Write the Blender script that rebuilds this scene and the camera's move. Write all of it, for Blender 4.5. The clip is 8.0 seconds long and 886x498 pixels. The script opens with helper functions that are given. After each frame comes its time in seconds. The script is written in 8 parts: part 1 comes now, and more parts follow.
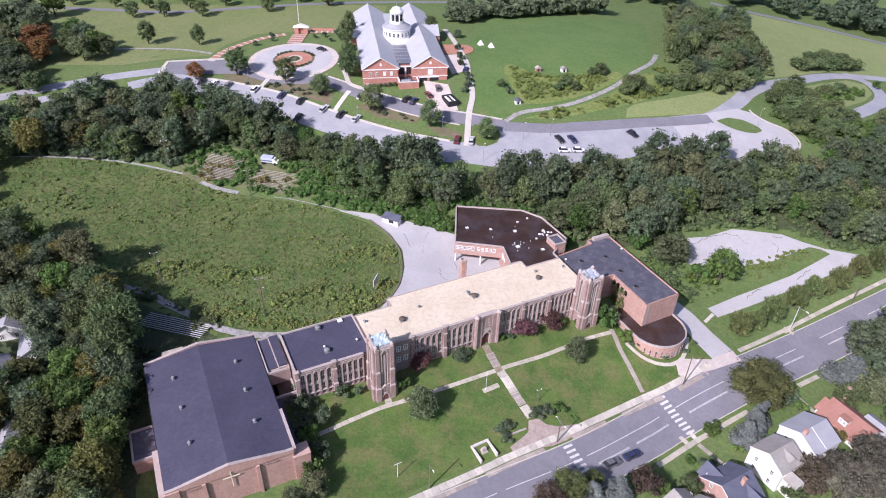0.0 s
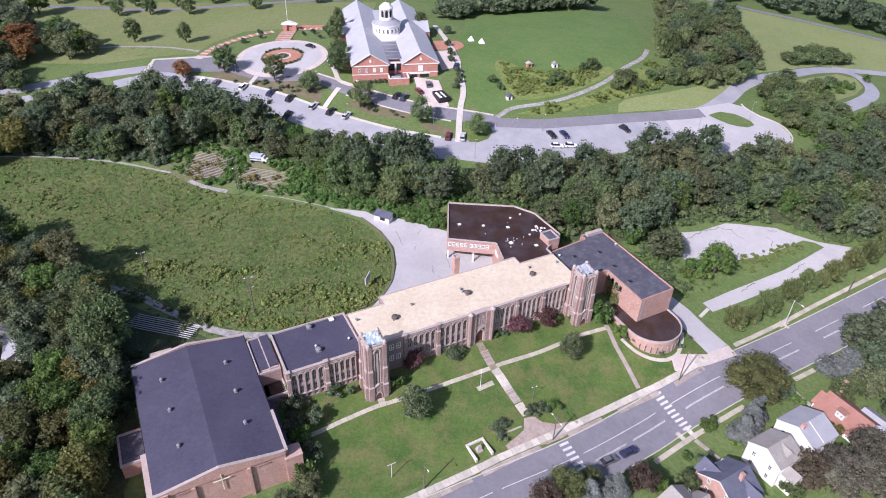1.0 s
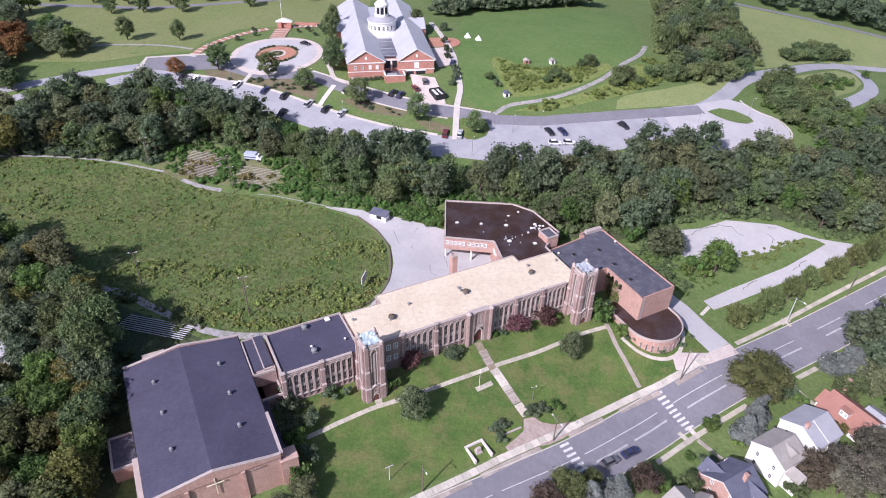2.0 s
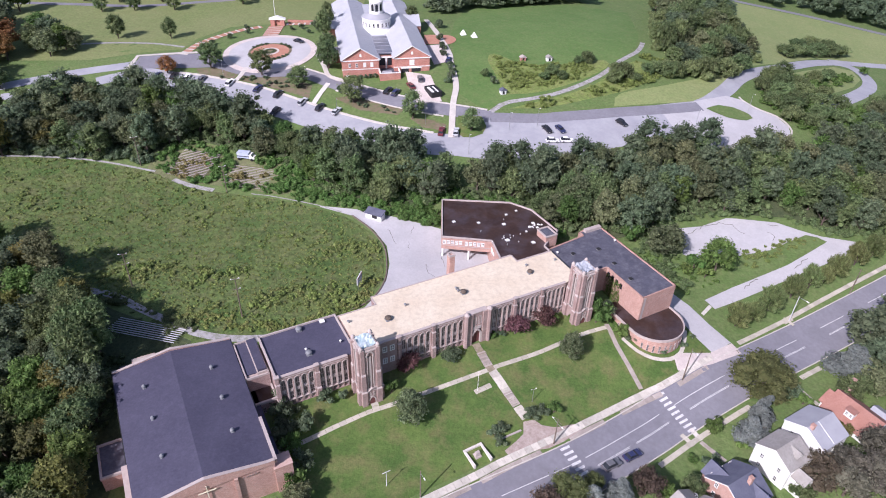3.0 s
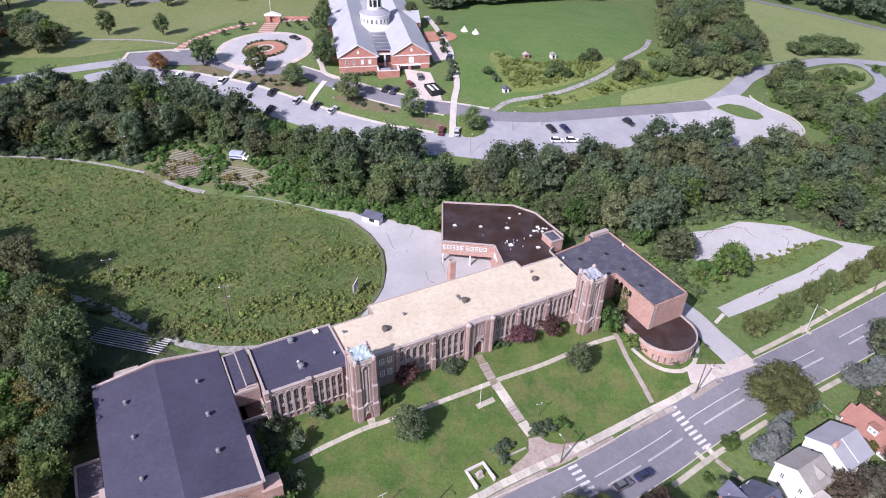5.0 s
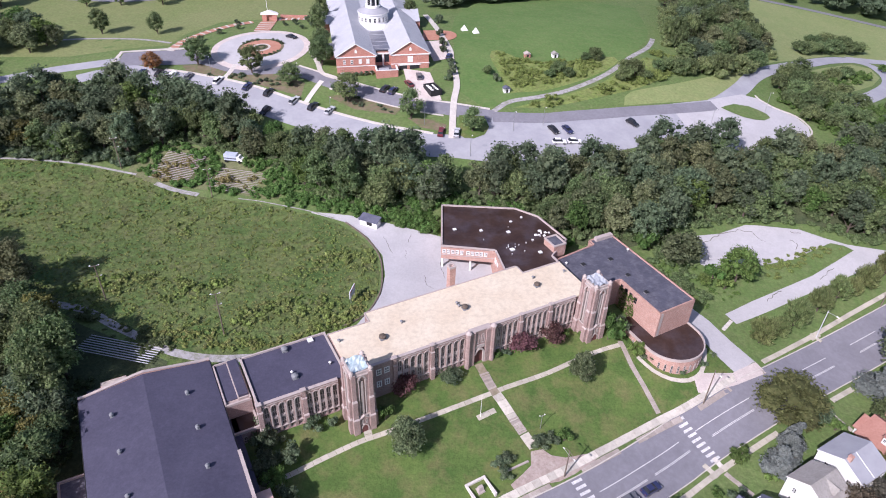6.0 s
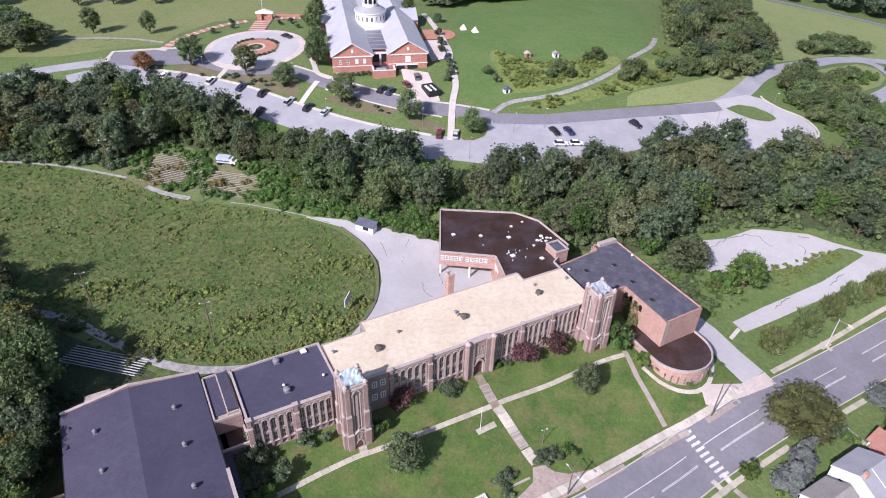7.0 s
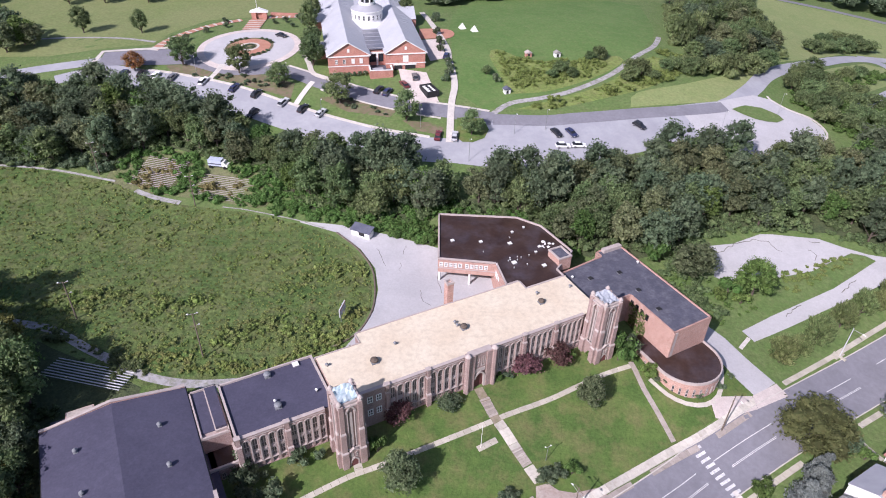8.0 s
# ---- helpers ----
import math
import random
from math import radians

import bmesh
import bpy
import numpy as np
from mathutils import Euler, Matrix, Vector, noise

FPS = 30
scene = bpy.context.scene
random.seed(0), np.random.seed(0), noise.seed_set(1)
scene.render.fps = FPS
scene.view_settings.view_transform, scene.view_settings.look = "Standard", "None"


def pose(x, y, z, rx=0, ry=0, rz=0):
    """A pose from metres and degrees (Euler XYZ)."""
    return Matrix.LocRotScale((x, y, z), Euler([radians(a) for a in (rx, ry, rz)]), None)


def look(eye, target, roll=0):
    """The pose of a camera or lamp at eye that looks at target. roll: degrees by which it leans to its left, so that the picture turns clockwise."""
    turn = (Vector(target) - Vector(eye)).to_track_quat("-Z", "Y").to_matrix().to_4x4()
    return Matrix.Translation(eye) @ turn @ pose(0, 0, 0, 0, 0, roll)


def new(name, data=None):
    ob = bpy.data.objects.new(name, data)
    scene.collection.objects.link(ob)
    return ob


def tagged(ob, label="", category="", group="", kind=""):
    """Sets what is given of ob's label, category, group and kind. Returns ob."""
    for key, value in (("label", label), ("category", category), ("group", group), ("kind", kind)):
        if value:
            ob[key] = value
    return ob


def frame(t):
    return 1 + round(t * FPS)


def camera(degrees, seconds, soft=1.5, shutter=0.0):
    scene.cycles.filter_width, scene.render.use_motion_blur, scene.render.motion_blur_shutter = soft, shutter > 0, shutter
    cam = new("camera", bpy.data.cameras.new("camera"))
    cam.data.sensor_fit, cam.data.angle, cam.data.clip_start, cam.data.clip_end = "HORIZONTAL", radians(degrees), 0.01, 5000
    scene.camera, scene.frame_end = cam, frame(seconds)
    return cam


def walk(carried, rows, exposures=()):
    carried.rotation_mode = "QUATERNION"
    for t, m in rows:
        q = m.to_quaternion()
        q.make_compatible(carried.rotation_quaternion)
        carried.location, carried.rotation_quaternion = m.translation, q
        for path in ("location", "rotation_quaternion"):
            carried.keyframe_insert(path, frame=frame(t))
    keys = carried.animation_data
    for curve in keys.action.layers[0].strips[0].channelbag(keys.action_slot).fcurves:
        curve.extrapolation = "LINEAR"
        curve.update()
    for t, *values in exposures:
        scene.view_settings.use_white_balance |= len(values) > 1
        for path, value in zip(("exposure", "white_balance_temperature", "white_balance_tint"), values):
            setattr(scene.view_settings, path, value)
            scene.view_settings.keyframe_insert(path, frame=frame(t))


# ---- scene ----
cam = camera(67.1, 8.0, soft=1.0)
PATH = [
    (0, (0.504, 0.475, 116.525), (0.469, 2.099, 115.359), 2.0),
    (0.5, (0.897, 1.011, 115.705), (0.859, 2.634, 114.537), 1.8),
    (1, (0.382, 1.913, 114.639), (0.371, 3.537, 113.472), 1.9),
    (1.5, (0.269, 2.833, 113.706), (0.263, 4.457, 112.539), 1.9),
    (3, (-0.066, 6.595, 110.798), (-0.055, 8.219, 109.63), 1.8),
    (3.5, (-0.19, 8.252, 109.849), (-0.178, 9.876, 108.681), 1.9),
    (4, (-0.169, 10.08, 108.931), (-0.158, 11.704, 107.763), 1.9),
    (4.5, (-0.145, 12.07, 108.064), (-0.135, 13.694, 106.895), 1.8),
    (6, (0.074, 19.026, 105.173), (0.084, 20.649, 104.004), 1.8),
    (6.5, (0.105, 21.603, 104.359), (0.117, 23.225, 103.189), 1.8),
    (7, (0.296, 24.329, 103.297), (0.308, 25.952, 102.127), 1.8),
    (7.5, (0.297, 27.212, 102.239), (0.312, 28.834, 101.069), 1.8),
    (8, (0.35, 30.119, 101.07), (0.365, 31.741, 99.901), 1.8),
]
walk(cam, [(t, look(eye, target, roll)) for t, eye, target, roll in PATH], exposures=[(0, 0.23, 5880, 25), (4.5, 0.24, 5880, 25), (8, 0.23, 5960, 23.5)])

# ---- world and sun ----
SUN_AZ, SUN_EL = 51.0, 39.0      # the way the shadows fall, and the sun's height
world = bpy.data.worlds.new("world")
scene.world = world
world.use_nodes = True
wn = world.node_tree.nodes
sky = wn.new("ShaderNodeTexSky")
sky.sky_type = "NISHITA"
sky.sun_disc = False
sky.sun_elevation = radians(SUN_EL)
sky.sun_rotation = radians(270 - SUN_AZ)
sky.air_density, sky.dust_density, sky.ozone_density = 1.0, 2.0, 1.5
wn["Background"].inputs[1].default_value = 0.102
world.node_tree.links.new(sky.outputs[0], wn["Background"].inputs[0])
sun = new("sun", bpy.data.lights.new("sun", "SUN"))
sun.data.energy, sun.data.angle, sun.data.color = 5.0, radians(0.6), (1.0, 0.95, 0.88)
ce = math.cos(radians(SUN_EL))
sun.matrix_world = look((0, 0, 300), (ce * math.cos(radians(SUN_AZ)), ce * math.sin(radians(SUN_AZ)), 300 - math.sin(radians(SUN_EL))))

# ---- materials ----
def material(name, c1, c2, rough=0.85, size=2.0, c3=None, size3=0.2, mix3=0.35, bump=0.0, bump_size=0.3, vary=0.0, metal=0.0, coat=0.0, translucent=0.0, sheen_hue=0.0, grain=0.0, grain_size=0.35, piece=0.0):
    """Two colours mixed by a coarse pattern of about size metres, a third by a fine one, relief, and a shift from object to object."""
    m = bpy.data.materials.new(name)
    m.use_nodes = True
    nt = m.node_tree
    n, l = nt.nodes, nt.links
    b = n["Principled BSDF"]
    geo = n.new("ShaderNodeNewGeometry")

    def pattern(scale, detail=4.0, lo=0.35, hi=0.65):
        t = n.new("ShaderNodeTexNoise")
        t.inputs["Scale"].default_value = 1.0 / scale
        t.inputs["Detail"].default_value = detail
        t.inputs["Roughness"].default_value = 0.6
        l.new(geo.outputs["Position"], t.inputs["Vector"])
        r = n.new("ShaderNodeMapRange")
        r.inputs[1].default_value, r.inputs[2].default_value = lo, hi
        l.new(t.outputs[0], r.inputs[0])
        return r.outputs[0], t.outputs[0]

    def mixed(fac, a, c):
        x = n.new("ShaderNodeMix")
        x.data_type = "RGBA"
        if isinstance(fac, float):
            x.inputs[0].default_value = fac
        else:
            l.new(fac, x.inputs[0])
        for k, v in ((6, a), (7, c)):
            if isinstance(v, tuple):
                x.inputs[k].default_value = (*v, 1)
            else:
                l.new(v, x.inputs[k])
        return x.outputs[2]

    f, _ = pattern(size)
    col = mixed(f, c1, c2)
    if c3:
        f3, _ = pattern(size3, 3.0, 0.45, 0.7)
        k = n.new("ShaderNodeMath")
        k.operation = "MULTIPLY"
        k.inputs[1].default_value = mix3
        l.new(f3, k.inputs[0])
        col = mixed(k.outputs[0], col, c3)
    if grain:
        t = n.new("ShaderNodeTexNoise")
        t.inputs["Scale"].default_value, t.inputs["Detail"].default_value, t.inputs["Roughness"].default_value = 1.0 / grain_size, 4.0, 0.75
        l.new(geo.outputs["Position"], t.inputs["Vector"])
        r = n.new("ShaderNodeMapRange")
        r.inputs[1].default_value, r.inputs[2].default_value, r.inputs[3].default_value, r.inputs[4].default_value = 0.3, 0.7, 1 - grain, 1 + grain
        l.new(t.outputs[0], r.inputs[0])
        hv = n.new("ShaderNodeHueSaturation")
        l.new(r.outputs[0], hv.inputs["Value"])
        l.new(col, hv.inputs["Color"])
        col = hv.outputs[0]
    if piece:
        r = n.new("ShaderNodeMapRange")
        r.inputs[3].default_value, r.inputs[4].default_value = 1 - piece, 1 + piece
        l.new(geo.outputs["Random Per Island"], r.inputs[0])
        hp = n.new("ShaderNodeHueSaturation")
        l.new(r.outputs[0], hp.inputs["Value"])
        l.new(col, hp.inputs["Color"])
        col = hp.outputs[0]
    if vary:
        info = n.new("ShaderNodeObjectInfo")
        hs = n.new("ShaderNodeHueSaturation")
        for (lo, hi), key, seed in (((1 - vary, 1 + vary), "Value", 1.0), ((0.5 - sheen_hue, 0.5 + sheen_hue), "Hue", 7.31)):
            w = n.new("ShaderNodeTexWhiteNoise")
            w.noise_dimensions = "1D"
            k = n.new("ShaderNodeMath")
            k.operation = "MULTIPLY"
            k.inputs[1].default_value = seed
            l.new(info.outputs["Random"], k.inputs[0])
            l.new(k.outputs[0], w.inputs["W"])
            r = n.new("ShaderNodeMapRange")
            r.inputs[3].default_value, r.inputs[4].default_value = lo, hi
            l.new(w.outputs[0], r.inputs[0])
            l.new(r.outputs[0], hs.inputs[key])
        l.new(col, hs.inputs["Color"])
        col = hs.outputs[0]
    l.new(col, b.inputs["Base Color"])
    b.inputs["Roughness"].default_value = rough
    b.inputs["Metallic"].default_value = metal
    b.inputs["Coat Weight"].default_value = coat
    b.inputs["Specular IOR Level"].default_value = 0.3
    if bump:
        _, t = pattern(bump_size, 5.0)
        bp = n.new("ShaderNodeBump")
        bp.inputs["Strength"].default_value = bump
        bp.inputs["Distance"].default_value = bump_size * 0.5
        l.new(t, bp.inputs["Height"])
        l.new(bp.outputs[0], b.inputs["Normal"])
    if translucent:
        tr = n.new("ShaderNodeBsdfTranslucent")
        l.new(col, tr.inputs[0])
        ms = n.new("ShaderNodeMixShader")
        ms.inputs[0].default_value = translucent
        l.new(b.outputs[0], ms.inputs[1])
        l.new(tr.outputs[0], ms.inputs[2])
        l.new(ms.outputs[0], n["Material Output"].inputs[0])
    return m

M = {}
M["grass"] = material("grass", (0.098, 0.158, 0.045), (0.122, 0.172, 0.056), 0.95, 14, (0.165, 0.18, 0.08), 2.2, 0.45, 0.6, 0.6, grain=0.28, grain_size=0.9)
M["lawn"] = material("lawn", (0.061, 0.113, 0.025), (0.108, 0.161, 0.040), 0.95, 9, (0.165, 0.154, 0.065), 4.0, 0.75, 0.5, 0.4, grain=0.26, grain_size=0.6)
M["rough_grass"] = material("rough_grass", (0.066, 0.116, 0.029), (0.112, 0.146, 0.045), 0.95, 12, (0.150, 0.136, 0.068), 3.4, 0.5, 1.0, 1.0, grain=0.5, grain_size=1.4)
M["dry_lawn"] = material("dry_lawn", (0.188, 0.240, 0.085), (0.226, 0.261, 0.106), 0.95, 25, (0.270, 0.271, 0.123), 4, 0.4, 0.3, 0.5, grain=0.2, grain_size=1)
M["meadow_grass"] = material("meadow_grass", (0.155, 0.195, 0.068), (0.186, 0.211, 0.085), 0.95, 25, (0.223, 0.219, 0.099), 4, 0.4, 0.3, 0.5, grain=0.2, grain_size=1)
M["asphalt"] = material("asphalt", (0.196, 0.1904, 0.2155), (0.2296, 0.224, 0.2504), 0.9, 6, (0.1568, 0.1512, 0.1689), 1.0, 0.45, 0.2, 0.15, grain=0.12, grain_size=0.5)
M["old_asphalt"] = material("old_asphalt", (0.418, 0.405, 0.415), (0.473, 0.459, 0.467), 0.92, 8, (0.374, 0.356, 0.357), 1.6, 0.3, 0.1, 0.2, grain=0.07, grain_size=0.5)
M["lot_asphalt"] = material("lot_asphalt", (0.31, 0.31, 0.34), (0.37, 0.37, 0.395), 0.92, 10, (0.26, 0.26, 0.285), 2.0, 0.35, 0.1, 0.2, grain=0.06, grain_size=0.5)
M["concrete"] = material("concrete", (0.50, 0.46, 0.42), (0.58, 0.54, 0.49), 0.9, 2.5, (0.40, 0.36, 0.32), 0.6, 0.5, 0.2, 0.2, grain=0.12, grain_size=0.4)
M["pink_concrete"] = material("pink_concrete", (0.52, 0.45, 0.42), (0.60, 0.53, 0.49), 0.9, 3.5, (0.44, 0.37, 0.34), 0.9, 0.5, 0.2, 0.2, grain=0.12, grain_size=0.4)
M["slab"] = material("slab", (0.42, 0.385, 0.315), (0.50, 0.46, 0.39), 0.9, 2.5, (0.34, 0.30, 0.25), 0.5, 0.5, 0.2, 0.2, vary=0.14)
M["slab_light"] = material("slab_light", (0.58, 0.54, 0.50), (0.66, 0.62, 0.57), 0.9, 2.5, (0.42, 0.37, 0.32), 0.7, 0.5, 0.2, 0.2, vary=0.14)
M["slab_mid"] = material("slab_mid", (0.50, 0.46, 0.40), (0.58, 0.54, 0.47), 0.9, 2.5, (0.38, 0.335, 0.28), 0.7, 0.55, 0.2, 0.2, vary=0.16)
M["worn_soil"] = material("worn_soil", (0.24, 0.19, 0.14), (0.30, 0.25, 0.19), 0.95, 1.5, (0.12, 0.15, 0.06), 0.8, 0.6, 0.4, 0.3, grain=0.2, grain_size=0.4)
M["slab_dark"] = material("slab_dark", (0.33, 0.28, 0.25), (0.42, 0.37, 0.33), 0.9, 2.0, (0.22, 0.19, 0.15), 0.5, 0.6, 0.3, 0.2, vary=0.18)
M["mulch"] = material("mulch", (0.15, 0.12, 0.075), (0.20, 0.155, 0.11), 0.95, 3, (0.11, 0.15, 0.05), 1.4, 0.8, 0.6, 0.3)
M["paint"] = material("paint", (0.70, 0.69, 0.68), (0.56, 0.55, 0.55), 0.7, 0.8, (0.34, 0.33, 0.34), 0.35, 0.6)
M["brick_pave_old"] = material("brick_pave_old", (0.344, 0.267, 0.235), (0.430, 0.361, 0.319), 0.9, 3.0, (0.241, 0.181, 0.151), 0.9, 0.6, 0.2, 0.2, grain=0.12, grain_size=0.4)
M["brick_paving"] = material("brick_paving", (0.40, 0.19, 0.13), (0.46, 0.24, 0.17), 0.9, 2.0, (0.32, 0.15, 0.11), 0.4, 0.5)
def brickwork(name, c1, c2, mortar, tone):
    """Courses of brick, mottled, with stains at a larger scale."""
    m = material(name, c1, c2, 0.9, 2.2, tone, 0.8, 0.45, 0.25, 0.2)
    n, l = m.node_tree.nodes, m.node_tree.links
    b = n["Principled BSDF"]
    old = b.inputs["Base Color"].links[0].from_socket
    tc = n.new("ShaderNodeTexCoord")
    sep = n.new("ShaderNodeSeparateXYZ")
    com = n.new("ShaderNodeCombineXYZ")
    add = n.new("ShaderNodeMath")
    l.new(tc.outputs["Object"], sep.inputs[0])
    l.new(sep.outputs[0], add.inputs[0])
    l.new(sep.outputs[1], add.inputs[1])
    l.new(add.outputs[0], com.inputs[0])
    l.new(sep.outputs[2], com.inputs[1])
    t = n.new("ShaderNodeTexBrick")
    t.inputs["Scale"].default_value = 1.0
    t.inputs["Brick Width"].default_value, t.inputs["Row Height"].default_value, t.inputs["Mortar Size"].default_value = 0.3, 0.1, 0.012
    t.inputs["Color1"].default_value, t.inputs["Color2"].default_value, t.inputs["Mortar"].default_value = (0.8, 0.8, 0.8, 1), (1.15, 1.1, 1.1, 1), (*mortar, 1)
    l.new(com.outputs[0], t.inputs["Vector"])
    x = n.new("ShaderNodeMix")
    x.data_type, x.blend_type = "RGBA", "MULTIPLY"
    x.inputs[0].default_value = 1.0
    l.new(old, x.inputs[6])
    l.new(t.outputs[0], x.inputs[7])
    l.new(x.outputs[2], b.inputs["Base Color"])
    return m


M["brick"] = brickwork("brick", (0.41, 0.25, 0.205), (0.465, 0.295, 0.245), (1.15, 1.3, 1.35), (0.36, 0.19, 0.155))
M["hall_brick"] = brickwork("hall_brick", (0.42, 0.19, 0.145), (0.48, 0.23, 0.18), (1.15, 1.3, 1.35), (0.34, 0.15, 0.12))
M["school_brick"] = brickwork("school_brick", (0.293, 0.207, 0.190), (0.358, 0.262, 0.242), (1.2, 1.3, 1.3), (0.25, 0.165, 0.155))
M["stone"] = material("stone", (0.393, 0.330, 0.307), (0.473, 0.406, 0.379), 0.85, 1.2, (0.339, 0.286, 0.271), 0.3, 0.5, 0.2, 0.1)
M["tan_roof"] = material("tan_roof", (0.6138, 0.5162, 0.3879), (0.6696, 0.5859, 0.4556), 0.9, 7, (0.4836, 0.3999, 0.2977), 1.2, 0.5, 0.1, 0.3, grain=0.08, grain_size=0.5)
M["dark_roof"] = material("dark_roof", (0.058, 0.055, 0.086), (0.074, 0.070, 0.106), 0.7, 8, (0.09215, 0.08924, 0.1374), 1.2, 0.35, 0.15, 0.3, grain=0.12, grain_size=0.5)
M["grey_roof"] = material("grey_roof", (0.07125, 0.07125, 0.09405), (0.092, 0.092, 0.120), 0.75, 5, (0.30, 0.29, 0.315), 1.7, 0.22, 0.15, 0.3, grain=0.15, grain_size=0.5)
M["wet_roof"] = material("wet_roof", (0.036, 0.020, 0.016), (0.055, 0.032, 0.025), 0.42, 6, (0.12, 0.11, 0.14), 5.5, 0.32, grain=0.2, grain_size=0.8)
M["metal_roof"] = material("metal_roof", (0.414, 0.419, 0.451), (0.460, 0.465, 0.497), 0.6, 5, (0.368, 0.368, 0.405), 0.9, 0.3, grain=0.06, grain_size=0.8)
M["shingle_red"] = material("shingle_red", (0.306, 0.153, 0.119), (0.357, 0.187, 0.1487), 0.9, 2, (0.255, 0.119, 0.0935), 0.35, 0.5, 0.3, 0.2)
M["shingle_blue"] = material("shingle_blue", (0.10, 0.105, 0.15), (0.13, 0.135, 0.18), 0.85, 2, (0.08, 0.08, 0.11), 0.35, 0.5, 0.3, 0.2)
M["shingle_grey"] = material("shingle_grey", (0.28, 0.26, 0.24), (0.34, 0.32, 0.30), 0.9, 2, (0.22, 0.20, 0.18), 0.35, 0.5, 0.3, 0.2)
M["white_roof"] = material("white_roof", (0.3168, 0.3168, 0.3448), (0.36, 0.36, 0.3878), 0.6, 3, (0.36, 0.36, 0.3878), 0.7, 0.4)
M["white"] = material("white", (0.80, 0.79, 0.77), (0.72, 0.71, 0.69), 0.7, 1.5, (0.6, 0.58, 0.55), 0.4, 0.3)
M["copper"] = material("copper", (0.3444, 0.4592, 0.492), (0.5084, 0.574, 0.5904), 0.6, 1.2, (0.5904, 0.6232, 0.6314), 0.5, 0.6)
M["school_glass"] = material("school_glass", (0.045, 0.04, 0.045), (0.15, 0.12, 0.115), 0.35, 1.1, (0.26, 0.21, 0.20), 0.7, 0.5)
M["truck_paint"] = material("truck_paint", (0.42, 0.47, 0.58), (0.52, 0.56, 0.66), 0.4, 1.0)
M["grey_cap"] = material("grey_cap", (0.36, 0.38, 0.42), (0.46, 0.48, 0.52), 0.6, 1.2, (0.28, 0.29, 0.32), 0.5, 0.6)
M["crack"] = material("crack", (0.10, 0.09, 0.08), (0.16, 0.14, 0.12), 0.95, 0.8, (0.10, 0.13, 0.05), 0.5, 0.6)
M["leaves_bright"] = material("leaves_bright", (0.15, 0.205, 0.05), (0.19, 0.24, 0.065), c3=(0.22, 0.235, 0.085), rough=0.75, size=2.5, size3=0.7, mix3=0.6, translucent=0.3, piece=0.4)
M["dry_vines"] = material("dry_vines", (0.20, 0.19, 0.07), (0.25, 0.22, 0.09), c3=(0.27, 0.20, 0.11), rough=0.75, size=3.0, size3=0.8, mix3=0.7, translucent=0.3, piece=0.4)
M["glass"] = material("glass", (0.02, 0.022, 0.028), (0.035, 0.038, 0.045), 0.12, 1.0)
# The reflected sky is put into this glass colour as a pale grey-blue.
M["skylight_glass"] = material("skylight_glass", (0.10, 0.105, 0.135), (0.17, 0.175, 0.21), 0.3, 5.0, (0.22, 0.22, 0.25), 1.6, 0.4)
M["metal"] = material("metal", (0.42, 0.42, 0.43), (0.5, 0.5, 0.5), 0.45, 0.6, metal=0.8)
M["black"] = material("black", (0.02, 0.02, 0.022), (0.03, 0.03, 0.033), 0.7, 0.5)
M["rubber"] = material("rubber", (0.018, 0.018, 0.02), (0.025, 0.025, 0.027), 0.9, 0.5)
M["wood"] = material("wood", (0.13, 0.10, 0.08), (0.18, 0.145, 0.115), 0.9, 0.8)
M["door_red"] = material("door_red", (0.120, 0.042, 0.041), (0.150, 0.056, 0.053), 0.6, 0.6)
M["lamp_glass"] = material("lamp_glass", (0.75, 0.75, 0.72), (0.68, 0.68, 0.66), 0.3, 0.5)
M["bench_metal"] = material("bench_metal", (0.50, 0.50, 0.52), (0.58, 0.58, 0.60), 0.5, 0.8)
M["bark"] = material("bark", (0.09, 0.07, 0.055), (0.14, 0.11, 0.09), 0.95, 0.5, bump=0.5, bump_size=0.15)
LEAF = dict(rough=0.7, size=2.5, size3=0.7, mix3=0.6, vary=0.24, sheen_hue=0.022, translucent=0.5, piece=0.45)
M["leaves"] = material("leaves", (0.110, 0.158, 0.090), (0.151, 0.198, 0.111), c3=(0.205, 0.235, 0.144), **LEAF)
M["leaves_mid"] = material("leaves_mid", (0.131, 0.190, 0.079), (0.177, 0.233, 0.096), c3=(0.228, 0.256, 0.124), **LEAF)
M["leaves_olive"] = material("leaves_olive", (0.151, 0.181, 0.090), (0.195, 0.218, 0.109), c3=(0.234, 0.240, 0.135), **LEAF)
# Dark leaf-litter tone; beside the gymnasium it also paints in tree shade.
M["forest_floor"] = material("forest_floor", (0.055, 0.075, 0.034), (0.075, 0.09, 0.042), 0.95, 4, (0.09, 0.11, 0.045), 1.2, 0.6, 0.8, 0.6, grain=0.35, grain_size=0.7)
M["leaves_light"] = material("leaves_light", (0.106, 0.192, 0.047), (0.148, 0.237, 0.065), c3=(0.191, 0.243, 0.085), **LEAF)
M["leaves_willow"] = material("leaves_willow", (0.156, 0.210, 0.078), (0.219, 0.260, 0.102), c3=(0.294, 0.286, 0.138), **LEAF)
M["leaves_yellow"] = material("leaves_yellow", (0.17, 0.165, 0.05), (0.22, 0.205, 0.065), c3=(0.15, 0.16, 0.06), **LEAF)
M["leaves_rust"] = material("leaves_rust", (0.246, 0.132, 0.055), (0.304, 0.168, 0.065), c3=(0.189, 0.150, 0.055), **LEAF)
M["leaves_plum"] = material("leaves_plum", (0.133, 0.063, 0.073), (0.187, 0.090, 0.094), c3=(0.234, 0.135, 0.113), **LEAF)
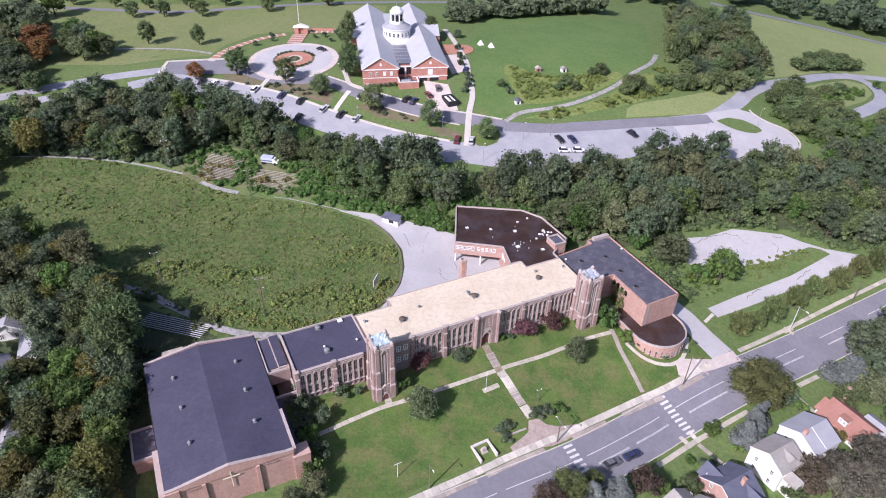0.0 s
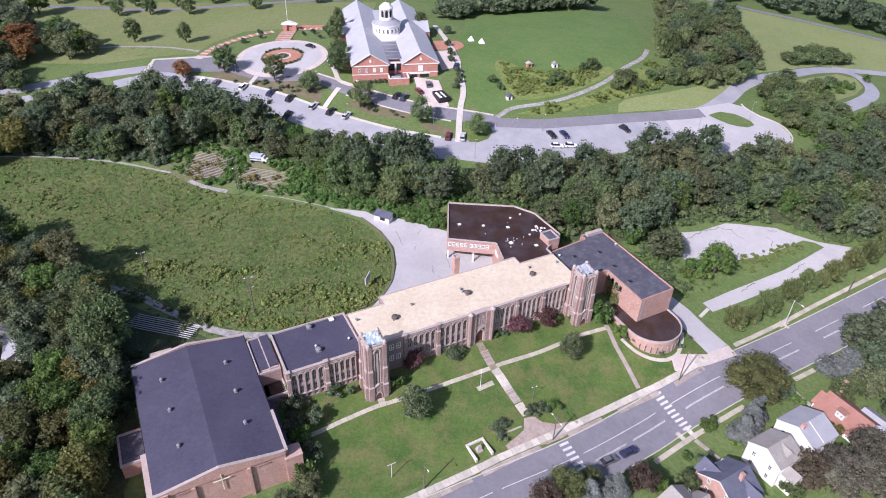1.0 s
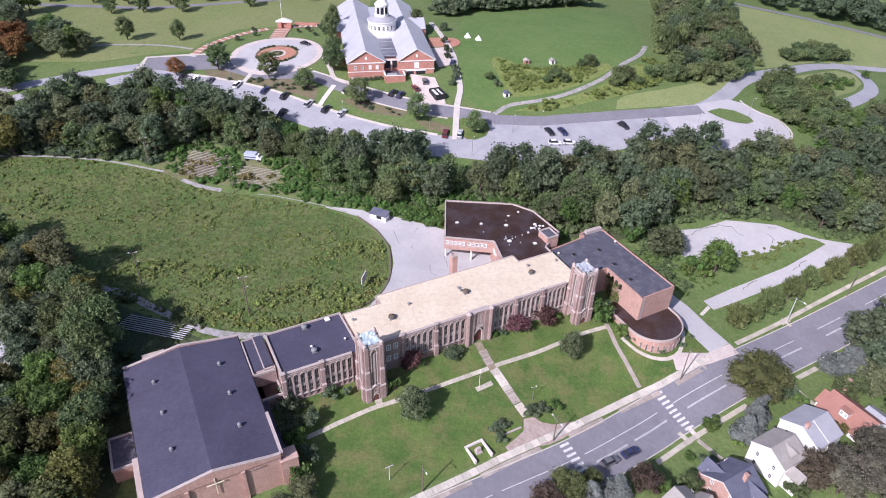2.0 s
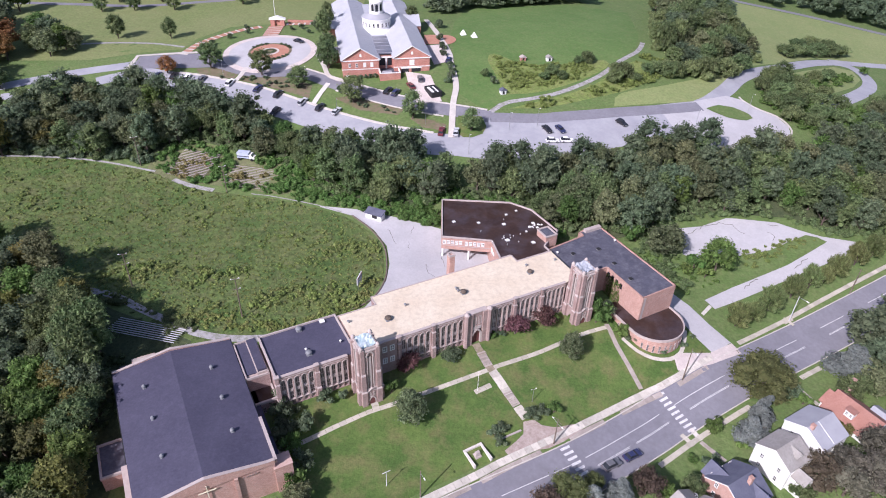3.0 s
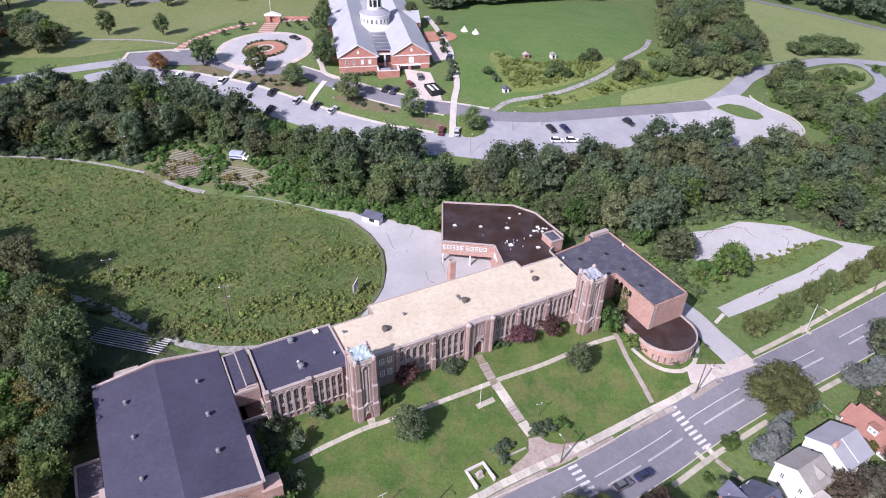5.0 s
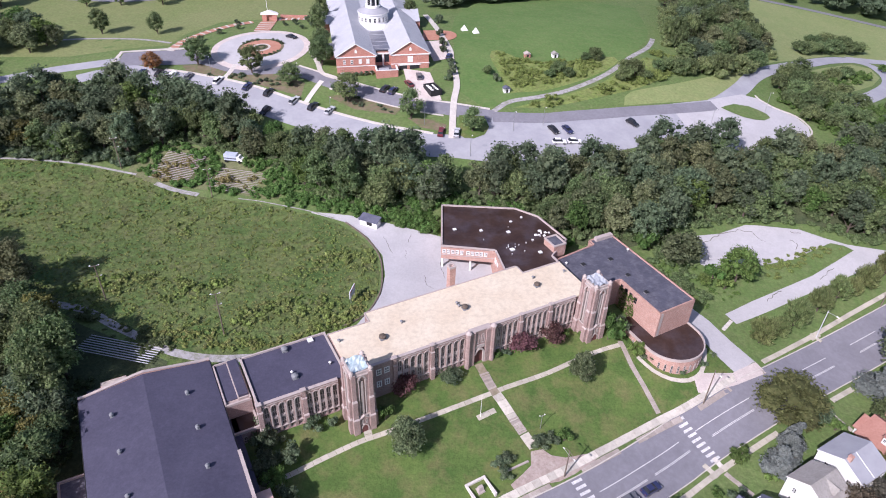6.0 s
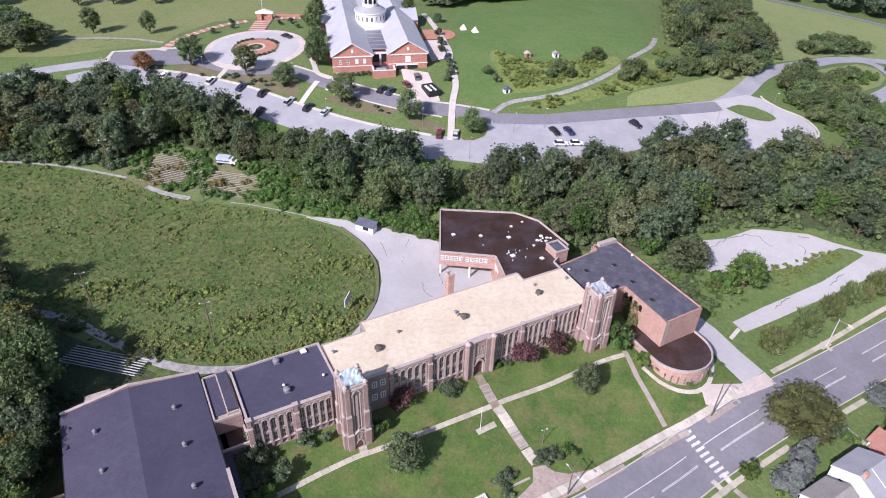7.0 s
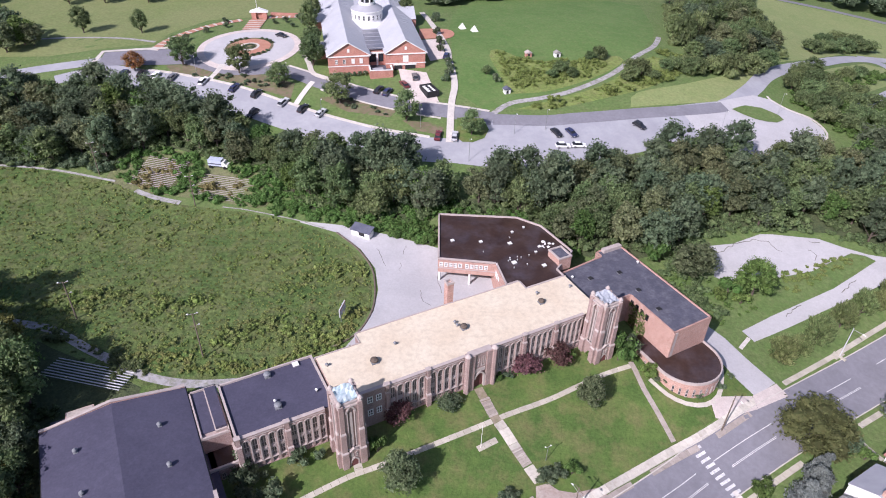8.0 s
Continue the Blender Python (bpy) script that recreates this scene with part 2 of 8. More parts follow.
M["leaves_grey"] = material("leaves_grey", (0.150, 0.142, 0.105), (0.185, 0.178, 0.130), c3=(0.22, 0.21, 0.16), **LEAF)
M["leaves_brown"] = material("leaves_brown", (0.134, 0.159, 0.061), (0.166, 0.189, 0.072), c3=(0.207, 0.198, 0.083), **LEAF)
M["leaves_bronze"] = material("leaves_bronze", (0.105, 0.078, 0.06), (0.135, 0.10, 0.072), c3=(0.15, 0.13, 0.09), **LEAF)
M["needles"] = material("needles", (0.113, 0.152, 0.075), (0.156, 0.185, 0.092), c3=(0.221, 0.240, 0.142), **LEAF)
M["needles_blue"] = material("needles_blue", (0.228, 0.262, 0.25), (0.3, 0.33, 0.305), c3=(0.36, 0.378, 0.345), **dict(LEAF, piece=0.3))
M["weedy_grass"] = material("weedy_grass", (0.14, 0.20, 0.048), (0.185, 0.22, 0.066), 0.95, 7, (0.19, 0.19, 0.08), 1.5, 0.5, 0.8, 0.8, grain=0.35, grain_size=1.0)
M["bank_soil"] = material("bank_soil", (0.16, 0.16, 0.085), (0.15, 0.17, 0.07), 0.95, 5, (0.11, 0.15, 0.05), 1.6, 0.6, 0.8, 0.8, grain=0.3, grain_size=0.8)
M["old_bench"] = material("old_bench", (0.31, 0.27, 0.255), (0.37, 0.325, 0.305), 0.9, 1.5, (0.24, 0.204, 0.168), 0.6, 0.5)
M["cream"] = material("cream", (0.74, 0.68, 0.52), (0.68, 0.62, 0.47), 0.6, 0.8)
M["vent_metal"] = material("vent_metal", (0.18, 0.1875, 0.2025), (0.24, 0.2475, 0.2625), 0.6, 0.5, (0.1125, 0.1125, 0.12), 0.25, 0.5)
M["hill_grass"] = material("hill_grass", (0.085, 0.156, 0.040), (0.112, 0.179, 0.052), 0.95, 16, (0.148, 0.182, 0.067), 3.0, 0.5, 0.4, 0.5, grain=0.18, grain_size=0.9)
M["worn_path"] = material("worn_path", (0.30, 0.285, 0.29), (0.40, 0.385, 0.385), 0.92, 3, (0.16, 0.17, 0.10), 1.2, 0.75, 0.3, 0.3, grain=0.15, grain_size=0.5)
M["weeds"] = material("weeds", (0.160, 0.214, 0.053), (0.225, 0.249, 0.076), 0.85, 9, (0.232, 0.194, 0.089), 2.0, 0.6, translucent=0.2, piece=0.5)
M["weed_clumps"] = material("weed_clumps", (0.138, 0.206, 0.049), (0.195, 0.239, 0.071), 0.85, 9, (0.202, 0.185, 0.083), 2.0, 0.6, translucent=0.2, piece=0.5)

# ---- the lie of the land ----
CONTROL = [(-110, 150, 0), (-79, 140, 0), (-48, 129, 0), (-20, 140, 0), (-12, 158, 0), (-87, 195, 0), (-50, 184, 0), (8, 158, -1.5),
           (-17, 106, -4.5), (35, 134, -4), (13, 124, -3.5), (18, 108, -7), (27, 101, -9), (55, 115, -11), (92, 131, -10.5),
           (0, 88, -8), (150, 160, -8), (85, 99, -11), (52, 126, -6.9), (59, 128.5, -7.0), (65, 136, -6.8), (72, 146, -7), (118, 176, -4.5), (-75, 85, -3), (-40, 72, -6),
           (118, 242, 7), (190, 330, -1), (-117, 260, 15), (-60, 245, 14), (0, 235, 13), (81, 280, 17), (-120, 300, 15), (0, 340, 17)]
CP = np.array([c[:2] for c in CONTROL], float) / 100
CZ = np.array([c[2] for c in CONTROL], float)
def spline(d2): return np.where(d2 > 0, d2 * np.log(np.maximum(d2, 1e-12)), 0.0)
CN = len(CP)
CA = np.zeros((CN + 3, CN + 3))
CA[:CN, :CN] = spline(((CP[:, None] - CP[None]) ** 2).sum(-1)) + np.eye(CN) * 0.004
CA[:CN, CN] = 1; CA[:CN, CN + 1:] = CP
CA[CN, :CN] = 1; CA[CN + 1:, :CN] = CP.T
CW = np.linalg.solve(CA, np.r_[CZ, 0, 0, 0])
def ground(x, y):
    """The ground's height; flat beyond the edges of the plan."""
    x, y = np.clip(x, -220, 280), np.clip(y, 45, 430)
    x, y = np.asarray(x, float) / 100, np.asarray(y, float) / 100
    z = CW[CN] + CW[CN + 1] * x + CW[CN + 2] * y
    for (px, py), w in zip(CP, CW):
        z = z + w * spline((x - px) ** 2 + (y - py) ** 2)
    return z


# ---- building helpers ----
class Shape:
    """A mesh in the making: corners and faces gathered from simple solids."""

    def __init__(self):
        self.v, self.f = [], []

    def add(self, verts, faces):
        k = len(self.v)
        self.v += [tuple(p) for p in verts]
        self.f += [tuple(i + k for i in q) for q in faces]
        return self

    def box(self, x0, x1, y0, y1, z0, z1):
        return self.prism([(x0, y0), (x1, y0), (x1, y1), (x0, y1)], z0, z1)

    def prism(self, poly, z0, z1, top=None):
        """A plan polygon raised from z0 to z1; top: the plan at the top, where it tapers."""
        n, top = len(poly), top or poly
        if sum(a[0] * b[1] - b[0] * a[1] for a, b in zip(poly, poly[1:] + poly[:1])) < 0:
            poly, top = poly[::-1], top[::-1]
        vs = [(x, y, z0) for x, y in poly] + [(x, y, z1) for x, y in top]
        fs = [tuple(range(n))[::-1], tuple(range(n, 2 * n))] + [(i, (i + 1) % n, n + (i + 1) % n, n + i) for i in range(n)]
        return self.add(vs, fs)

    def upright(self, outline, y0, y1):
        """An outline in x and z, given depth from y0 to y1."""
        n = len(outline)
        if sum(a[0] * b[1] - b[0] * a[1] for a, b in zip(outline, outline[1:] + outline[:1])) < 0:
            outline = outline[::-1]
        vs = [(x, y0, z) for x, z in outline] + [(x, y1, z) for x, z in outline]
        fs = [tuple(range(n)), tuple(range(n, 2 * n))[::-1]] + [(i, n + i, n + (i + 1) % n, (i + 1) % n) for i in range(n)]
        return self.add(vs, fs)

    def tube(self, p0, p1, r0, r1=None, n=8):
        p0, p1 = Vector(p0), Vector(p1)
        r1 = r0 if r1 is None else r1
        q = (p1 - p0).to_track_quat("Z", "Y")
        ring = [Vector((math.cos(2 * math.pi * i / n), math.sin(2 * math.pi * i / n), 0)) for i in range(n)]
        vs = [p0 + q @ (c * r0) for c in ring] + [p1 + q @ (c * r1) for c in ring]
        fs = [tuple(range(n))[::-1], tuple(range(n, 2 * n))] + [(i, (i + 1) % n, n + (i + 1) % n, n + i) for i in range(n)]
        return self.add(vs, fs)

    def turned(self, profile, x=0, y=0, n=24):
        """A round body from (radius, z) pairs."""
        vs, fs = [], []
        for r, z in profile:
            vs += [(x + r * math.cos(2 * math.pi * i / n), y + r * math.sin(2 * math.pi * i / n), z) for i in range(n)]
        for k in range(len(profile) - 1):
            fs += [(k * n + i, k * n + (i + 1) % n, (k + 1) * n + (i + 1) % n, (k + 1) * n + i) for i in range(n)]
        fs += [tuple(range(n))[::-1], tuple(range((len(profile) - 1) * n, len(profile) * n))]
        return self.add(vs, fs)

    def mesh(self, name, mat, smooth=False):
        me = bpy.data.meshes.new(name)
        me.from_pydata(self.v, [], self.f)
        me.materials.append(mat)
        if smooth:
            me.polygons.foreach_set("use_smooth", [True] * len(me.polygons))
        me.update()
        return me


def part(name, shape, mat, parent=None, label="", smooth=False, at=None):
    """Links a Shape, or a mesh made before, as one mesh object under its thing."""
    me = shape.mesh(name, mat, smooth) if isinstance(shape, Shape) else shape
    ob = new(name, me)
    if parent:
        ob.parent = parent
    if at:
        ob.matrix_local = at
    return tagged(ob, label)


def thing(name, m, label, category, group="", kind=""):
    ob = new(name)
    ob.matrix_world = m
    ob.empty_display_size = 0.5
    return tagged(ob, label, category, group, kind)


def smooth_line(pts, step=2.0):
    """A rounded line through the points."""
    p = [Vector(q).to_2d() if len(q) == 3 else Vector(q) for q in pts]
    p = [p[0] * 2 - p[1]] + p + [p[-1] * 2 - p[-2]]
    out = []
    for a, b, c, d in zip(p, p[1:], p[2:], p[3:]):
        k = max(1, int((c - b).length / step))
        for i in range(k):
            t = i / k
            out.append(0.5 * (2 * b + (c - a) * t + (2 * a - 5 * b + 4 * c - d) * t * t + (3 * b - a - 3 * c + d) * t ** 3))
    return out + [p[-2]]


def strip(name, pts, width, mat, lift=0.08, label="", category="", kind="structure", thick=0.0, step=2.0, across=3, curved=True):
    """A band of even width along a line, lying on the ground."""
    line = smooth_line(pts, step) if curved else [Vector(q) for q in pts]
    s, rows = Shape(), []
    for i, q in enumerate(line):
        d = (line[min(i + 1, len(line) - 1)] - line[max(i - 1, 0)]).normalized()
        nrm = Vector((-d.y, d.x))
        rows.append([q + nrm * width * (k / across - 0.5) for k in range(across + 1)])
    vs = [(p.x, p.y, float(ground(p.x, p.y)) + lift) for r in rows for p in r]
    n = across + 1
    fs = [(i * n + k, i * n + k + 1, (i + 1) * n + k + 1, (i + 1) * n + k)[::-1] for i in range(len(rows) - 1) for k in range(across)]
    s.add(vs, fs)
    if thick:
        edge = [i * n for i in range(len(rows))], [i * n + across for i in range(len(rows))]
        for e in edge:
            low = [(vs[i][0], vs[i][1], vs[i][2] - thick) for i in e]
            s.add([vs[i] for i in e] + low, [(i, i + 1, len(e) + i + 1, len(e) + i) for i in range(len(e) - 1)])
    ob = new(name, s.mesh(name, mat))
    return tagged(ob, label, category, "", kind)


def drape(name, poly, mat, lift=0.05, label="", category="", kind="structure", step=5.0, rounded=False):
    """A polygon laid over the ground."""
    pts = smooth_line(list(poly) + [poly[0]], 3.0)[:-1] if rounded else [Vector(p) for p in poly]
    bm = bmesh.new()
    bm.faces.new([bm.verts.new((p.x, p.y, 0)) for p in pts])
    bmesh.ops.triangulate(bm, faces=bm.faces[:])
    xs, ys = [p.x for p in pts], [p.y for p in pts]
    for axis, lo, hi in ((0, min(xs), max(xs)), (1, min(ys), max(ys))):
        k = lo + step
        while k < hi:
            no = (1, 0, 0) if axis == 0 else (0, 1, 0)
            bmesh.ops.bisect_plane(bm, geom=bm.verts[:] + bm.edges[:] + bm.faces[:], plane_co=(k * no[0], k * no[1], 0), plane_no=no)
            k += step
    for v in bm.verts:
        v.co.z = float(ground(v.co.x, v.co.y)) + lift
    bmesh.ops.recalc_face_normals(bm, faces=bm.faces[:])
    me = bpy.data.meshes.new(name)
    bm.to_mesh(me)
    bm.free()
    if me.polygons and sum(p.normal.z for p in me.polygons) < 0:
        me.flip_normals()
    me.materials.append(mat)
    return tagged(new(name, me), label, category, "", kind)


def on_ground(x, y, turn=0.0, up=0.0):
    return pose(x, y, float(ground(x, y)) + up, 0, 0, turn)


def inside(x, y, poly):
    c = False
    for (ax, ay), (bx, by) in zip(poly, poly[1:] + poly[:1]):
        if (ay > y) != (by > y) and x < (bx - ax) * (y - ay) / (by - ay) + ax:
            c = not c
    return c


# ---- ground ----
def axis(lo, hi, step, far):
    near = list(np.arange(lo, hi + 0.1, step))
    return [lo - f for f in far[::-1]] + near + [hi + f for f in far]


gx = axis(-225, 285, 3.0, [15, 45, 110, 250, 600, 1400, 2800])
gy = axis(30, 435, 3.0, [15, 45, 110, 250, 600, 1400, 2800])
GX, GY = np.meshgrid(gx, gy)
GZ = ground(GX, GY)
nx = len(gx)
land = Shape()
land.v = list(zip(GX.ravel().tolist(), GY.ravel().tolist(), GZ.ravel().tolist()))
land.f = [(j * nx + i, j * nx + i + 1, (j + 1) * nx + i + 1, (j + 1) * nx + i) for j in range(len(gy) - 1) for i in range(nx - 1)]
tagged(new("ground", land.mesh("ground", M["grass"], True)), "grassy ground rolling over the hillside", "ground", "", "structure")

# large surfaces
FIELD = [(-180, 175), (-165, 194), (-150, 197), (-132, 200), (-114, 200), (-94, 198), (-88.5, 195), (-77.5, 190), (-52, 185), (-37.5, 179.5), (-27.5, 174), (-21, 168), (-16.5, 160.5),
         (-15, 153), (-15, 145.5), (-18, 138), (-24, 132.5), (-31.5, 127.5), (-47, 125.8), (-56.5, 127), (-68.5, 131), (-82, 134), (-105, 130), (-140, 140)]
drape("field", FIELD, M["rough_grass"], 0.05, "overgrown playing field of rough weeds and grass", "field")
drape("paved_yard", [(-37, 180.5), (-23.5, 178), (0, 170.5), (12, 172), (24, 160), (20, 140), (-8, 127), (-21, 130), (-17, 138), (-14, 145.5), (-13.6, 153), (-15, 161), (-19.5, 168.5), (-26, 175), (-37, 180)],
      M["old_asphalt"], 0.07, "bleached and cracked asphalt yard behind the school", "yard")
drape("verge", [(-16, 137), (-21, 131.6), (-30, 128.4), (-46, 126.6), (-57, 127.8), (-67, 131.4), (-70, 127), (-58, 121.5), (-57, 114), (-46, 118), (-31, 121.5), (-22, 126), (-14, 131)], M["rough_grass"], 0.06, "rough weedy verge beside the path", "grass")
strip("yard_path", [(-17, 131), (-24, 130), (-31.5, 125.3), (-46.5, 122.5), (-57.5, 123.8), (-66.5, 128), (-73.5, 131.5), (-84, 137), (-100, 140)], 2.1, M["worn_path"], 0.09, "worn asphalt path curving round the field", "path")

# ---- streets, drives and paths ----
def shifted(pts, d):
    """A line moved d metres to its left."""
    p = [Vector(q) for q in pts]
    out = []
    for i, q in enumerate(p):
        w = (p[min(i + 1, len(p) - 1)] - p[max(i - 1, 0)]).normalized()
        out.append((q.x - w.y * d, q.y + w.x * d))
    return out


def slab_path(name, pts, width, length, mat, lift, label, category="path", gap=0.06, skip=(), seed=3, tilt=0.03):
    """A walk of separate slabs, each an object of its own, a little uneven."""
    rng = np.random.default_rng(seed)
    top = new(name)
    tagged(top, label, category, "", "structure")
    line = smooth_line(pts, 0.5)
    dist = [0.0]
    for a, b in zip(line, line[1:]):
        dist.append(dist[-1] + (b - a).length)
    xs, ys = [q.x for q in line], [q.y for q in line]
    s = 0.0
    k = 0
    while s + length < dist[-1]:
        a = Vector((np.interp(s, dist, xs), np.interp(s, dist, ys)))
        b = Vector((np.interp(s + length - gap, dist, xs), np.interp(s + length - gap, dist, ys)))
        d = (b - a).normalized()
        n = Vector((-d.y, d.x)) * width / 2
        if not any(lo < s < hi for lo, hi in skip):
            q = [a - n, b - n, b + n, a + n]
            j = rng.uniform(-tilt, tilt)
            vs = [(p.x, p.y, float(ground(p.x, p.y)) + lift + j) for p in q]
            sh = Shape().add(vs + [(x, y, z - 0.22) for x, y, z in vs], [(0, 1, 2, 3), (0, 4, 5, 1), (1, 5, 6, 2), (2, 6, 7, 3), (3, 7, 4, 0)])
            part("slab", sh, mat, top)
        s += length
        k += 1
    return top


def marks(parent, pts, width, runs, lift, name="lane_line"):
    """Painted lines along a road, from and to given eastings."""
    line = smooth_line(pts, 1.0)
    dist = [0.0]
    for a, b in zip(line, line[1:]):
        dist.append(dist[-1] + (b - a).length)
    xs, ys = [q.x for q in line], [q.y for q in line]
    for lo, hi in (np.interp(r, xs, dist) for r in runs):
        k = max(2, int((hi - lo) / 2))
        s, rows = Shape(), []
        for i in range(k + 1):
            t = lo + (hi - lo) * i / k
            a = Vector((np.interp(t, dist, xs), np.interp(t, dist, ys)))
            b = Vector((np.interp(t + 0.5, dist, xs), np.interp(t + 0.5, dist, ys)))
            d = (b - a).normalized()
            n = Vector((-d.y, d.x)) * width / 2
            rows += [a + n, a - n]
        s.add([(p.x, p.y, float(ground(p.x, p.y)) + lift) for p in rows], [(2 * i, 2 * i + 1, 2 * i + 3, 2 * i + 2) for i in range(k)])
        part(name, s, M["paint"], parent)


STREET = [(-60, 45), (-20, 67.4), (12.7, 85.4), (31.5, 95.7), (47.4, 106.3), (56.3, 112.6), (70.2, 121), (88.2, 131.7), (107.3, 142.4), (130.8, 155.7), (165, 175.5), (245, 222)]
street = strip("street", STREET, 12.0, M["asphalt"], 0.10, "grey asphalt street with white lane lines and crosswalks", "road", across=6)
marks(street, shifted(STREET, 1.5), 0.16, [(-40, -28), (-24, -6), (-2, 12), (14, 24.3), (25.6, 29.4), (33, 52.6), (57, 71.6), (74, 82), (88, 95.4), (103.5, 112), (121, 129), (138, 146)], 0.118)
for off in (-1.05, -1.3):
    marks(street, shifted(STREET, off), 0.12, [(35.5, 43.6), (45.4, 54.6), (60.4, 71.6), (74, 80), (89.4, 96.6), (105, 114), (123, 131)], 0.118)
for cx, cy in ((56.7, 112.7), (31.4, 95.7)):
    d = Vector((0.86, 0.51))
    for k in range(9):
        c = Vector((cx, cy)) + Vector((0.53, -0.85)) * ((k - 4) * 1.3)
        n = Vector((0.49, -0.87)) * 0.3
        q = [c - d * 1.25 - n, c + d * 1.25 - n, c + d * 1.25 + n, c - d * 1.25 + n]
        part("crosswalk_bar", Shape().add([(p.x, p.y, float(ground(p.x, p.y)) + 0.122) for p in q], [(3, 2, 1, 0)]), M["paint"], street)
for side, nm in ((6.1, "kerb"), (-6.1, "kerb_south")):
    strip(nm, shifted(STREET, side), 0.2, M["concrete"], 0.24, "low concrete kerb along the street", "kerb", thick=0.25, across=1)
SIDEWALK = [(-50, 57.3), (-20, 74.8), (2.7, 88.2), (9.7, 92.4), (15.1, 95.8), (27, 102.6), (37.2, 108.9), (43.1, 112.6), (49.3, 116.4), (55.5, 119.8), (60.2, 122.6), (66.9, 126.9), (76.1, 132.6)]
slab_path("sidewalk", SIDEWALK[:-1] + [(72, 130)], 1.6, 1.8, M["slab_mid"], 0.20, "pale concrete sidewalk of uneven slabs", "sidewalk", seed=4)
slab_path("sidewalk_east", [(78.6, 134.6), (87.7, 140.1), (95.5, 144.7), (105.6, 150.8), (116.3, 157.1), (131.6, 165.9), (180, 194)], 1.15, 2.2, M["slab"], 0.18, "narrow pale concrete sidewalk beside the hedge", "sidewalk", seed=5)

slab_path("verge_paving", shifted(SIDEWALK[1:12], -1.6), 1.2, 2.6, M["slab_dark"], 0.17, "cracked concrete verge paving with gaps of weeds", "paving", skip=((0, 17), (29, 33), (49, 55), (66, 72), (84, 90)), seed=8, tilt=0.06)
slab_path("south_walk", shifted([(45.0, 104.6), (47.4, 106.3), (56.3, 112.6), (70.2, 121), (88.2, 131.7), (95, 135.6)], -7.8), 1.2, 1.9, M["slab"], 0.14, "narrow concrete walk by the houses", "sidewalk", skip=((29, 48),), seed=9)
slab_path("house_walk", [(60.6, 105.0), (63, 102.0), (65.4, 99)], 1.0, 1.3, M["slab_dark"], 0.13, "short concrete walk to a house", "path", seed=10)
slab_path("kerb_walk", [(56.6, 106.8), (58.9, 103.9)], 1.1, 1.2, M["slab"], 0.15, "short concrete link from crosswalk to walk", "path", seed=17)
slab_path("kerb_walk", [(59.2, 108.6), (61.0, 105.2)], 1.1, 1.2, M["slab_light"], 0.15, "short concrete link from crosswalk to walk", "path", seed=18)
slab_path("porch_walk", [(88.4, 122.9), (89.8, 119.8), (92.2, 115.4)], 1.0, 1.3, M["slab"], 0.13, "short concrete walk to a porch", "path", seed=11)
drape("drive", [(60.6, 147.5), (62.4, 144.1), (64.7, 139.1), (66.9, 134.7), (70.2, 130.1), (76.5, 134.4), (72.3, 140), (68.5, 146), (65.6, 148.9), (63.4, 151.5)], M["old_asphalt"], 0.12, "pale asphalt drive beside the brick wing", "drive", step=3.0)
drape("drive_apron", [(69.6, 130), (76.6, 134.2), (78.3, 131.1), (69.8, 126.8)], M["pink_concrete"], 0.21, "pale concrete drive apron at the kerb", "drive", step=2.0)
drape("entry_apron", [(59.4, 127.4), (61.9, 128.8), (69.6, 130), (69.8, 126.8), (61.1, 123.6), (59.6, 123.7)], M["pink_concrete"], 0.12, "pale concrete apron by the rounded chapel", "paving", step=2.0)
drape("parking_lot", [(70.5, 176.6), (80.3, 178.9), (89.6, 183.5), (93.3, 183.7), (105.8, 183.3), (111.9, 180.6), (118.1, 178.4), (129.1, 176.9), (131.6, 175.2), (119.9, 169.2), (109.2, 163.6), (97.2, 157.6), (87.2, 152.2), (75.8, 146.2), (73.7, 149.2), (83.0, 154.9), (92.8, 160.1), (103.0, 165.4), (112.0, 171.3),
                      (119.2, 176.2), (116.8, 177.9), (113.3, 178.6), (106.4, 174.9), (99.9, 171.2), (92.2, 168.8), (86.6, 167.1), (74.2, 165.1), (71.7, 166.4), (73.5, 173.6)],
      M["old_asphalt"], 0.08, "cracked pale asphalt parking lot with a grass strip", "parking lot")
for k, line in enumerate(([(74.6, 174.7), (82.8, 179.6), (89.6, 180.9), (94, 176.3), (96.4, 171.2)], [(101.2, 178.7), (103.1, 177.3), (101.7, 174.8)], [(92.3, 183.2), (97.9, 182.4), (106.1, 181.6)], [(84, 170), (88, 173), (90, 177)], [(84, 153), (92, 159), (97, 160.5)], [(105, 164.5), (112, 170), (117, 171)],
                          [(-8, 171), (-9, 164), (-8.4, 158)], [(-4, 158), (-3.5, 152), (-1, 149)], [(-12, 150), (-8, 149), (-4, 150)], [(2, 168), (0.5, 160), (1.5, 154)], [(-19, 175), (-15, 168), (-12.5, 162)])):
    jag = [Vector(q) + Vector((noise.noise(Vector((q[0] * 0.9, q[1] * 0.9, 1.0))), noise.noise(Vector((q[0] * 0.9, q[1] * 0.9, 7.0))))) * 0.9 for q in smooth_line(line, 1.1)]
    for m_ in range(0, len(jag) - 1, 3):
        if noise.noise(Vector((m_ * 1.7, k * 2.3, 0.5))) > -0.25:
            strip("crack", jag[m_:m_ + 4], (0.10 if line[0][0] < 50 else 0.17) * (1 + 0.6 * noise.noise(Vector((m_ * 0.9, k, 3.0)))), M["crack"], 0.1, "weedy crack in the old asphalt", "crack", across=1, curved=False)
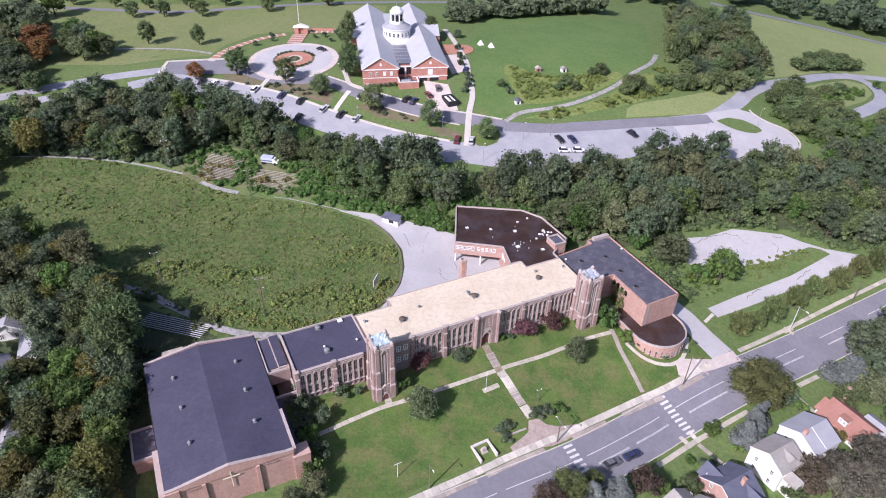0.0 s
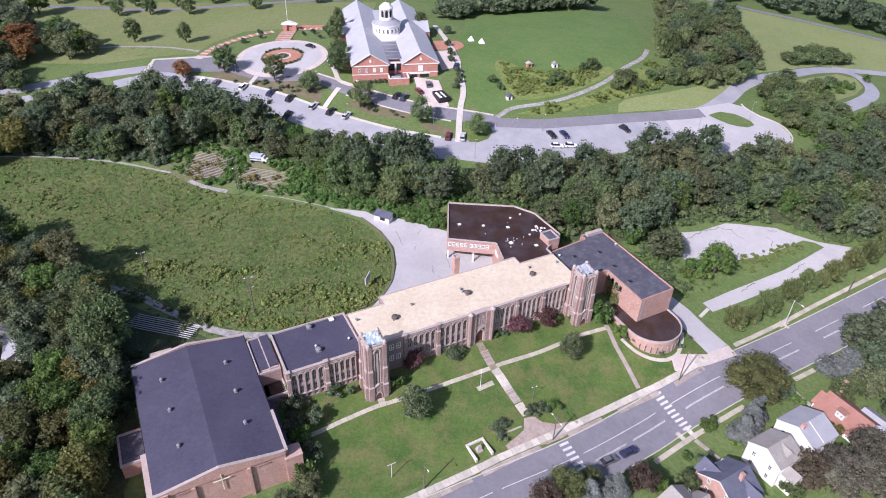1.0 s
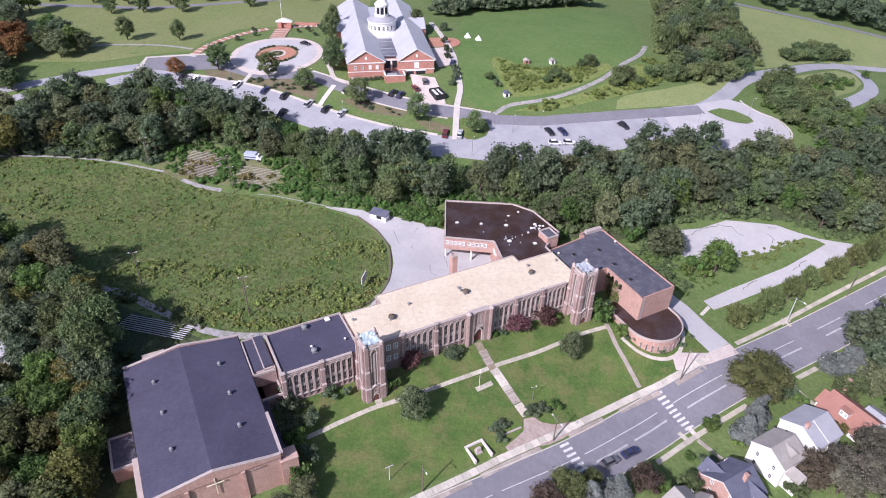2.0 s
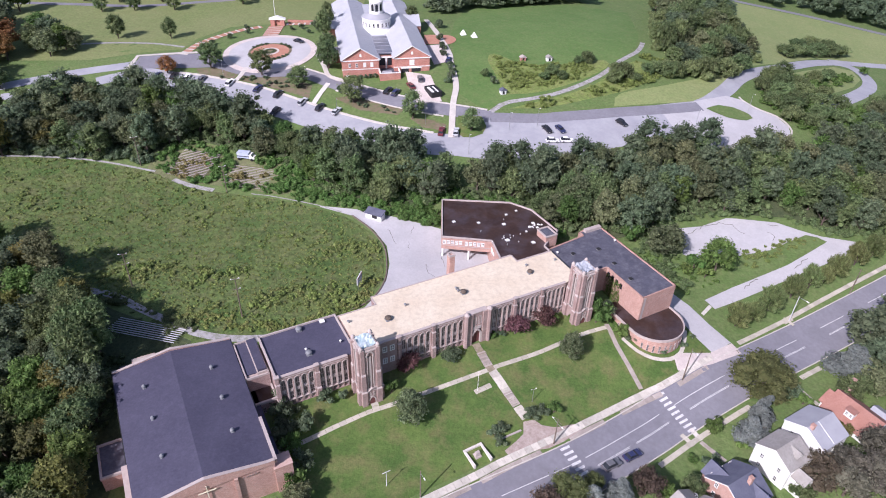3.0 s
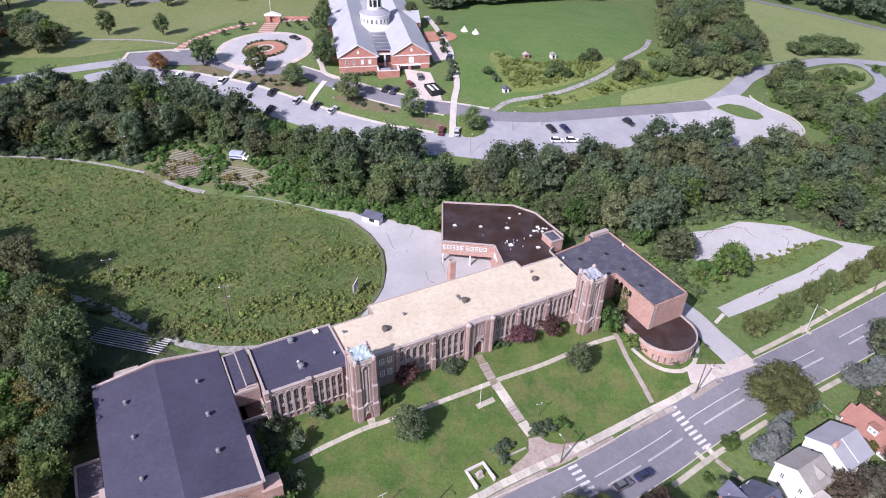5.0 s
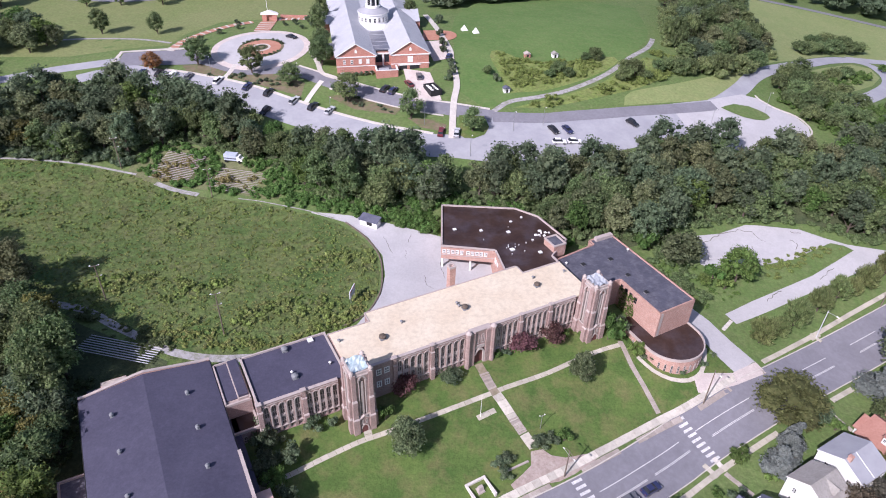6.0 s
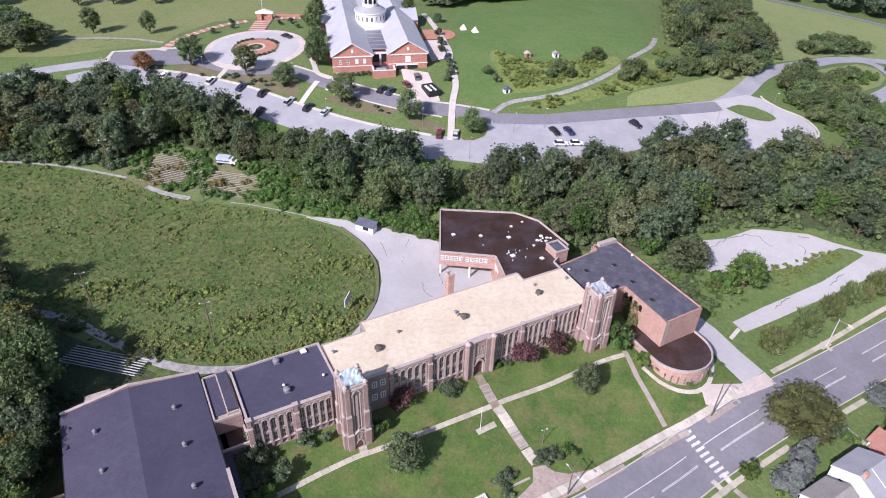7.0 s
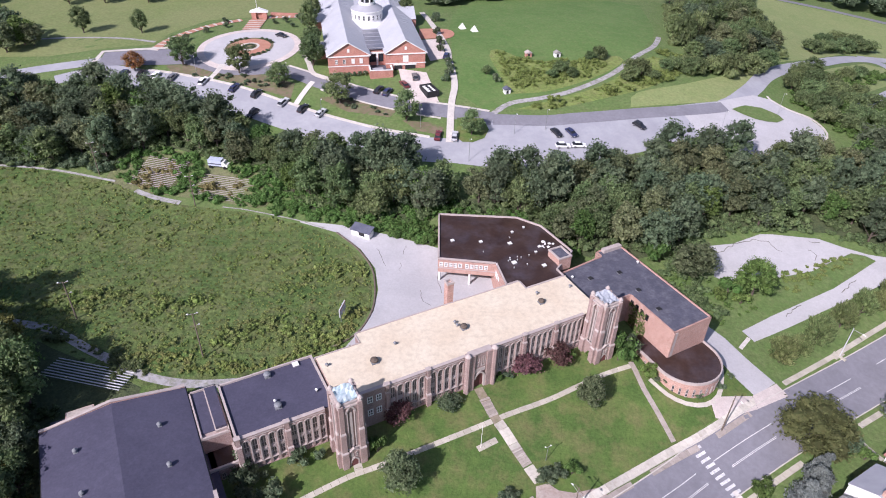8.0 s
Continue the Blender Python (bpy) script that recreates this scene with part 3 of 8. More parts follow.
drape("front_lawn", [(-31, 98), (-28, 112), (10, 126), (38, 141), (47, 138), (57, 133), (64, 138.5), (67, 134.5), (69.5, 131.5), (66, 127.6), (59, 123.2), (49, 117.0), (28, 104.2), (-2, 87.5), (-26, 73)], M["lawn"], 0.06, "mown green front lawn of the school", "lawn", step=2.5)
strip("upper_drive", [(-220, 205), (-174.5, 233.5), (-162, 241), (-152, 246), (-139.5, 251.5), (-120, 257), (-104, 260)], 5.6, M["lot_asphalt"], 0.08, "pale asphalt campus drive", "road")
LOWER = [(-122, 250), (-112, 248.6), (-102, 246.3), (-91, 244), (-72.5, 238), (-52.5, 228.5), (-36, 221), (-20, 215), (-4.5, 211), (12, 211), (24, 214)]
strip("drive_spur", [(-130, 244.6), (-126, 246.8), (-121, 249.2)], 6.0, M["lot_asphalt"], 0.075, "pale asphalt end of the campus drive", "road")
strip("spur_end", [(-160, 232.5), (-151, 236.4)], 5.0, M["lot_asphalt"], 0.075, "pale asphalt patch beside the wood", "road")
strip("lower_drive", LOWER, 11.0, M["lot_asphalt"], 0.09, "wide pale asphalt drive with parked cars", "road", across=5)
strip("drive_kerb", shifted(LOWER[2:9], 5.6), 0.9, M["concrete"], 0.26, "pale concrete kerb walk above the drive", "kerb", thick=0.3, across=1)
drape("campus_lot", [(10, 230), (14.5, 226.5), (32.5, 227.5), (55, 232.5), (74.5, 238.5), (95, 246), (100, 240.5), (90, 228), (61.5, 214), (41, 206), (18, 203), (4, 205)], M["lot_asphalt"], 0.11, "pale asphalt campus parking lot", "parking lot")
strip("lot_lane", [(16.5, 225.8), (33, 226.4), (43.3, 228.6), (53.5, 230.8), (64.5, 233.6), (75, 236.2), (87, 239.6), (96.5, 243)], 5.4, M["asphalt"], 0.135, "darker asphalt lane along the lot", "road")
strip("loop_drive", [(96.8, 243.8), (102.2, 248.3), (112.0, 259.6), (120.6, 271.4), (132.4, 283.4), (156.0, 302.5), (173.7, 316.9), (189.4, 325.6), (198.0, 322.3), (198.2, 309.5), (192.5, 297.1), (180.6, 283.9), (166.4, 271.1), (153, 260.5)], 6.4, M["lot_asphalt"], 0.10, "pale asphalt loop drive", "road")
strip("far_drive", [(189, 327.5), (218.5, 334.5), (243.5, 340.5), (290, 352)], 6.0, M["lot_asphalt"], 0.09, "pale asphalt drive between lawns", "road")
drape("turning_lot", [(80.5, 235), (95, 246), (110, 254), (115.6, 253), (120.6, 247.6), (127.2, 244.2), (129.7, 238.5), (128.6, 233.5), (124, 227), (113.5, 221), (99, 218), (84, 222)], M["old_asphalt"], 0.13, "pale asphalt turning lot", "parking lot")
strip("lot_kerb", [(115.6, 254.9), (116.2, 252.6), (120.8, 248.0), (127.5, 244.6), (130.1, 238.5), (129.0, 233.5), (124.9, 228.9)], 0.6, M["concrete"], 0.28, "low concrete kerb round the turning lot", "kerb", thick=0.3, across=1)
drape("lot_island", [(98.5, 242.0), (104.4, 245.8), (110.0, 245.9), (115.6, 242.6), (116.3, 240.2), (112.9, 237.8), (105.4, 238.0)], M["grass"], 0.26, "grass island in the lot", "lawn", rounded=True)
drape("loop_lawn", [(146, 287), (165, 303), (186, 319), (195, 318), (193, 306), (182, 292), (164, 277)], M["dry_lawn"], 0.05, "dry grass inside the loop drive", "lawn")
strip("inner_drive", [(-88, 259), (-72, 252), (-54.5, 251.5), (-38.5, 243.5), (-21.5, 236), (-9, 231.5), (3, 229), (16.5, 226)], 6.5, M["asphalt"], 0.15, "dark asphalt inner drive", "road")
strip("inner_kerb", shifted([(-54.5, 251.5), (-38.5, 243.5), (-21.5, 236), (-9, 231.5), (3, 229), (15, 226.5)], 3.5), 0.7, M["concrete"], 0.28, "pale concrete walk along the inner drive", "kerb", thick=0.3, across=1)
strip("inner_kerb_south", shifted([(-38.5, 243.5), (-21.5, 236), (-9, 231.5), (1, 229)], -3.5), 0.4, M["concrete"], 0.28, "pale concrete kerb below the inner drive", "kerb", thick=0.3, across=1)
drape("side_lot", [(-120.5, 264), (-98.5, 267.5), (-88, 262), (-88, 256), (-119.5, 253.5)], M["asphalt"], 0.14, "dark asphalt bays by the campus drive", "parking lot")
strip("side_lot_walk", [(-121.5, 254), (-121.5, 264.8), (-110, 266.7), (-98, 268.6), (-88.5, 263.5)], 1.8, M["concrete"], 0.2, "pale concrete walk round the bays", "path", curved=False)


def ellipse(cx, cy, a, b, n=40):
    return [(cx + a * math.cos(2 * math.pi * k / n), cy + b * math.sin(2 * math.pi * k / n)) for k in range(n)]


CX, CY = -70.0, 269.3
drape("circle_drive", ellipse(CX, CY, 18.6, 18.0), M["pink_concrete"], 0.18, "round pale concrete drive before the hall", "drive")
drape("circle_inner_lane", ellipse(CX, CY, 16.2, 15.4), M["old_asphalt"], 0.20, "worn lane of the round drive", "drive")
drape("circle_bed", ellipse(CX, CY, 8.6, 8.5), M["mulch"], 0.24, "round planting bed with brown mulch", "planting bed")
drape("circle_brick", ellipse(CX, CY, 7.6, 7.2), M["brick_paving"], 0.28, "red brick paving in the middle of the circle", "paving")
drape("circle_ring", ellipse(CX, CY, 3.6, 3.5), M["concrete"], 0.32, "pale concrete ring in the brick paving", "paving")
drape("circle_heart", ellipse(CX, CY, 2.7, 2.6), M["mulch"], 0.36, "small planting bed inside the ring", "planting bed")
drape("hill_lawn", [(2.5, 292), (5.2, 240), (14, 230.5), (24, 235), (36, 241.5), (55, 253), (70, 270), (82, 290), (86, 305), (90, 345), (60, 350), (10, 335), (4, 310)], M["hill_grass"], 0.03, "bright green mown hill", "lawn")
drape("tree_island", [(5.3, 226), (5.0, 216.5), (7, 214.4), (10, 214.3), (13.7, 216.5), (15.2, 220.5), (13.6, 226)], M["lawn"], 0.2, "green island with a tree in the lot", "lawn")
drape("weed_band", [(24, 231.6), (40, 239.6), (55, 248.6), (66, 260), (78, 272), (86, 264), (72, 250), (52, 239.5), (36, 233)], M["weedy_grass"], 0.045, "bright weedy strip below the hill path", "grass", rounded=True)
strip("hill_path", [(85, 293), (83, 287.4), (79.1, 280), (70.7, 270.3), (59.3, 256), (44.9, 244.4), (33.9, 238.9), (23.4, 235.2), (19.1, 231.4), (16, 227.6)], 2.0, M["worn_path"], 0.10, "narrow asphalt path over the hill", "path")
strip("hall_walk", [(-9, 312), (-5, 298), (1.5, 272), (2.5, 262), (4.5, 245), (3.5, 233), (3, 214)], 2.2, M["concrete"], 0.3, "pale concrete walk beside the hall", "path")
strip("circle_walk", [(-50.5, 266.5), (-46.5, 257), (-43.5, 249.5), (-36, 245.5)], 1.8, M["concrete"], 0.24, "pale concrete walk from the circle", "path")
strip("bank_steps", [(-78.4, 245.8), (-77.2, 250), (-76.2, 255.6)], 1.8, M["slab_light"], 0.22, "concrete steps up the planted bank", "steps")
strip("bank_steps_east", [(-46.9, 232.4), (-45.2, 238.5), (-43.2, 244.8)], 1.8, M["slab_light"], 0.22, "concrete steps up the planted bank", "steps")
BRICK_ARC = [(-104, 266.5), (-101.4, 276.3), (-96.4, 285.4), (-88.6, 294.2), (-80.2, 299.2)]
strip("brick_arc", BRICK_ARC, 3.4, M["brick_paving"], 0.16, "curved red brick walk with pale bands", "path")
for k in range(15):
    t = k / 14
    p = smooth_line(BRICK_ARC, 1.0)
    q = p[int(t * (len(p) - 2))], p[int(t * (len(p) - 2)) + 1]
    d = (q[1] - q[0]).normalized()
    n = Vector((-d.y, d.x)) * 1.8
    strip("brick_band", [tuple(q[0] - n), tuple(q[0] + n)], 0.9, M["concrete"], 0.22, "pale concrete band across the brick walk", "paving", curved=False, across=1)
strip("brick_walk", [(-70.5, 302.2), (-58.5, 303.4)], 2.8, M["brick_paving"], 0.16, "red brick walk beyond the gate", "path")
for k in range(5):
    strip("brick_band", [(-69.5 + 2.5 * k, 300.9 + 0.25 * k), (-69.6 + 2.5 * k, 303.8 + 0.25 * k)], 0.9, M["concrete"], 0.22, "pale concrete band across the brick walk", "paving", curved=False, across=1)
drape("gate_steps", [(-77, 286.5), (-70.5, 287), (-70.5, 300), (-77, 299.5)], M["brick_paving"], 0.24, "wide red brick steps to the gate", "steps")
for k in range(5):
    strip("step_edge", [(-77, 287.2 + 2.6 * k), (-70.5, 287.7 + 2.6 * k)], 0.7, M["concrete"], 0.3, "pale concrete step edge", "steps", curved=False, across=1)
drape("terrace", ellipse(-0.5, 285, 5.0, 5.5, 24), M["brick_paving"], 0.22, "rounded red brick terrace", "terrace")
drape("terrace_arm", [(-9, 290), (-1, 291), (-1, 280), (-9, 279)], M["brick_paving"], 0.21, "red brick terrace by the hall", "terrace")
drape("court", [(-8.5, 278), (-1, 279.5), (1.5, 263), (-4, 260)], M["pink_concrete"], 0.2, "pale concrete court beside the hall", "terrace")
drape("garage_apron", [(-15, 254), (-5.2, 251.6), (-0.6, 234), (-9.5, 232.5), (-12.5, 241)], M["pink_concrete"], 0.26, "pale concrete apron before the garage", "drive")
drape("bank_bed", [(-96, 254.8), (-84, 256.8), (-77.6, 255.2), (-79.4, 247.9), (-92, 250)], M["mulch"], 0.06, "planted bank of brown mulch", "planting bed")
drape("bank_bed_mid", [(-75.6, 253.2), (-70, 250.9), (-56, 247.2), (-49, 243.4), (-49, 235.6), (-57, 239), (-69, 243.8), (-77, 247)], M["mulch"], 0.06, "planted bank of brown mulch", "planting bed")
drape("bank_bed_east", [(-40, 236), (-32, 237.5), (-14, 229.5), (-16, 226), (-30, 229)], M["mulch"], 0.06, "planted bank of brown mulch", "planting bed")
drape("bank_bed_far", [(-12, 224.5), (-3, 223.5), (1.2, 221), (0.5, 217.5), (-7, 219.5)], M["mulch"], 0.06, "planted bank of brown mulch", "planting bed")
drape("west_meadow", [(-220, 250), (-185, 262), (-140, 262), (-122, 268), (-106, 272), (-104, 284), (-94, 300), (-60, 306), (-40, 330), (-40, 352), (-220, 340)], M["meadow_grass"], 0.03, "pale mown meadow", "lawn", step=8)
drape("east_meadow", [(124, 284), (132, 300), (150, 335), (152, 420), (210, 409), (255, 392), (285, 372), (285, 355), (215, 337), (180, 327), (150, 303)], M["dry_lawn"], 0.03, "pale mown meadow", "lawn", step=8)
drape("east_bank", [(62.6, 236.8), (82.7, 242.2), (99.3, 247.7), (112.4, 261.1), (123.9, 280.9), (107.6, 268.4), (85.6, 254.8), (66.2, 245.3)], M["dry_lawn"], 0.05, "dry mown bank above the lot", "lawn", rounded=True)
strip("far_road", [(-230, 330), (-174.5, 331.5), (-146, 332), (-115, 341), (-65.5, 354), (0, 366)], 3.6, M["asphalt"], 0.1, "far pale road behind the meadow", "road")
strip("far_road_east", [(150, 428), (176.5, 419.5), (210, 412), (247.5, 398), (290, 380)], 5.0, M["asphalt"], 0.1, "far pale road behind the meadow", "road")
strip("meadow_path", [(-165, 276), (-153.2, 278.4), (-139, 280.1), (-121.1, 278.8), (-106.1, 274.2)], 1.5, M["worn_path"], 0.1, "faint asphalt path over the meadow", "path")
slab_path("front_walk", [(-34, 92.6), (-27.4, 96.5), (-20.4, 101.3), (-14.7, 104.9), (-10, 107.1), (1.1, 112.6), (11.9, 118.1), (14.6, 119.6), (24.1, 124.3), (31.1, 128.4), (37.7, 132.1), (42.3, 134.1), (43.3, 134.5)], 1.08, 1.6, M["slab"], 0.10, "concrete walk of worn slabs along the school front", seed=12)
slab_path("tower_walk", [(-13.9, 108.3), (-13.0, 105.6)], 1.6, 0.9, M["slab"], 0.1, "short slab walk to the tower door", seed=16)
CENTRE = [(9.4, 125.6), (11.3, 121.7), (12.7, 118.9), (14.2, 116.7), (16.6, 112.7), (19.0, 108.9), (20.8, 106.2)]
strip("centre_soil", CENTRE[:4], 1.9, M["worn_soil"], 0.09, "bare trodden soil of the centre walk", "path")
slab_path("centre_walk", CENTRE, 2.2, 1.7, M["slab_mid"], 0.14, "broken pale concrete walk down to the street", skip=((-0.1, 8.3), (14.9, 18.4)), seed=13, tilt=0.05)
slab_path("centre_steps", CENTRE, 2.1, 0.5, M["slab_dark"], 0.125, "weathered grey treads of the centre walk", "steps", skip=((-0.1, 3.2), (6.6, 14.9), (18.4, 60)), seed=21)
slab_path("flag_walk", [(9.0, 112.0), (14.0, 115.0)], 1.2, 1.5, M["slab"], 0.1, "short concrete walk to the flagpole", seed=14)
strip("worn_path", [(43.5, 135.6), (44.1, 133.6), (45.1, 129.1), (47.1, 123.9), (49.2, 118.5), (49.4, 118)], 1.2, M["slab_dark"], 0.08, "worn diagonal path over the lawn", "path")
strip("chapel_walk", [(46.9, 131.4), (49.9, 128.1), (53.8, 126.3), (58.2, 126.5), (61.6, 128.9), (63.6, 133.2), (64.6, 136.5)], 1.0, M["slab_mid"], 0.12, "curved concrete walk round the chapel", "path")


def stair(name, x, y, turn, width, count, run, rise, label):
    """A flight of concrete steps that follows the slope."""
    s = thing(name, on_ground(x, y, turn), label, "steps", "", "structure")
    for k in range(count):
        part("step", Shape().box(-width / 2, width / 2, -run * (k + 1), -run * k, -rise * (k + 1) - 0.5, -rise * k + 0.1), M["slab_dark"], s)
    return s


stair("upper_steps", 10.6, 123.2, 27, 2.2, 7, 0.46, 0.13, "weathered concrete steps of the centre walk")
stair("lower_steps", 16.5, 112.9, 30, 2.2, 8, 0.46, 0.15, "weathered concrete steps of the centre walk")
drape("entry_plaza", [(15.2, 98.1), (17.8, 100.6), (19.6, 102.6), (19.8, 105.6), (22.2, 106.4), (24.0, 105.2), (27.0, 105.0), (31.5, 106.4), (33.4, 105.4), (28.4, 101.6), (25.1, 99.7), (15.8, 97.2)], M["brick_pave_old"], 0.15, "worn pinkish brown entry plaza by the street", "paving")
wall = thing("plaza_wall", on_ground(15.4, 99.4, 29), "low curved stone wall with steps at the street entry", "wall", "", "structure")
part("wall_run", Shape().box(0, 5.2, 1.5, 1.9, -2.2, 0.5), M["stone"], wall)
for k in range(3):
    part("step", Shape().box(5.2, 9.0, 1.0 - 0.5 * k, 1.5 - 0.5 * k, -3, -0.1 - 0.16 * k), M["slab_dark"], wall)

# ---- school ----
SCHOOL = pose(8.1, 125.7, 0, 0, 0, 28.0)      # x along the front, y to the back


def arch(w, z0, z1, point=0.0, n=8):
    """The outline of an arched opening, w wide and centred on 0; point raises its crown."""
    r = w / 2
    out = [(-r, z0), (r, z0)]
    for k in range(n + 1):
        a = math.pi * k / n
        out.append((r * math.cos(a), z1 - r + (r + point * (1 - abs(math.cos(a)))) * math.sin(a)))
    return out


def frame_shape(outline, y0, y1, t, bars_x=(), bars_z=()):
    """A frame round an outline, with glazing bars."""
    s = Shape()
    cx = sum(p[0] for p in outline) / len(outline)
    cz = sum(p[1] for p in outline) / len(outline)
    w = max(p[0] for p in outline) - min(p[0] for p in outline)
    hh = max(p[1] for p in outline) - min(p[1] for p in outline)
    inner = [(cx + (x - cx) * (1 - 2 * t / w), cz + (z - cz) * (1 - 2 * t / hh)) for x, z in outline]
    n = len(outline)
    vs = [(x, y0, z) for x, z in outline] + [(x, y0, z) for x, z in inner] + [(x, y1, z) for x, z in outline] + [(x, y1, z) for x, z in inner]
    fs = []
    for i in range(n):
        j = (i + 1) % n
        fs += [(i, j, n + j, n + i), (n + i, n + j, 3 * n + j, 3 * n + i), (2 * n + i, i, j, 2 * n + j)]
    s.add(vs, fs)
    zlo, zhi = min(p[1] for p in outline), max(p[1] for p in outline)
    for b in bars_x:
        s.box(cx + b - t * 0.4, cx + b + t * 0.4, y0 + 0.01, y1, zlo, zhi - 0.1)
    for b in bars_z:
        s.box(cx - w / 2, cx + w / 2, y0 + 0.01, y1, zlo + b - t * 0.4, zlo + b + t * 0.4)
    return s


def window_meshes(w, h, arched=False, point=0.0, frame_mat=None, t=0.11):
    """Frame and pane of a window whose sill is at 0."""
    o = arch(w, 0, h, point) if arched else [(-w / 2, 0), (w / 2, 0), (w / 2, h), (-w / 2, h)]
    f = frame_shape(o, -0.06, 0.06, t, (0,), (h * 0.45,)).mesh("window_frame", frame_mat or M["stone"])
    p = Shape().upright(o, 0.02, 0.05).mesh("pane", M["school_glass" if frame_mat is None else "glass"])
    return f, p


def put_window(parent, meshes, m):
    f = part("window", meshes[0], None, parent, at=m)
    part("pane", meshes[1], None, f)
    return f


WIN_LOW = window_meshes(1.08, 2.2, t=0.17)
WIN_BASE = window_meshes(0.95, 0.95)
WIN_WHITE = window_meshes(1.15, 1.7, frame_mat=M["white"], t=0.2)
WIN_DARK = window_meshes(0.9, 1.6, frame_mat=M["black"], t=0.06)

school = thing("school_building", SCHOOL, "long brick school with stone arches and a pale flat roof", "building")
MAIN = [(-28.5, 0.75), (32, 0.75), (32, 13.3), (21, 13.3), (21, 16.4), (-19, 16.2), (-19, 13.2), (-28.5, 13.2)]
part("wall", Shape().prism(MAIN, -8, 5.95), M["school_brick"], school)
part("roof", Shape().prism([(-28.3, 0.55), (31.8, 0.55), (31.8, 13.2), (20.9, 13.2), (20.9, 16.3), (-18.9, 16.1), (-18.9, 13.1), (-28.3, 13.1)], 5.95, 6.2), M["tan_roof"], school, "pale tan membrane roof with stains")
for a, b in (((-28.7, 13.15), (-18.9, 13.35)), ((-19.1, 13.2), (-18.9, 16.35)), ((-19.1, 16.15), (21.1, 16.4)), ((20.9, 13.3), (21.1, 16.4)), ((21.1, 13.2), (32, 13.4))):
    part("coping", Shape().box(a[0], b[0], a[1], b[1], 5.9, 6.32), M["stone"], school)


def bay(parent, u0, u1, zb, zt, v, count, base=True, rise=0.0):
    """A bay of arched windows in two rows, between brick piers, over small basement windows."""
    step = (u1 - u0) / count
    head = zt - 0.95
    sill = zb + 1.9
    mid = sill + 2.3 + 0.65
    up_h = head - 0.35 - mid
    # arcade: brick with round heads cut in
    s = Shape()
    for k in range(count):
        c = u0 + step * (k + 0.5)
        r = 0.56
        pts = [(c + r * math.cos(math.pi * i / 8), head - r + r * math.sin(math.pi * i / 8)) for i in range(9)]
        outline = [(c + step / 2, head - r), (c + step / 2, zt - 0.55), (c - step / 2, zt - 0.55), (c - step / 2, head - r)] + pts[::-1]
        s.upright(outline, v, v + 0.45)
    part("arcade", s, M["school_brick"], parent)
    ring = Shape()
    for k in range(count):
        c = u0 + step * (k + 0.5)
        for i in range(8):
            a0, a1 = math.pi * i / 8, math.pi * (i + 1) / 8
            q = [(c + r_ * math.cos(a), head - 0.56 + r_ * math.sin(a)) for r_, a in ((0.55, a0), (0.74, a0), (0.74, a1), (0.55, a1))]
            ring.upright(q, v - 0.1, v + 0.1)
    part("arch_moulding", ring, M["stone"], parent)
    for k in range(count + 1):
        c = u0 + step * k
        lo = u0 if k == 0 else c - (step - 1.12) / 2
        hi = u1 if k == count else c + (step - 1.12) / 2
        part("pier", Shape().box(lo, hi, v, v + 0.45, sill, head - 0.56), M["school_brick"], parent)
        if 0 < k < count:
            part("pier_shaft", Shape().box(c - 0.13, c + 0.13, v - 0.12, v, sill - 0.1, head - 0.5), M["stone"], parent)
    part("plinth", Shape().box(u0, u1, v - 0.04, v + 0.45, zb - 4, sill - 0.85 if base else sill), M["school_brick"], parent) if not base else None
    part("sill", Shape().box(u0, u1, v - 0.12, v + 0.45, sill - 0.18, sill), M["stone"], parent)
    if base:
        g = Shape()
        for k in range(count + 1):
            c = u0 + step * k
            g.box(u0 if k == 0 else c - (step - 1.0) / 2, u1 if k == count else c + (step - 1.0) / 2, v - 0.03, v + 0.45, zb + 0.45, sill - 0.18)
        g.box(u0, u1, v - 0.03, v + 0.45, zb - 4.5, zb + 0.45)
        part("base_wall", g, M["school_brick"], parent)
    up = window_meshes(1.1, up_h, True, t=0.17)
    for k in range(count):
        c = u0 + step * (k + 0.5)
        part("spandrel", Shape().box(c - 0.56, c + 0.56, v + 0.16, v + 0.45, mid - 0.6, mid).box(c - 0.3, c + 0.3, v + 0.1, v + 0.2, mid - 0.48, mid - 0.12), M["stone"], parent)
        put_window(parent, up, pose(c, v + 0.3, mid))
        put_window(parent, WIN_LOW, pose(c, v + 0.3, sill))
        if base:
            put_window(parent, WIN_BASE, pose(c, v + 0.3, zb + 0.5))
    part("frieze", Shape().box(u0, u1, v - 0.06, v + 0.5, zt - 0.55, zt - 0.3), M["stone"], parent)
    part("parapet", Shape().box(u0, u1, v, v + 0.5, zt - 0.3, zt), M["school_brick"], parent)
    part("coping", Shape().box(u0, u1, v - 0.1, v + 0.6, zt, zt + 0.14), M["stone"], parent)


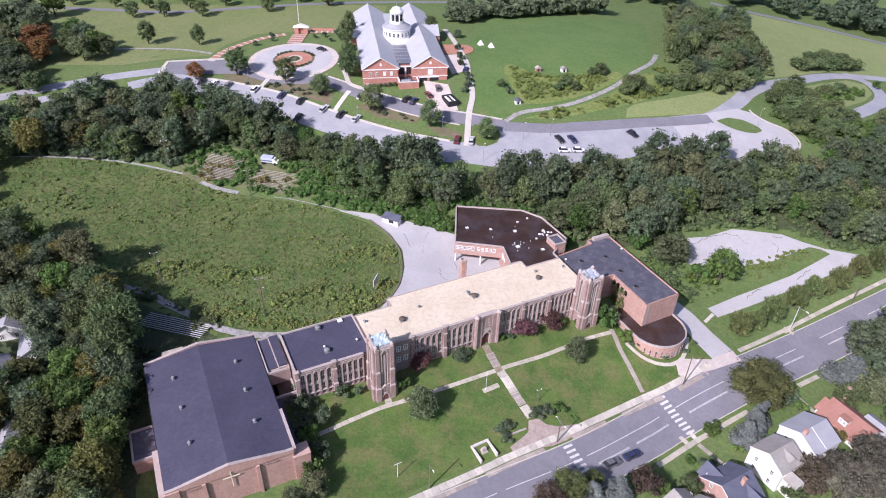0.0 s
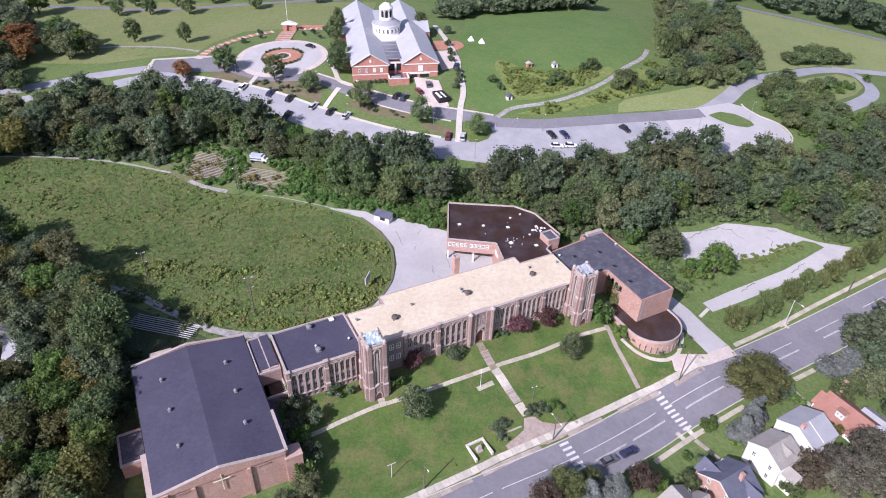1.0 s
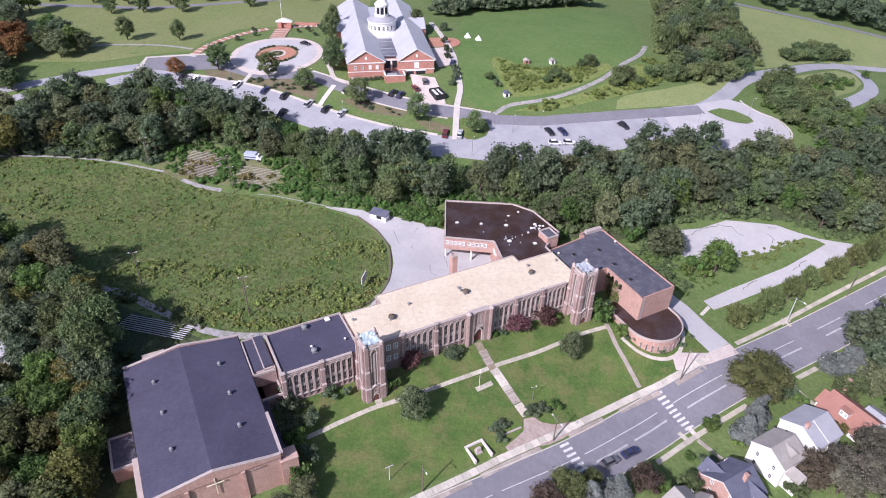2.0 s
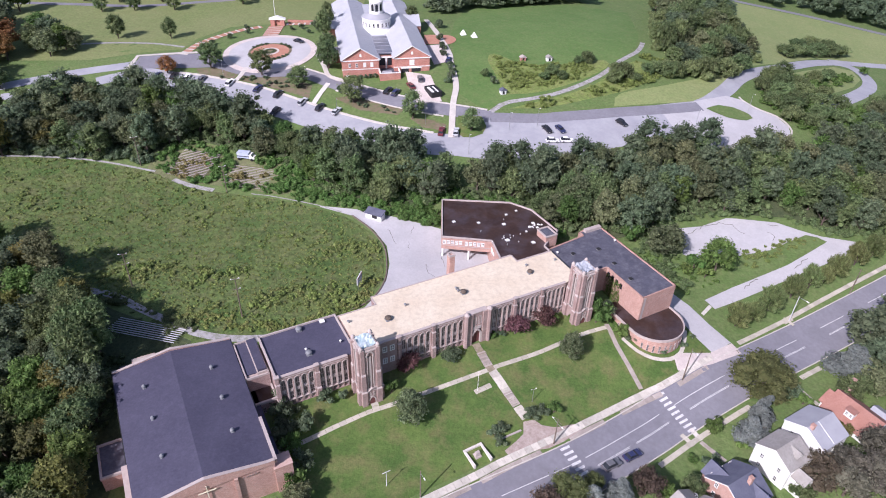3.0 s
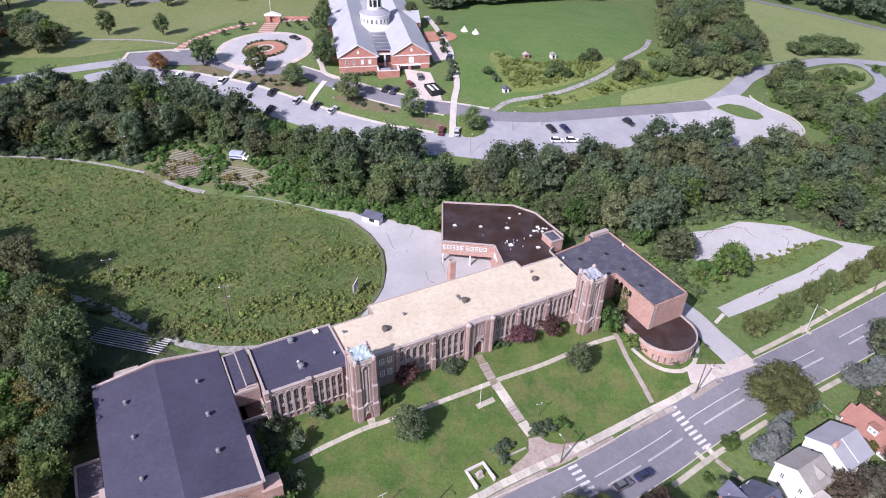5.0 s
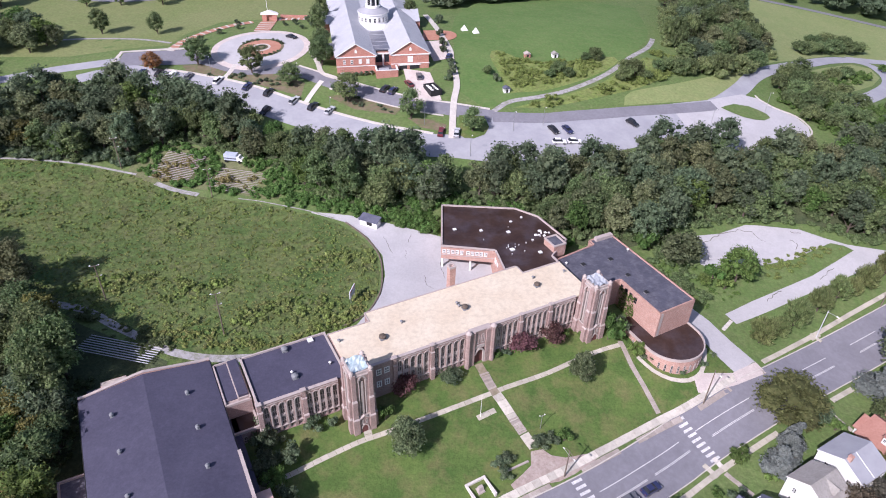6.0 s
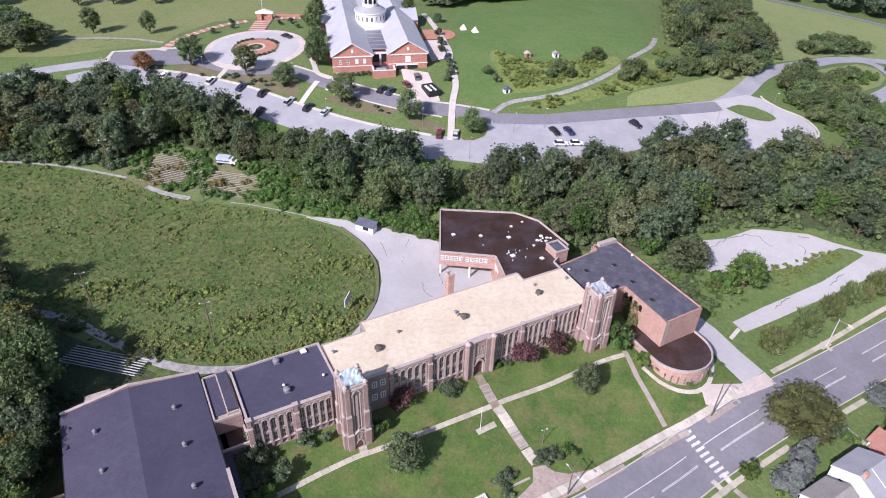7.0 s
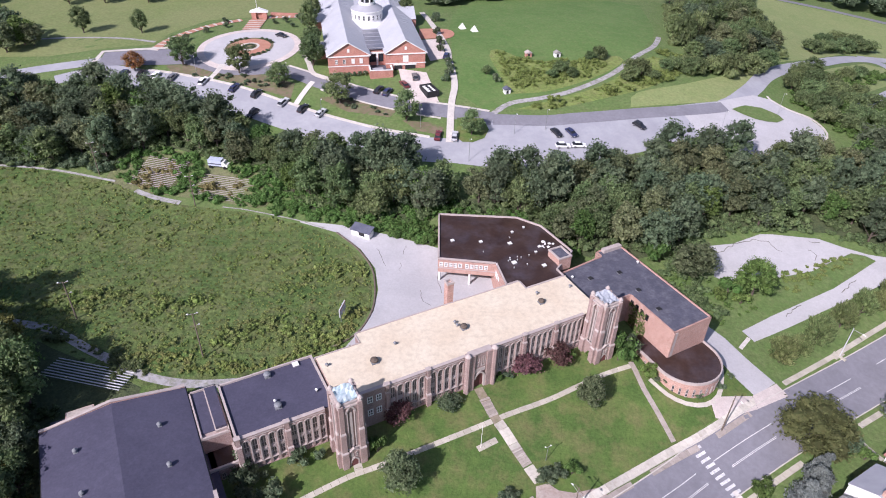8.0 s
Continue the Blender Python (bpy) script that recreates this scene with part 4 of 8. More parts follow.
def pilaster(parent, u, v, zb, zt, w=0.95):
    """A stepped buttress with a stone cap."""
    s = Shape().box(u - w / 2, u + w / 2, v - 0.75, v + 0.3, zb - 4, zb + 3.2).box(u - w / 2 + 0.08, u + w / 2 - 0.08, v - 0.5, v + 0.3, zb + 3.2, zt - 1.6).box(u - w / 2 + 0.14, u + w / 2 - 0.14, v - 0.34, v + 0.3, zt - 1.6, zt + 0.35)
    b = part("buttress", s, M["school_brick"], parent)
    for z, d, k in ((zb + 3.2, 0.8, 0.05), (zt - 1.6, 0.55, 0.0)):
        c = Shape().prism([(u - w / 2 - 0.04, v - d), (u + w / 2 + 0.04, v - d), (u + w / 2 + 0.04, v), (u - w / 2 - 0.04, v)], z - 0.12, z + 0.2,
                [(u - w / 2, v - d + 0.3), (u + w / 2, v - d + 0.3), (u + w / 2, v), (u - w / 2, v)])
        part("weathering", c, M["stone"], b)
    c = Shape().box(u - w / 2 - 0.05, u + w / 2 + 0.05, v - 0.45, v + 0.45, zt + 0.35, zt + 0.6)
    part("buttress_cap", c, M["stone"], b, "pale stone caps")


ZB, ZT = -3.1, 6.3
for u0, u1 in ((-18.3, -10.5), (-9.6, -1.8), (4.6, 11.8), (12.7, 19.8), (20.7, 27.4)):
    bay(school, u0, u1, ZB, ZT, 0.3, 5)
for u in (-18.75, -10.05, 12.25, 20.25):
    pilaster(school, u, 0.3, ZB, ZT)
# the plain stretch beside the west tower
part("plain_wall", Shape().box(-25.6, -19.2, 0.3, 0.75, -8, 6.3), M["school_brick"], school)
part("coping", Shape().box(-25.6, -19.2, 0.2, 0.9, 6.3, 6.45), M["stone"], school)
for u in (-24.2, -22.3, -20.5):
    put_window(school, WIN_WHITE, pose(u, 0.27, 3.2))
    put_window(school, WIN_WHITE, pose(u, 0.27, -0.3))

# main door
part("porch", Shape().box(-1.7, 0.0, -0.7, 0.75, -8, 6.7).box(2.8, 4.5, -0.7, 0.75, -8, 6.7).box(0, 2.8, -0.35, 0.75, 1.3, 6.7), M["school_brick"], school)
for u in (-1.7, 4.5):
    part("turret", Shape().turned([(0.62, -8), (0.62, 6.6), (0.72, 6.7), (0.72, 7.1), (0.5, 7.2)], u, -0.6, 8), M["school_brick"], school)
    part("turret_cap", Shape().turned([(0.74, 7.1), (0.74, 7.25), (0.3, 7.7), (0.05, 7.8)], u, -0.6, 8), M["stone"], school)
part("coping", Shape().box(-1.2, 4.0, -0.5, 0.9, 6.7, 6.9), M["stone"], school)
ho, hi_ = arch(2.8, -3.4, 1.15, 0.5), arch(2.0, -3.4, 0.7, 0.45)
for a, b in zip(range(1, len(ho) - 1), range(2, len(ho))):
    part("voussoir", Shape().upright([(1.4 + ho[a][0], ho[a][1]), (1.4 + ho[b][0], ho[b][1]), (1.4 + hi_[b][0], hi_[b][1]), (1.4 + hi_[a][0], hi_[a][1])], -0.55, 0.2), M["stone"], school)
part("door", Shape().upright([(1.4 + x, z) for x, z in hi_], 0.0, 0.12).box(1.37, 1.43, -0.05, 0, -3.4, -0.6), M["door_red"], school, "dark red pointed entrance door")
part("panel", Shape().box(0.2, 2.6, -0.45, -0.35, 1.6, 2.5), M["stone"], school)
for u in (0.7, 2.1):
    put_window(school, window_meshes(0.9, 2.6, True), pose(u, -0.36, 3.0))


def tower(u, v, zb, cap_mat="copper", cap_label="weathered pale blue copper cap"):
    """A square tower with corner buttresses, tall niches and a weathered copper cap; the front is at y = v."""
    t = thing("tower", SCHOOL @ pose(u, v, 0), "square brick tower with stone dressings and a pale copper cap", "tower", "towers of the school")
    part("core", Shape().box(-1.85, 1.85, 0.55, 5.4, zb - 4, 11.6), M["school_brick"], t)
    part("back_wall", Shape().box(-1.8, 1.8, 5.4, 6.5 if v < -5.4 else 5.7, zb - 4, 6.1), M["school_brick"], t)
    for k in range(4):
        m = pose(0, 2.6, 0) @ pose(0, 0, 0, 0, 0, 90 * k) @ pose(0, -2.6, 0)
        face = Shape()
        n_ = arch(1.5, zb + 4.9, 10.4, 0.7, 10)
        top = n_[2:]
        face.upright([(-2.0, zb + 4.9), (-0.75, zb + 4.9)] + [p for p in reversed(top) if p[0] <= 0.001] + [(0, 11.4), (-2.0, 11.4)], 0.2, 0.6)
        face.upright([(2.0, zb + 4.9), (0.75, zb + 4.9)] + [p for p in top if p[0] >= -0.001] + [(0, 11.4), (2.0, 11.4)], 0.2, 0.6)
        face.box(-2.0, 2.0, 0.2, 0.6, zb - 4, zb + 4.9)
        f = part("face", face, M["school_brick"], t, at=m)
        part("niche_pier", Shape().box(-0.24, 0.24, 0.3, 0.6, zb + 4.9, 9.6).box(-0.75, -0.6, 0.15, 0.5, zb + 4.9, 9.8).box(0.6, 0.75, 0.15, 0.5, zb + 4.9, 9.8), M["stone"], f, "pale stone shafts")
        mould = Shape()
        m0, m1 = arch(1.5, zb + 4.9, 10.4, 0.7, 10), arch(2.0, zb + 4.9, 10.8, 0.8, 10)
        for i in range(2, len(m0) - 1):
            mould.upright([m0[i], m1[i], m1[i + 1], m0[i + 1]], 0.08, 0.3)
        part("niche_moulding", mould, M["stone"], f)
        part("string_course", Shape().box(-2.1, 2.1, 0.1, 0.5, 11.2, 11.5), M["stone"], f)
        part("string_course", Shape().box(-1.2, 1.2, 0.0, 0.5, zb + 4.6, zb + 4.9), M["stone"], f)
        for sx in (-1, 1):
            c = 1.75 * sx
            b = Shape()
            for z0, z1, w, d in ((zb - 4, zb + 4.4, 0.62, 0.62), (zb + 4.4, zb + 9.4, 0.5, 0.4), (zb + 9.4, 11.9, 0.42, 0.22)):
                b.box(c - w, c + w, 0.2 - d, 0.5, z0, z1)
            bt = part("buttress", b, M["school_brick"], t, at=m)
            for z, w, d in ((zb + 4.4, 0.66, 0.66), (zb + 9.4, 0.54, 0.44)):
                s = Shape().prism([(c - w, 0.2 - d), (c + w, 0.2 - d), (c + w, 0.2), (c - w, 0.2)], z - 0.1, z + 0.5, [(c - w * 0.8, 0.05), (c + w * 0.8, 0.05), (c + w * 0.8, 0.2), (c - w * 0.8, 0.2)])
                part("weathering", s, M["stone"], bt)
    part("parapet", Shape().box(-2.0, 2.0, 0.35, 0.7, 11.5, 12.1).box(-2.0, 2.0, 4.5, 4.85, 11.5, 12.1).box(-2.1, -1.75, 0.7, 4.5, 11.5, 12.1).box(1.75, 2.1, 0.7, 4.5, 11.5, 12.1), M["stone"], t)
    for sx in (-1.95, 1.95):
        for y_ in (0.45, 4.75):
            part("pinnacle", Shape().turned([(0.42, 11.3), (0.42, 12.3), (0.5, 12.35), (0.5, 12.5), (0.16, 12.95), (0.04, 13.0)], sx, y_, 8), M["stone"], t)
    cap, n_c = Shape(), 7
    cr = np.random.default_rng(int(abs(u) * 10))
    top_v = [(-1.75 + 3.5 * i / n_c, 0.65 + 4.0 * j / n_c, 12.05 + 0.5 * (max(abs(2 * i / n_c - 1), abs(2 * j / n_c - 1)) ** 3) * cr.uniform(0.1, 1.0) + cr.uniform(-0.14, 0.14)) for j in range(n_c + 1) for i in range(n_c + 1)]
    quads = [(j * (n_c + 1) + i, j * (n_c + 1) + i + 1, (j + 1) * (n_c + 1) + i + 1, (j + 1) * (n_c + 1) + i) for j in range(n_c) for i in range(n_c)]
    cap.add(top_v, quads)
    cap.add([(x_, y_, z_ - 0.12) for x_, y_, z_ in top_v], [tuple(reversed(q)) for q in quads])
    part("cap", cap, M[cap_mat], t, cap_label)
    # doorway at the foot
    part("doorway", Shape().upright([(-1.15, zb - 2), (1.15, zb - 2), (1.15, zb + 3.9), (0, zb + 4.7), (-1.15, zb + 3.9)], -0.1, 0.25), M["school_brick"], t)
    part("gable_coping", Shape().upright([(-1.3, zb + 3.8), (0, zb + 4.75), (1.3, zb + 3.8), (1.3, zb + 4.05), (0, zb + 5.05), (-1.3, zb + 4.05)], -0.25, 0.25), M["stone"], t)
    part("door", Shape().upright(arch(1.25, zb - 0.6, zb + 1.9, 0.3), -0.16, -0.1), M["door_red"], t, "dark red pointed door")
    dm = Shape()
    d0, d1 = arch(1.25, zb - 0.6, zb + 1.9, 0.3), arch(1.75, zb - 0.6, zb + 2.2, 0.4)
    for i in range(1, len(d0) - 1):
        dm.upright([d0[i], d1[i], d1[i + 1], d0[i + 1]], -0.25, 0.0)
    part("door_moulding", dm, M["stone"], t)
    for sx in (-0.42, 0.42):
        put_window(t, window_meshes(0.45, 1.2, True), pose(sx, -0.13, zb + 2.6))
    return t


tower(-28.1, -5.8, -4.6)
tower(30.2, -5.0, -4.2, "grey_cap", "weathered grey metal cap")

# west block
block = thing("west_block", SCHOOL, "lower brick classroom block with a dark blue flat roof", "building")
part("wall", Shape().box(-47, -28.55, 0.95, 14.5, -8, 5.3), M["school_brick"], block)
part("roof", Shape().box(-46.8, -29.2, 1.0, 14.4, 5.3, 5.55), M["dark_roof"], block, "dark blue-grey membrane roof")
for x0, x1, y0, y1 in ((-47.15, -46.75, 0.6, 14.7), (-29.2, -28.8, 0.6, 14.7), (-47, -29.2, 14.35, 14.7)):
    part("coping", Shape().box(x0, x1, y0, y1, 5.2, 5.95), M["stone"], block)
for u0, u1 in ((-46.4, -38.6), (-37.7, -31.0)):
    bay(block, u0, u1, -3.6, 5.75, 0.5, 5)
for u in (-46.9, -38.15):
    pilaster(block, u, 0.5, -3.6, 5.75, 1.05)

# link between gymnasium and west block
link = thing("link_building", SCHOOL, "low link with stepped flat roofs between gymnasium and classrooms", "building")
part("wall", Shape().box(-52.4, -47.3, 5.2, 17.3, -6, 3.2), M["school_brick"], link)
part("roof", Shape().box(-51.9, -47.8, 6.6, 17, 3.2, 3.4), M["dark_roof"], link)
for x0, x1, y0, y1 in ((-52.4, -52.1, 5.2, 17.3), (-49.7, -49.5, 6.2, 16.8), (-47.6, -47.3, 5.2, 17.3), (-52.4, -47.3, 17, 17.3), (-52.4, -47.3, 5.1, 5.4), (-49.7, -47.5, 6.0, 6.3)):
    part("coping", Shape().box(x0, x1, y0, y1, 3.2, 3.75), M["stone"], link)
part("penthouse", Shape().box(-49.5, -47.6, 6.3, 16.6, 3.4, 4.3), M["dark_roof"], link)
part("low_wall", Shape().box(-52.4, -47.2, 0.7, 5.2, -7, -0.4), M["school_brick"], link)
part("low_roof", Shape().box(-52.0, -47.6, 1.2, 5.2, -0.4, -0.3), M["wet_roof"], link, "dark wet roof of the low link")
for x0, x1, y0, y1 in ((-52.4, -47.2, 0.6, 1.0), (-47.6, -47.2, 1.0, 5.2)):
    part("coping", Shape().box(x0, x1, y0, y1, -0.4, 0.25), M["stone"], link)
for u in (-50.3, -48.9):
    put_window(link, window_meshes(0.8, 1.8, True), pose(u, 0.66, -3.2))

# gymnasium
gym = thing("gymnasium", SCHOOL, "brick gymnasium with a low dark gabled roof and a cross", "building")
G0, G1, GM, GF, GB, GE, GR = -77.4, -52.7, -65.3, -17.6, 19.2, 3.7, 5.5
part("wall", Shape().upright([(G0, -10), (G1, -10), (G1, GE), (GM, GR), (G0, GE)], GF, GB), M["brick"], gym)
part("roof", Shape().upright([(G0 - 0.1, GE - 0.05), (GM, GR), (GM, GR + 0.16), (G0 - 0.1, GE + 0.14)], GF + 0.3, GB - 0.3), M["dark_roof"], gym, "dark blue-grey west slope of the roof")
part("roof", Shape().upright([(GM, GR), (G1 + 0.1, GE - 0.05), (G1 + 0.1, GE + 0.14), (GM, GR + 0.16)], GF + 0.3, GB - 0.3), M["dark_roof"], gym, "dark blue-grey east slope of the roof")
for y0, y1, nm in ((GF - 0.25, GF + 0.3, "front_parapet"), (GB - 0.3, GB + 0.25, "back_parapet")):
    z = 0.45
    part(nm, Shape().upright([(G0, GE - 0.5), (G1, GE - 0.5), (G1, GE + z), (G1 - 1.5, GE + z), (GM, GR + z + 0.1), (G0 + 1.5, GE + z), (G0, GE + z)], y0, y1), M["brick"], gym)
    part("coping", Shape().upright([(G0 - 0.1, GE + z), (G0 + 1.5, GE + z), (GM, GR + z + 0.1), (G1 - 1.5, GE + z), (G1 + 0.1, GE + z), (G1 + 0.1, GE + z + 0.12), (G1 - 1.4, GE + z + 0.12), (GM, GR + z + 0.22), (G0 + 1.4, GE + z + 0.12), (G0 - 0.1, GE + z + 0.12)], y0 - 0.04, y1 + 0.04), M["stone"], gym)
part("gutter", Shape().box(G1 + 0.05, G1 + 0.3, GF, GB, GE - 0.25, GE + 0.0), M["black"], gym)
part("gutter", Shape().box(G0 - 0.3, G0 - 0.05, -6, GB, GE - 0.25, GE + 0.0), M["black"], gym)
part("side_parapet", Shape().box(G1 + 0.02, G1 + 0.5, GF, -6.5, GE - 0.6, GE + 0.35), M["brick"], gym)
part("coping", Shape().box(G1 - 0.05, G1 + 0.58, GF - 0.1, -6.4, GE + 0.35, GE + 0.5), M["stone"], gym)
part("corner_pier", Shape().box(G1 - 0.3, G1 + 3.2, GF - 0.4, GF + 2.6, -10, 1.6), M["brick"], gym)
part("coping", Shape().box(G1 - 0.4, G1 + 3.3, GF - 0.5, GF + 2.7, 1.6, 1.8), M["brick"], gym)
part("side_aisle", Shape().box(G1, G1 + 1.6, GF + 2.6, 16, -10, -0.5), M["brick"], gym)
part("aisle_roof", Shape().box(G1, G1 + 1.7, GF + 2.6, 16, -0.5, -0.3), M["dark_roof"], gym)
part("corner_pier", Shape().box(G0 - 0.4, G0 + 2.4, GF - 0.5, GF, -10, GE + 0.1), M["brick"], gym)
for u in (-70.5, -60.1):
    part("pilaster", Shape().box(u - 0.35, u + 0.35, GF - 0.5, GF, -10, GE - 0.6), M["brick"], gym)
cross = Shape().box(GM - 0.09, GM + 0.09, GF - 0.45, GF - 0.3, -0.4, 4.2).box(GM - 1.6, GM + 1.6, GF - 0.45, GF - 0.3, 2.55, 2.73)
part("cross", cross, M["cream"], gym, "cream cross fixed to the brick front")
for u in (-72.5, -57.5):
    bars = Shape()
    for k in range(5):
        bars.box(u - 1.3 + 0.55 * k, u - 0.95 + 0.55 * k, GF - 0.3, GF - 0.24, 2.3, 2.75)
    part("lettering", bars, M["school_brick"], gym)
lean = thing("brick_lean_to", SCHOOL, "low ruined brick lean-to behind the gymnasium", "outbuilding")
part("wall", Shape().box(-73.5, -68.6, GB + 0.02, GB + 4.4, -6, 2.4), M["brick"], lean)
part("roof", Shape().box(-73.3, -68.8, GB + 0.02, GB + 4.2, 2.4, 2.5), M["slab_dark"], lean)
part("low_wall", Shape().box(-68.4, -60.0, GB + 1.6, GB + 2.0, -6, 3.2), M["brick"], lean)
part("coping", Shape().box(-68.4, -60.0, GB + 1.5, GB + 2.1, 3.2, 3.35), M["stone"], lean)
part("bin", Shape().box(-54.6, -53.2, GB + 0.1, GB + 1.5, -6, 2.6), M["black"], lean, "dark metal box")
part("annex_wall", Shape().box(-82.7, G0, -4.6, 3.8, -10, -0.2), M["brick"], gym)
part("annex_roof", Shape().box(-82.4, G0, -4.3, 3.5, -0.2, -0.05), M["grey_roof"], gym)
for x0, x1, y0, y1 in ((-82.8, -82.4, -4.7, 3.9), (-82.4, G0, 3.5, 3.9), (-82.4, G0, -4.7, -4.3)):
    part("coping", Shape().box(x0, x1, y0, y1, -0.2, 0.35), M["stone"], gym)
part("west_aisle", Shape().box(G0 - 1.3, G0, GF, -4.7, -10, 1.6), M["brick"], gym)
part("aisle_coping", Shape().box(G0 - 1.4, G0, GF, -4.7, 1.6, 1.8), M["stone"], gym)
part("back_annex", Shape().box(-76, -66, GB + 0.2, GB + 3.6, -8, 1.5).box(-66, -62, GB + 0.2, GB + 2.5, -8, 2.2), M["brick"], gym)
part("back_annex_roof", Shape().box(-76.2, -65.9, GB + 0.2, GB + 3.8, 1.5, 1.7), M["grey_roof"], gym)

# east wing
wing = thing("east_wing", SCHOOL, "tall brick wing with a worn grey flat roof", "building")
WING = [(32.1, 2.6), (42.7, 2.6), (42.7, -11.5), (53.9, -11.2), (53.3, 19.6), (46, 19.6), (46, 17.6), (32.1, 16.2)]
part("wall", Shape().prism(WING, -10, 4.2), M["brick"], wing)
part("roof", Shape().prism([(32.3, 2.8), (42.9, 2.8), (42.9, -11.2), (53.6, -10.9), (53.1, 19.3), (46, 19.3), (46, 17.4), (32.3, 16.0)], 4.2, 4.35), M["grey_roof"], wing, "worn grey roof with pale patches")
for (ax, ay), (bx, by) in zip(WING, WING[1:] + WING[:1]):
    d = Vector((bx - ax, by - ay)).normalized() * 0.05
    n = Vector((-d.y, d.x)).normalized() * 0.32
    part("coping", Shape().prism([(ax, ay), (bx, by), (bx + n.x, by + n.y), (ax + n.x, ay + n.y)], 4.2, 4.62), M["brick"], wing)
part("bulkhead", Shape().box(47.5, 52.9, 18.2, 19.4, 4.35, 5.3), M["stone"], wing)
for k in range(4):
    put_window(wing, WIN_DARK, pose(42.68, 1.6 - 1.7 * k, 2.0 - 0.1 * k, 0, 0, -90))
for k in range(5):
    put_window(wing, window_meshes(0.55, 0.9, frame_mat=M["stone"]), pose(43.45 - 0.05, -11.53, 2.6 - 1.5 * k))
part("corner_panel", Shape().box(42.9, 43.9, -11.62, -11.48, -2.6, 4.2), M["stone"], wing, "pale stone corner panel with small lights")
part("corner_band", Shape().box(42.68, 43.1, -11.66, -11.5, -2.6, 4.2), M["brick"], wing)
ivy = Shape()
rng = np.random.default_rng(21)
for k in range(1150):
    y, z = rng.uniform(-3.6, 1.8), rng.uniform(-5.2, 3.2) if rng.random() < 0.6 else rng.uniform(-5.2, 0)
    c = Vector((42.66 - rng.uniform(0.02, 0.3), y + 0.4 * math.sin(z), z))
    a, b = Vector((rng.uniform(-0.1, 0.1), rng.uniform(0.1, 0.26), rng.uniform(-0.1, 0.1))), Vector((rng.uniform(-0.15, 0.05), 0, rng.uniform(0.1, 0.26)))
    ivy.add([c - a, c - b, c + a, c + b], [(0, 1, 2, 3)])
part("ivy", ivy, M["leaves_light"], wing, "yellow-green ivy climbing the wall")

# chapel with a rounded end
chapel = thing("chapel", SCHOOL, "low round-ended brick chapel with a dark wet roof", "building")
def round_end(r, y_back=-3.0, cx=46.2, cy=-13.8, n=20):
    return [(cx - r, y_back), (cx - r, cy)] + [(cx - r * math.cos(a * math.pi / n), cy - r * math.sin(a * math.pi / n)) for a in range(1, n)] + [(cx + r, cy), (cx + r, -11.3), (42.7, -11.4), (42.7, y_back)]
part("wall", Shape().prism(round_end(7.5), -12, -2.9), M["brick"], chapel)
part("roof", Shape().prism(round_end(7.3), -2.9, -2.82), M["wet_roof"], chapel, "dark wet roof holding water")
o, i_ = round_end(7.6), round_end(7.3)
rim = Shape()
for k in range(len(o) - 3):
    rim.prism([o[k], o[k + 1], i_[k + 1], i_[k]], -3.0, -2.35)
part("parapet", rim, M["stone"], chapel, "pale stone parapet ring")
for a in range(12):
    t = math.pi * (0.16 + 0.062 * a)
    m = pose(46.2 - 7.53 * math.cos(t), -13.8 - 7.53 * math.sin(t), -6.6) @ pose(0, 0, 0, 0, 0, math.degrees(t) - 90)
    put_window(chapel, window_meshes(0.5, 2.3, True, frame_mat=M["stone"], t=0.07), m)
for y in (-6.2, -9.4, -12.6):
    put_window(chapel, window_meshes(0.55, 2.4, True, frame_mat=M["stone"], t=0.07), pose(38.68, y, -6.2, 0, 0, -90))
part("porch", Shape().box(36.4, 39.2, -4.2, -1.6, -10, -2.6), M["stone"], chapel)

# rear annex on columns
annex = thing("rear_annex", SCHOOL, "brick annex on white columns with a dark wet roof", "building")
AN = [(17.6, 49.9), (8.5, 32.3), (20, 24.6), (17.8, 16.5), (21.1, 16.5), (21.1, 13.5), (32, 13.5), (32, 16.4), (39.6, 20.8), (39.0, 33.4), (35.4, 39.6)]
part("wall", Shape().prism(AN, 2.0, 5.6), M["brick"], annex)
part("lower_wall", Shape().prism([(19.7, 44), (16.5, 38), (23, 32.5), (20, 25.0), (17.9, 16.6), (32, 16.6), (39.4, 21), (38.8, 33.4), (35.2, 39.4)], -5, 2.0), M["brick"], annex)
part("roof", Shape().prism(AN, 5.6, 5.7), M["wet_roof"], annex, "dark brown wet roof with pale puddle stains")
for (ax, ay), (bx, by) in zip(AN, AN[1:] + AN[:1]):
    n = Vector((by - ay, ax - bx)).normalized() * -0.35
    part("coping", Shape().prism([(ax, ay), (bx, by), (bx + n.x, by + n.y), (ax + n.x, ay + n.y)], 5.6, 6.1), M["stone"], annex)
d = Vector((20 - 8.5, 24.6 - 32.3))
ang = math.degrees(math.atan2(d.y, d.x))
WIN_PALE = window_meshes(0.85, 1.25, frame_mat=M["white"], t=0.16)
for k in range(10):
    q = Vector((8.5, 32.3)) + d * ((k + 0.7 + (0.45 if k > 4 else 0)) / 12.2)
    put_window(annex, WIN_PALE, pose(q.x, q.y, 3.7, 0, 0, ang) @ pose(0, -0.03, 0))
part("string_course", Shape().box(0, d.length, -0.1, 0.3, 3.2, 3.4), M["stone"], annex, at=pose(8.5, 32.3, 0, 0, 0, ang))
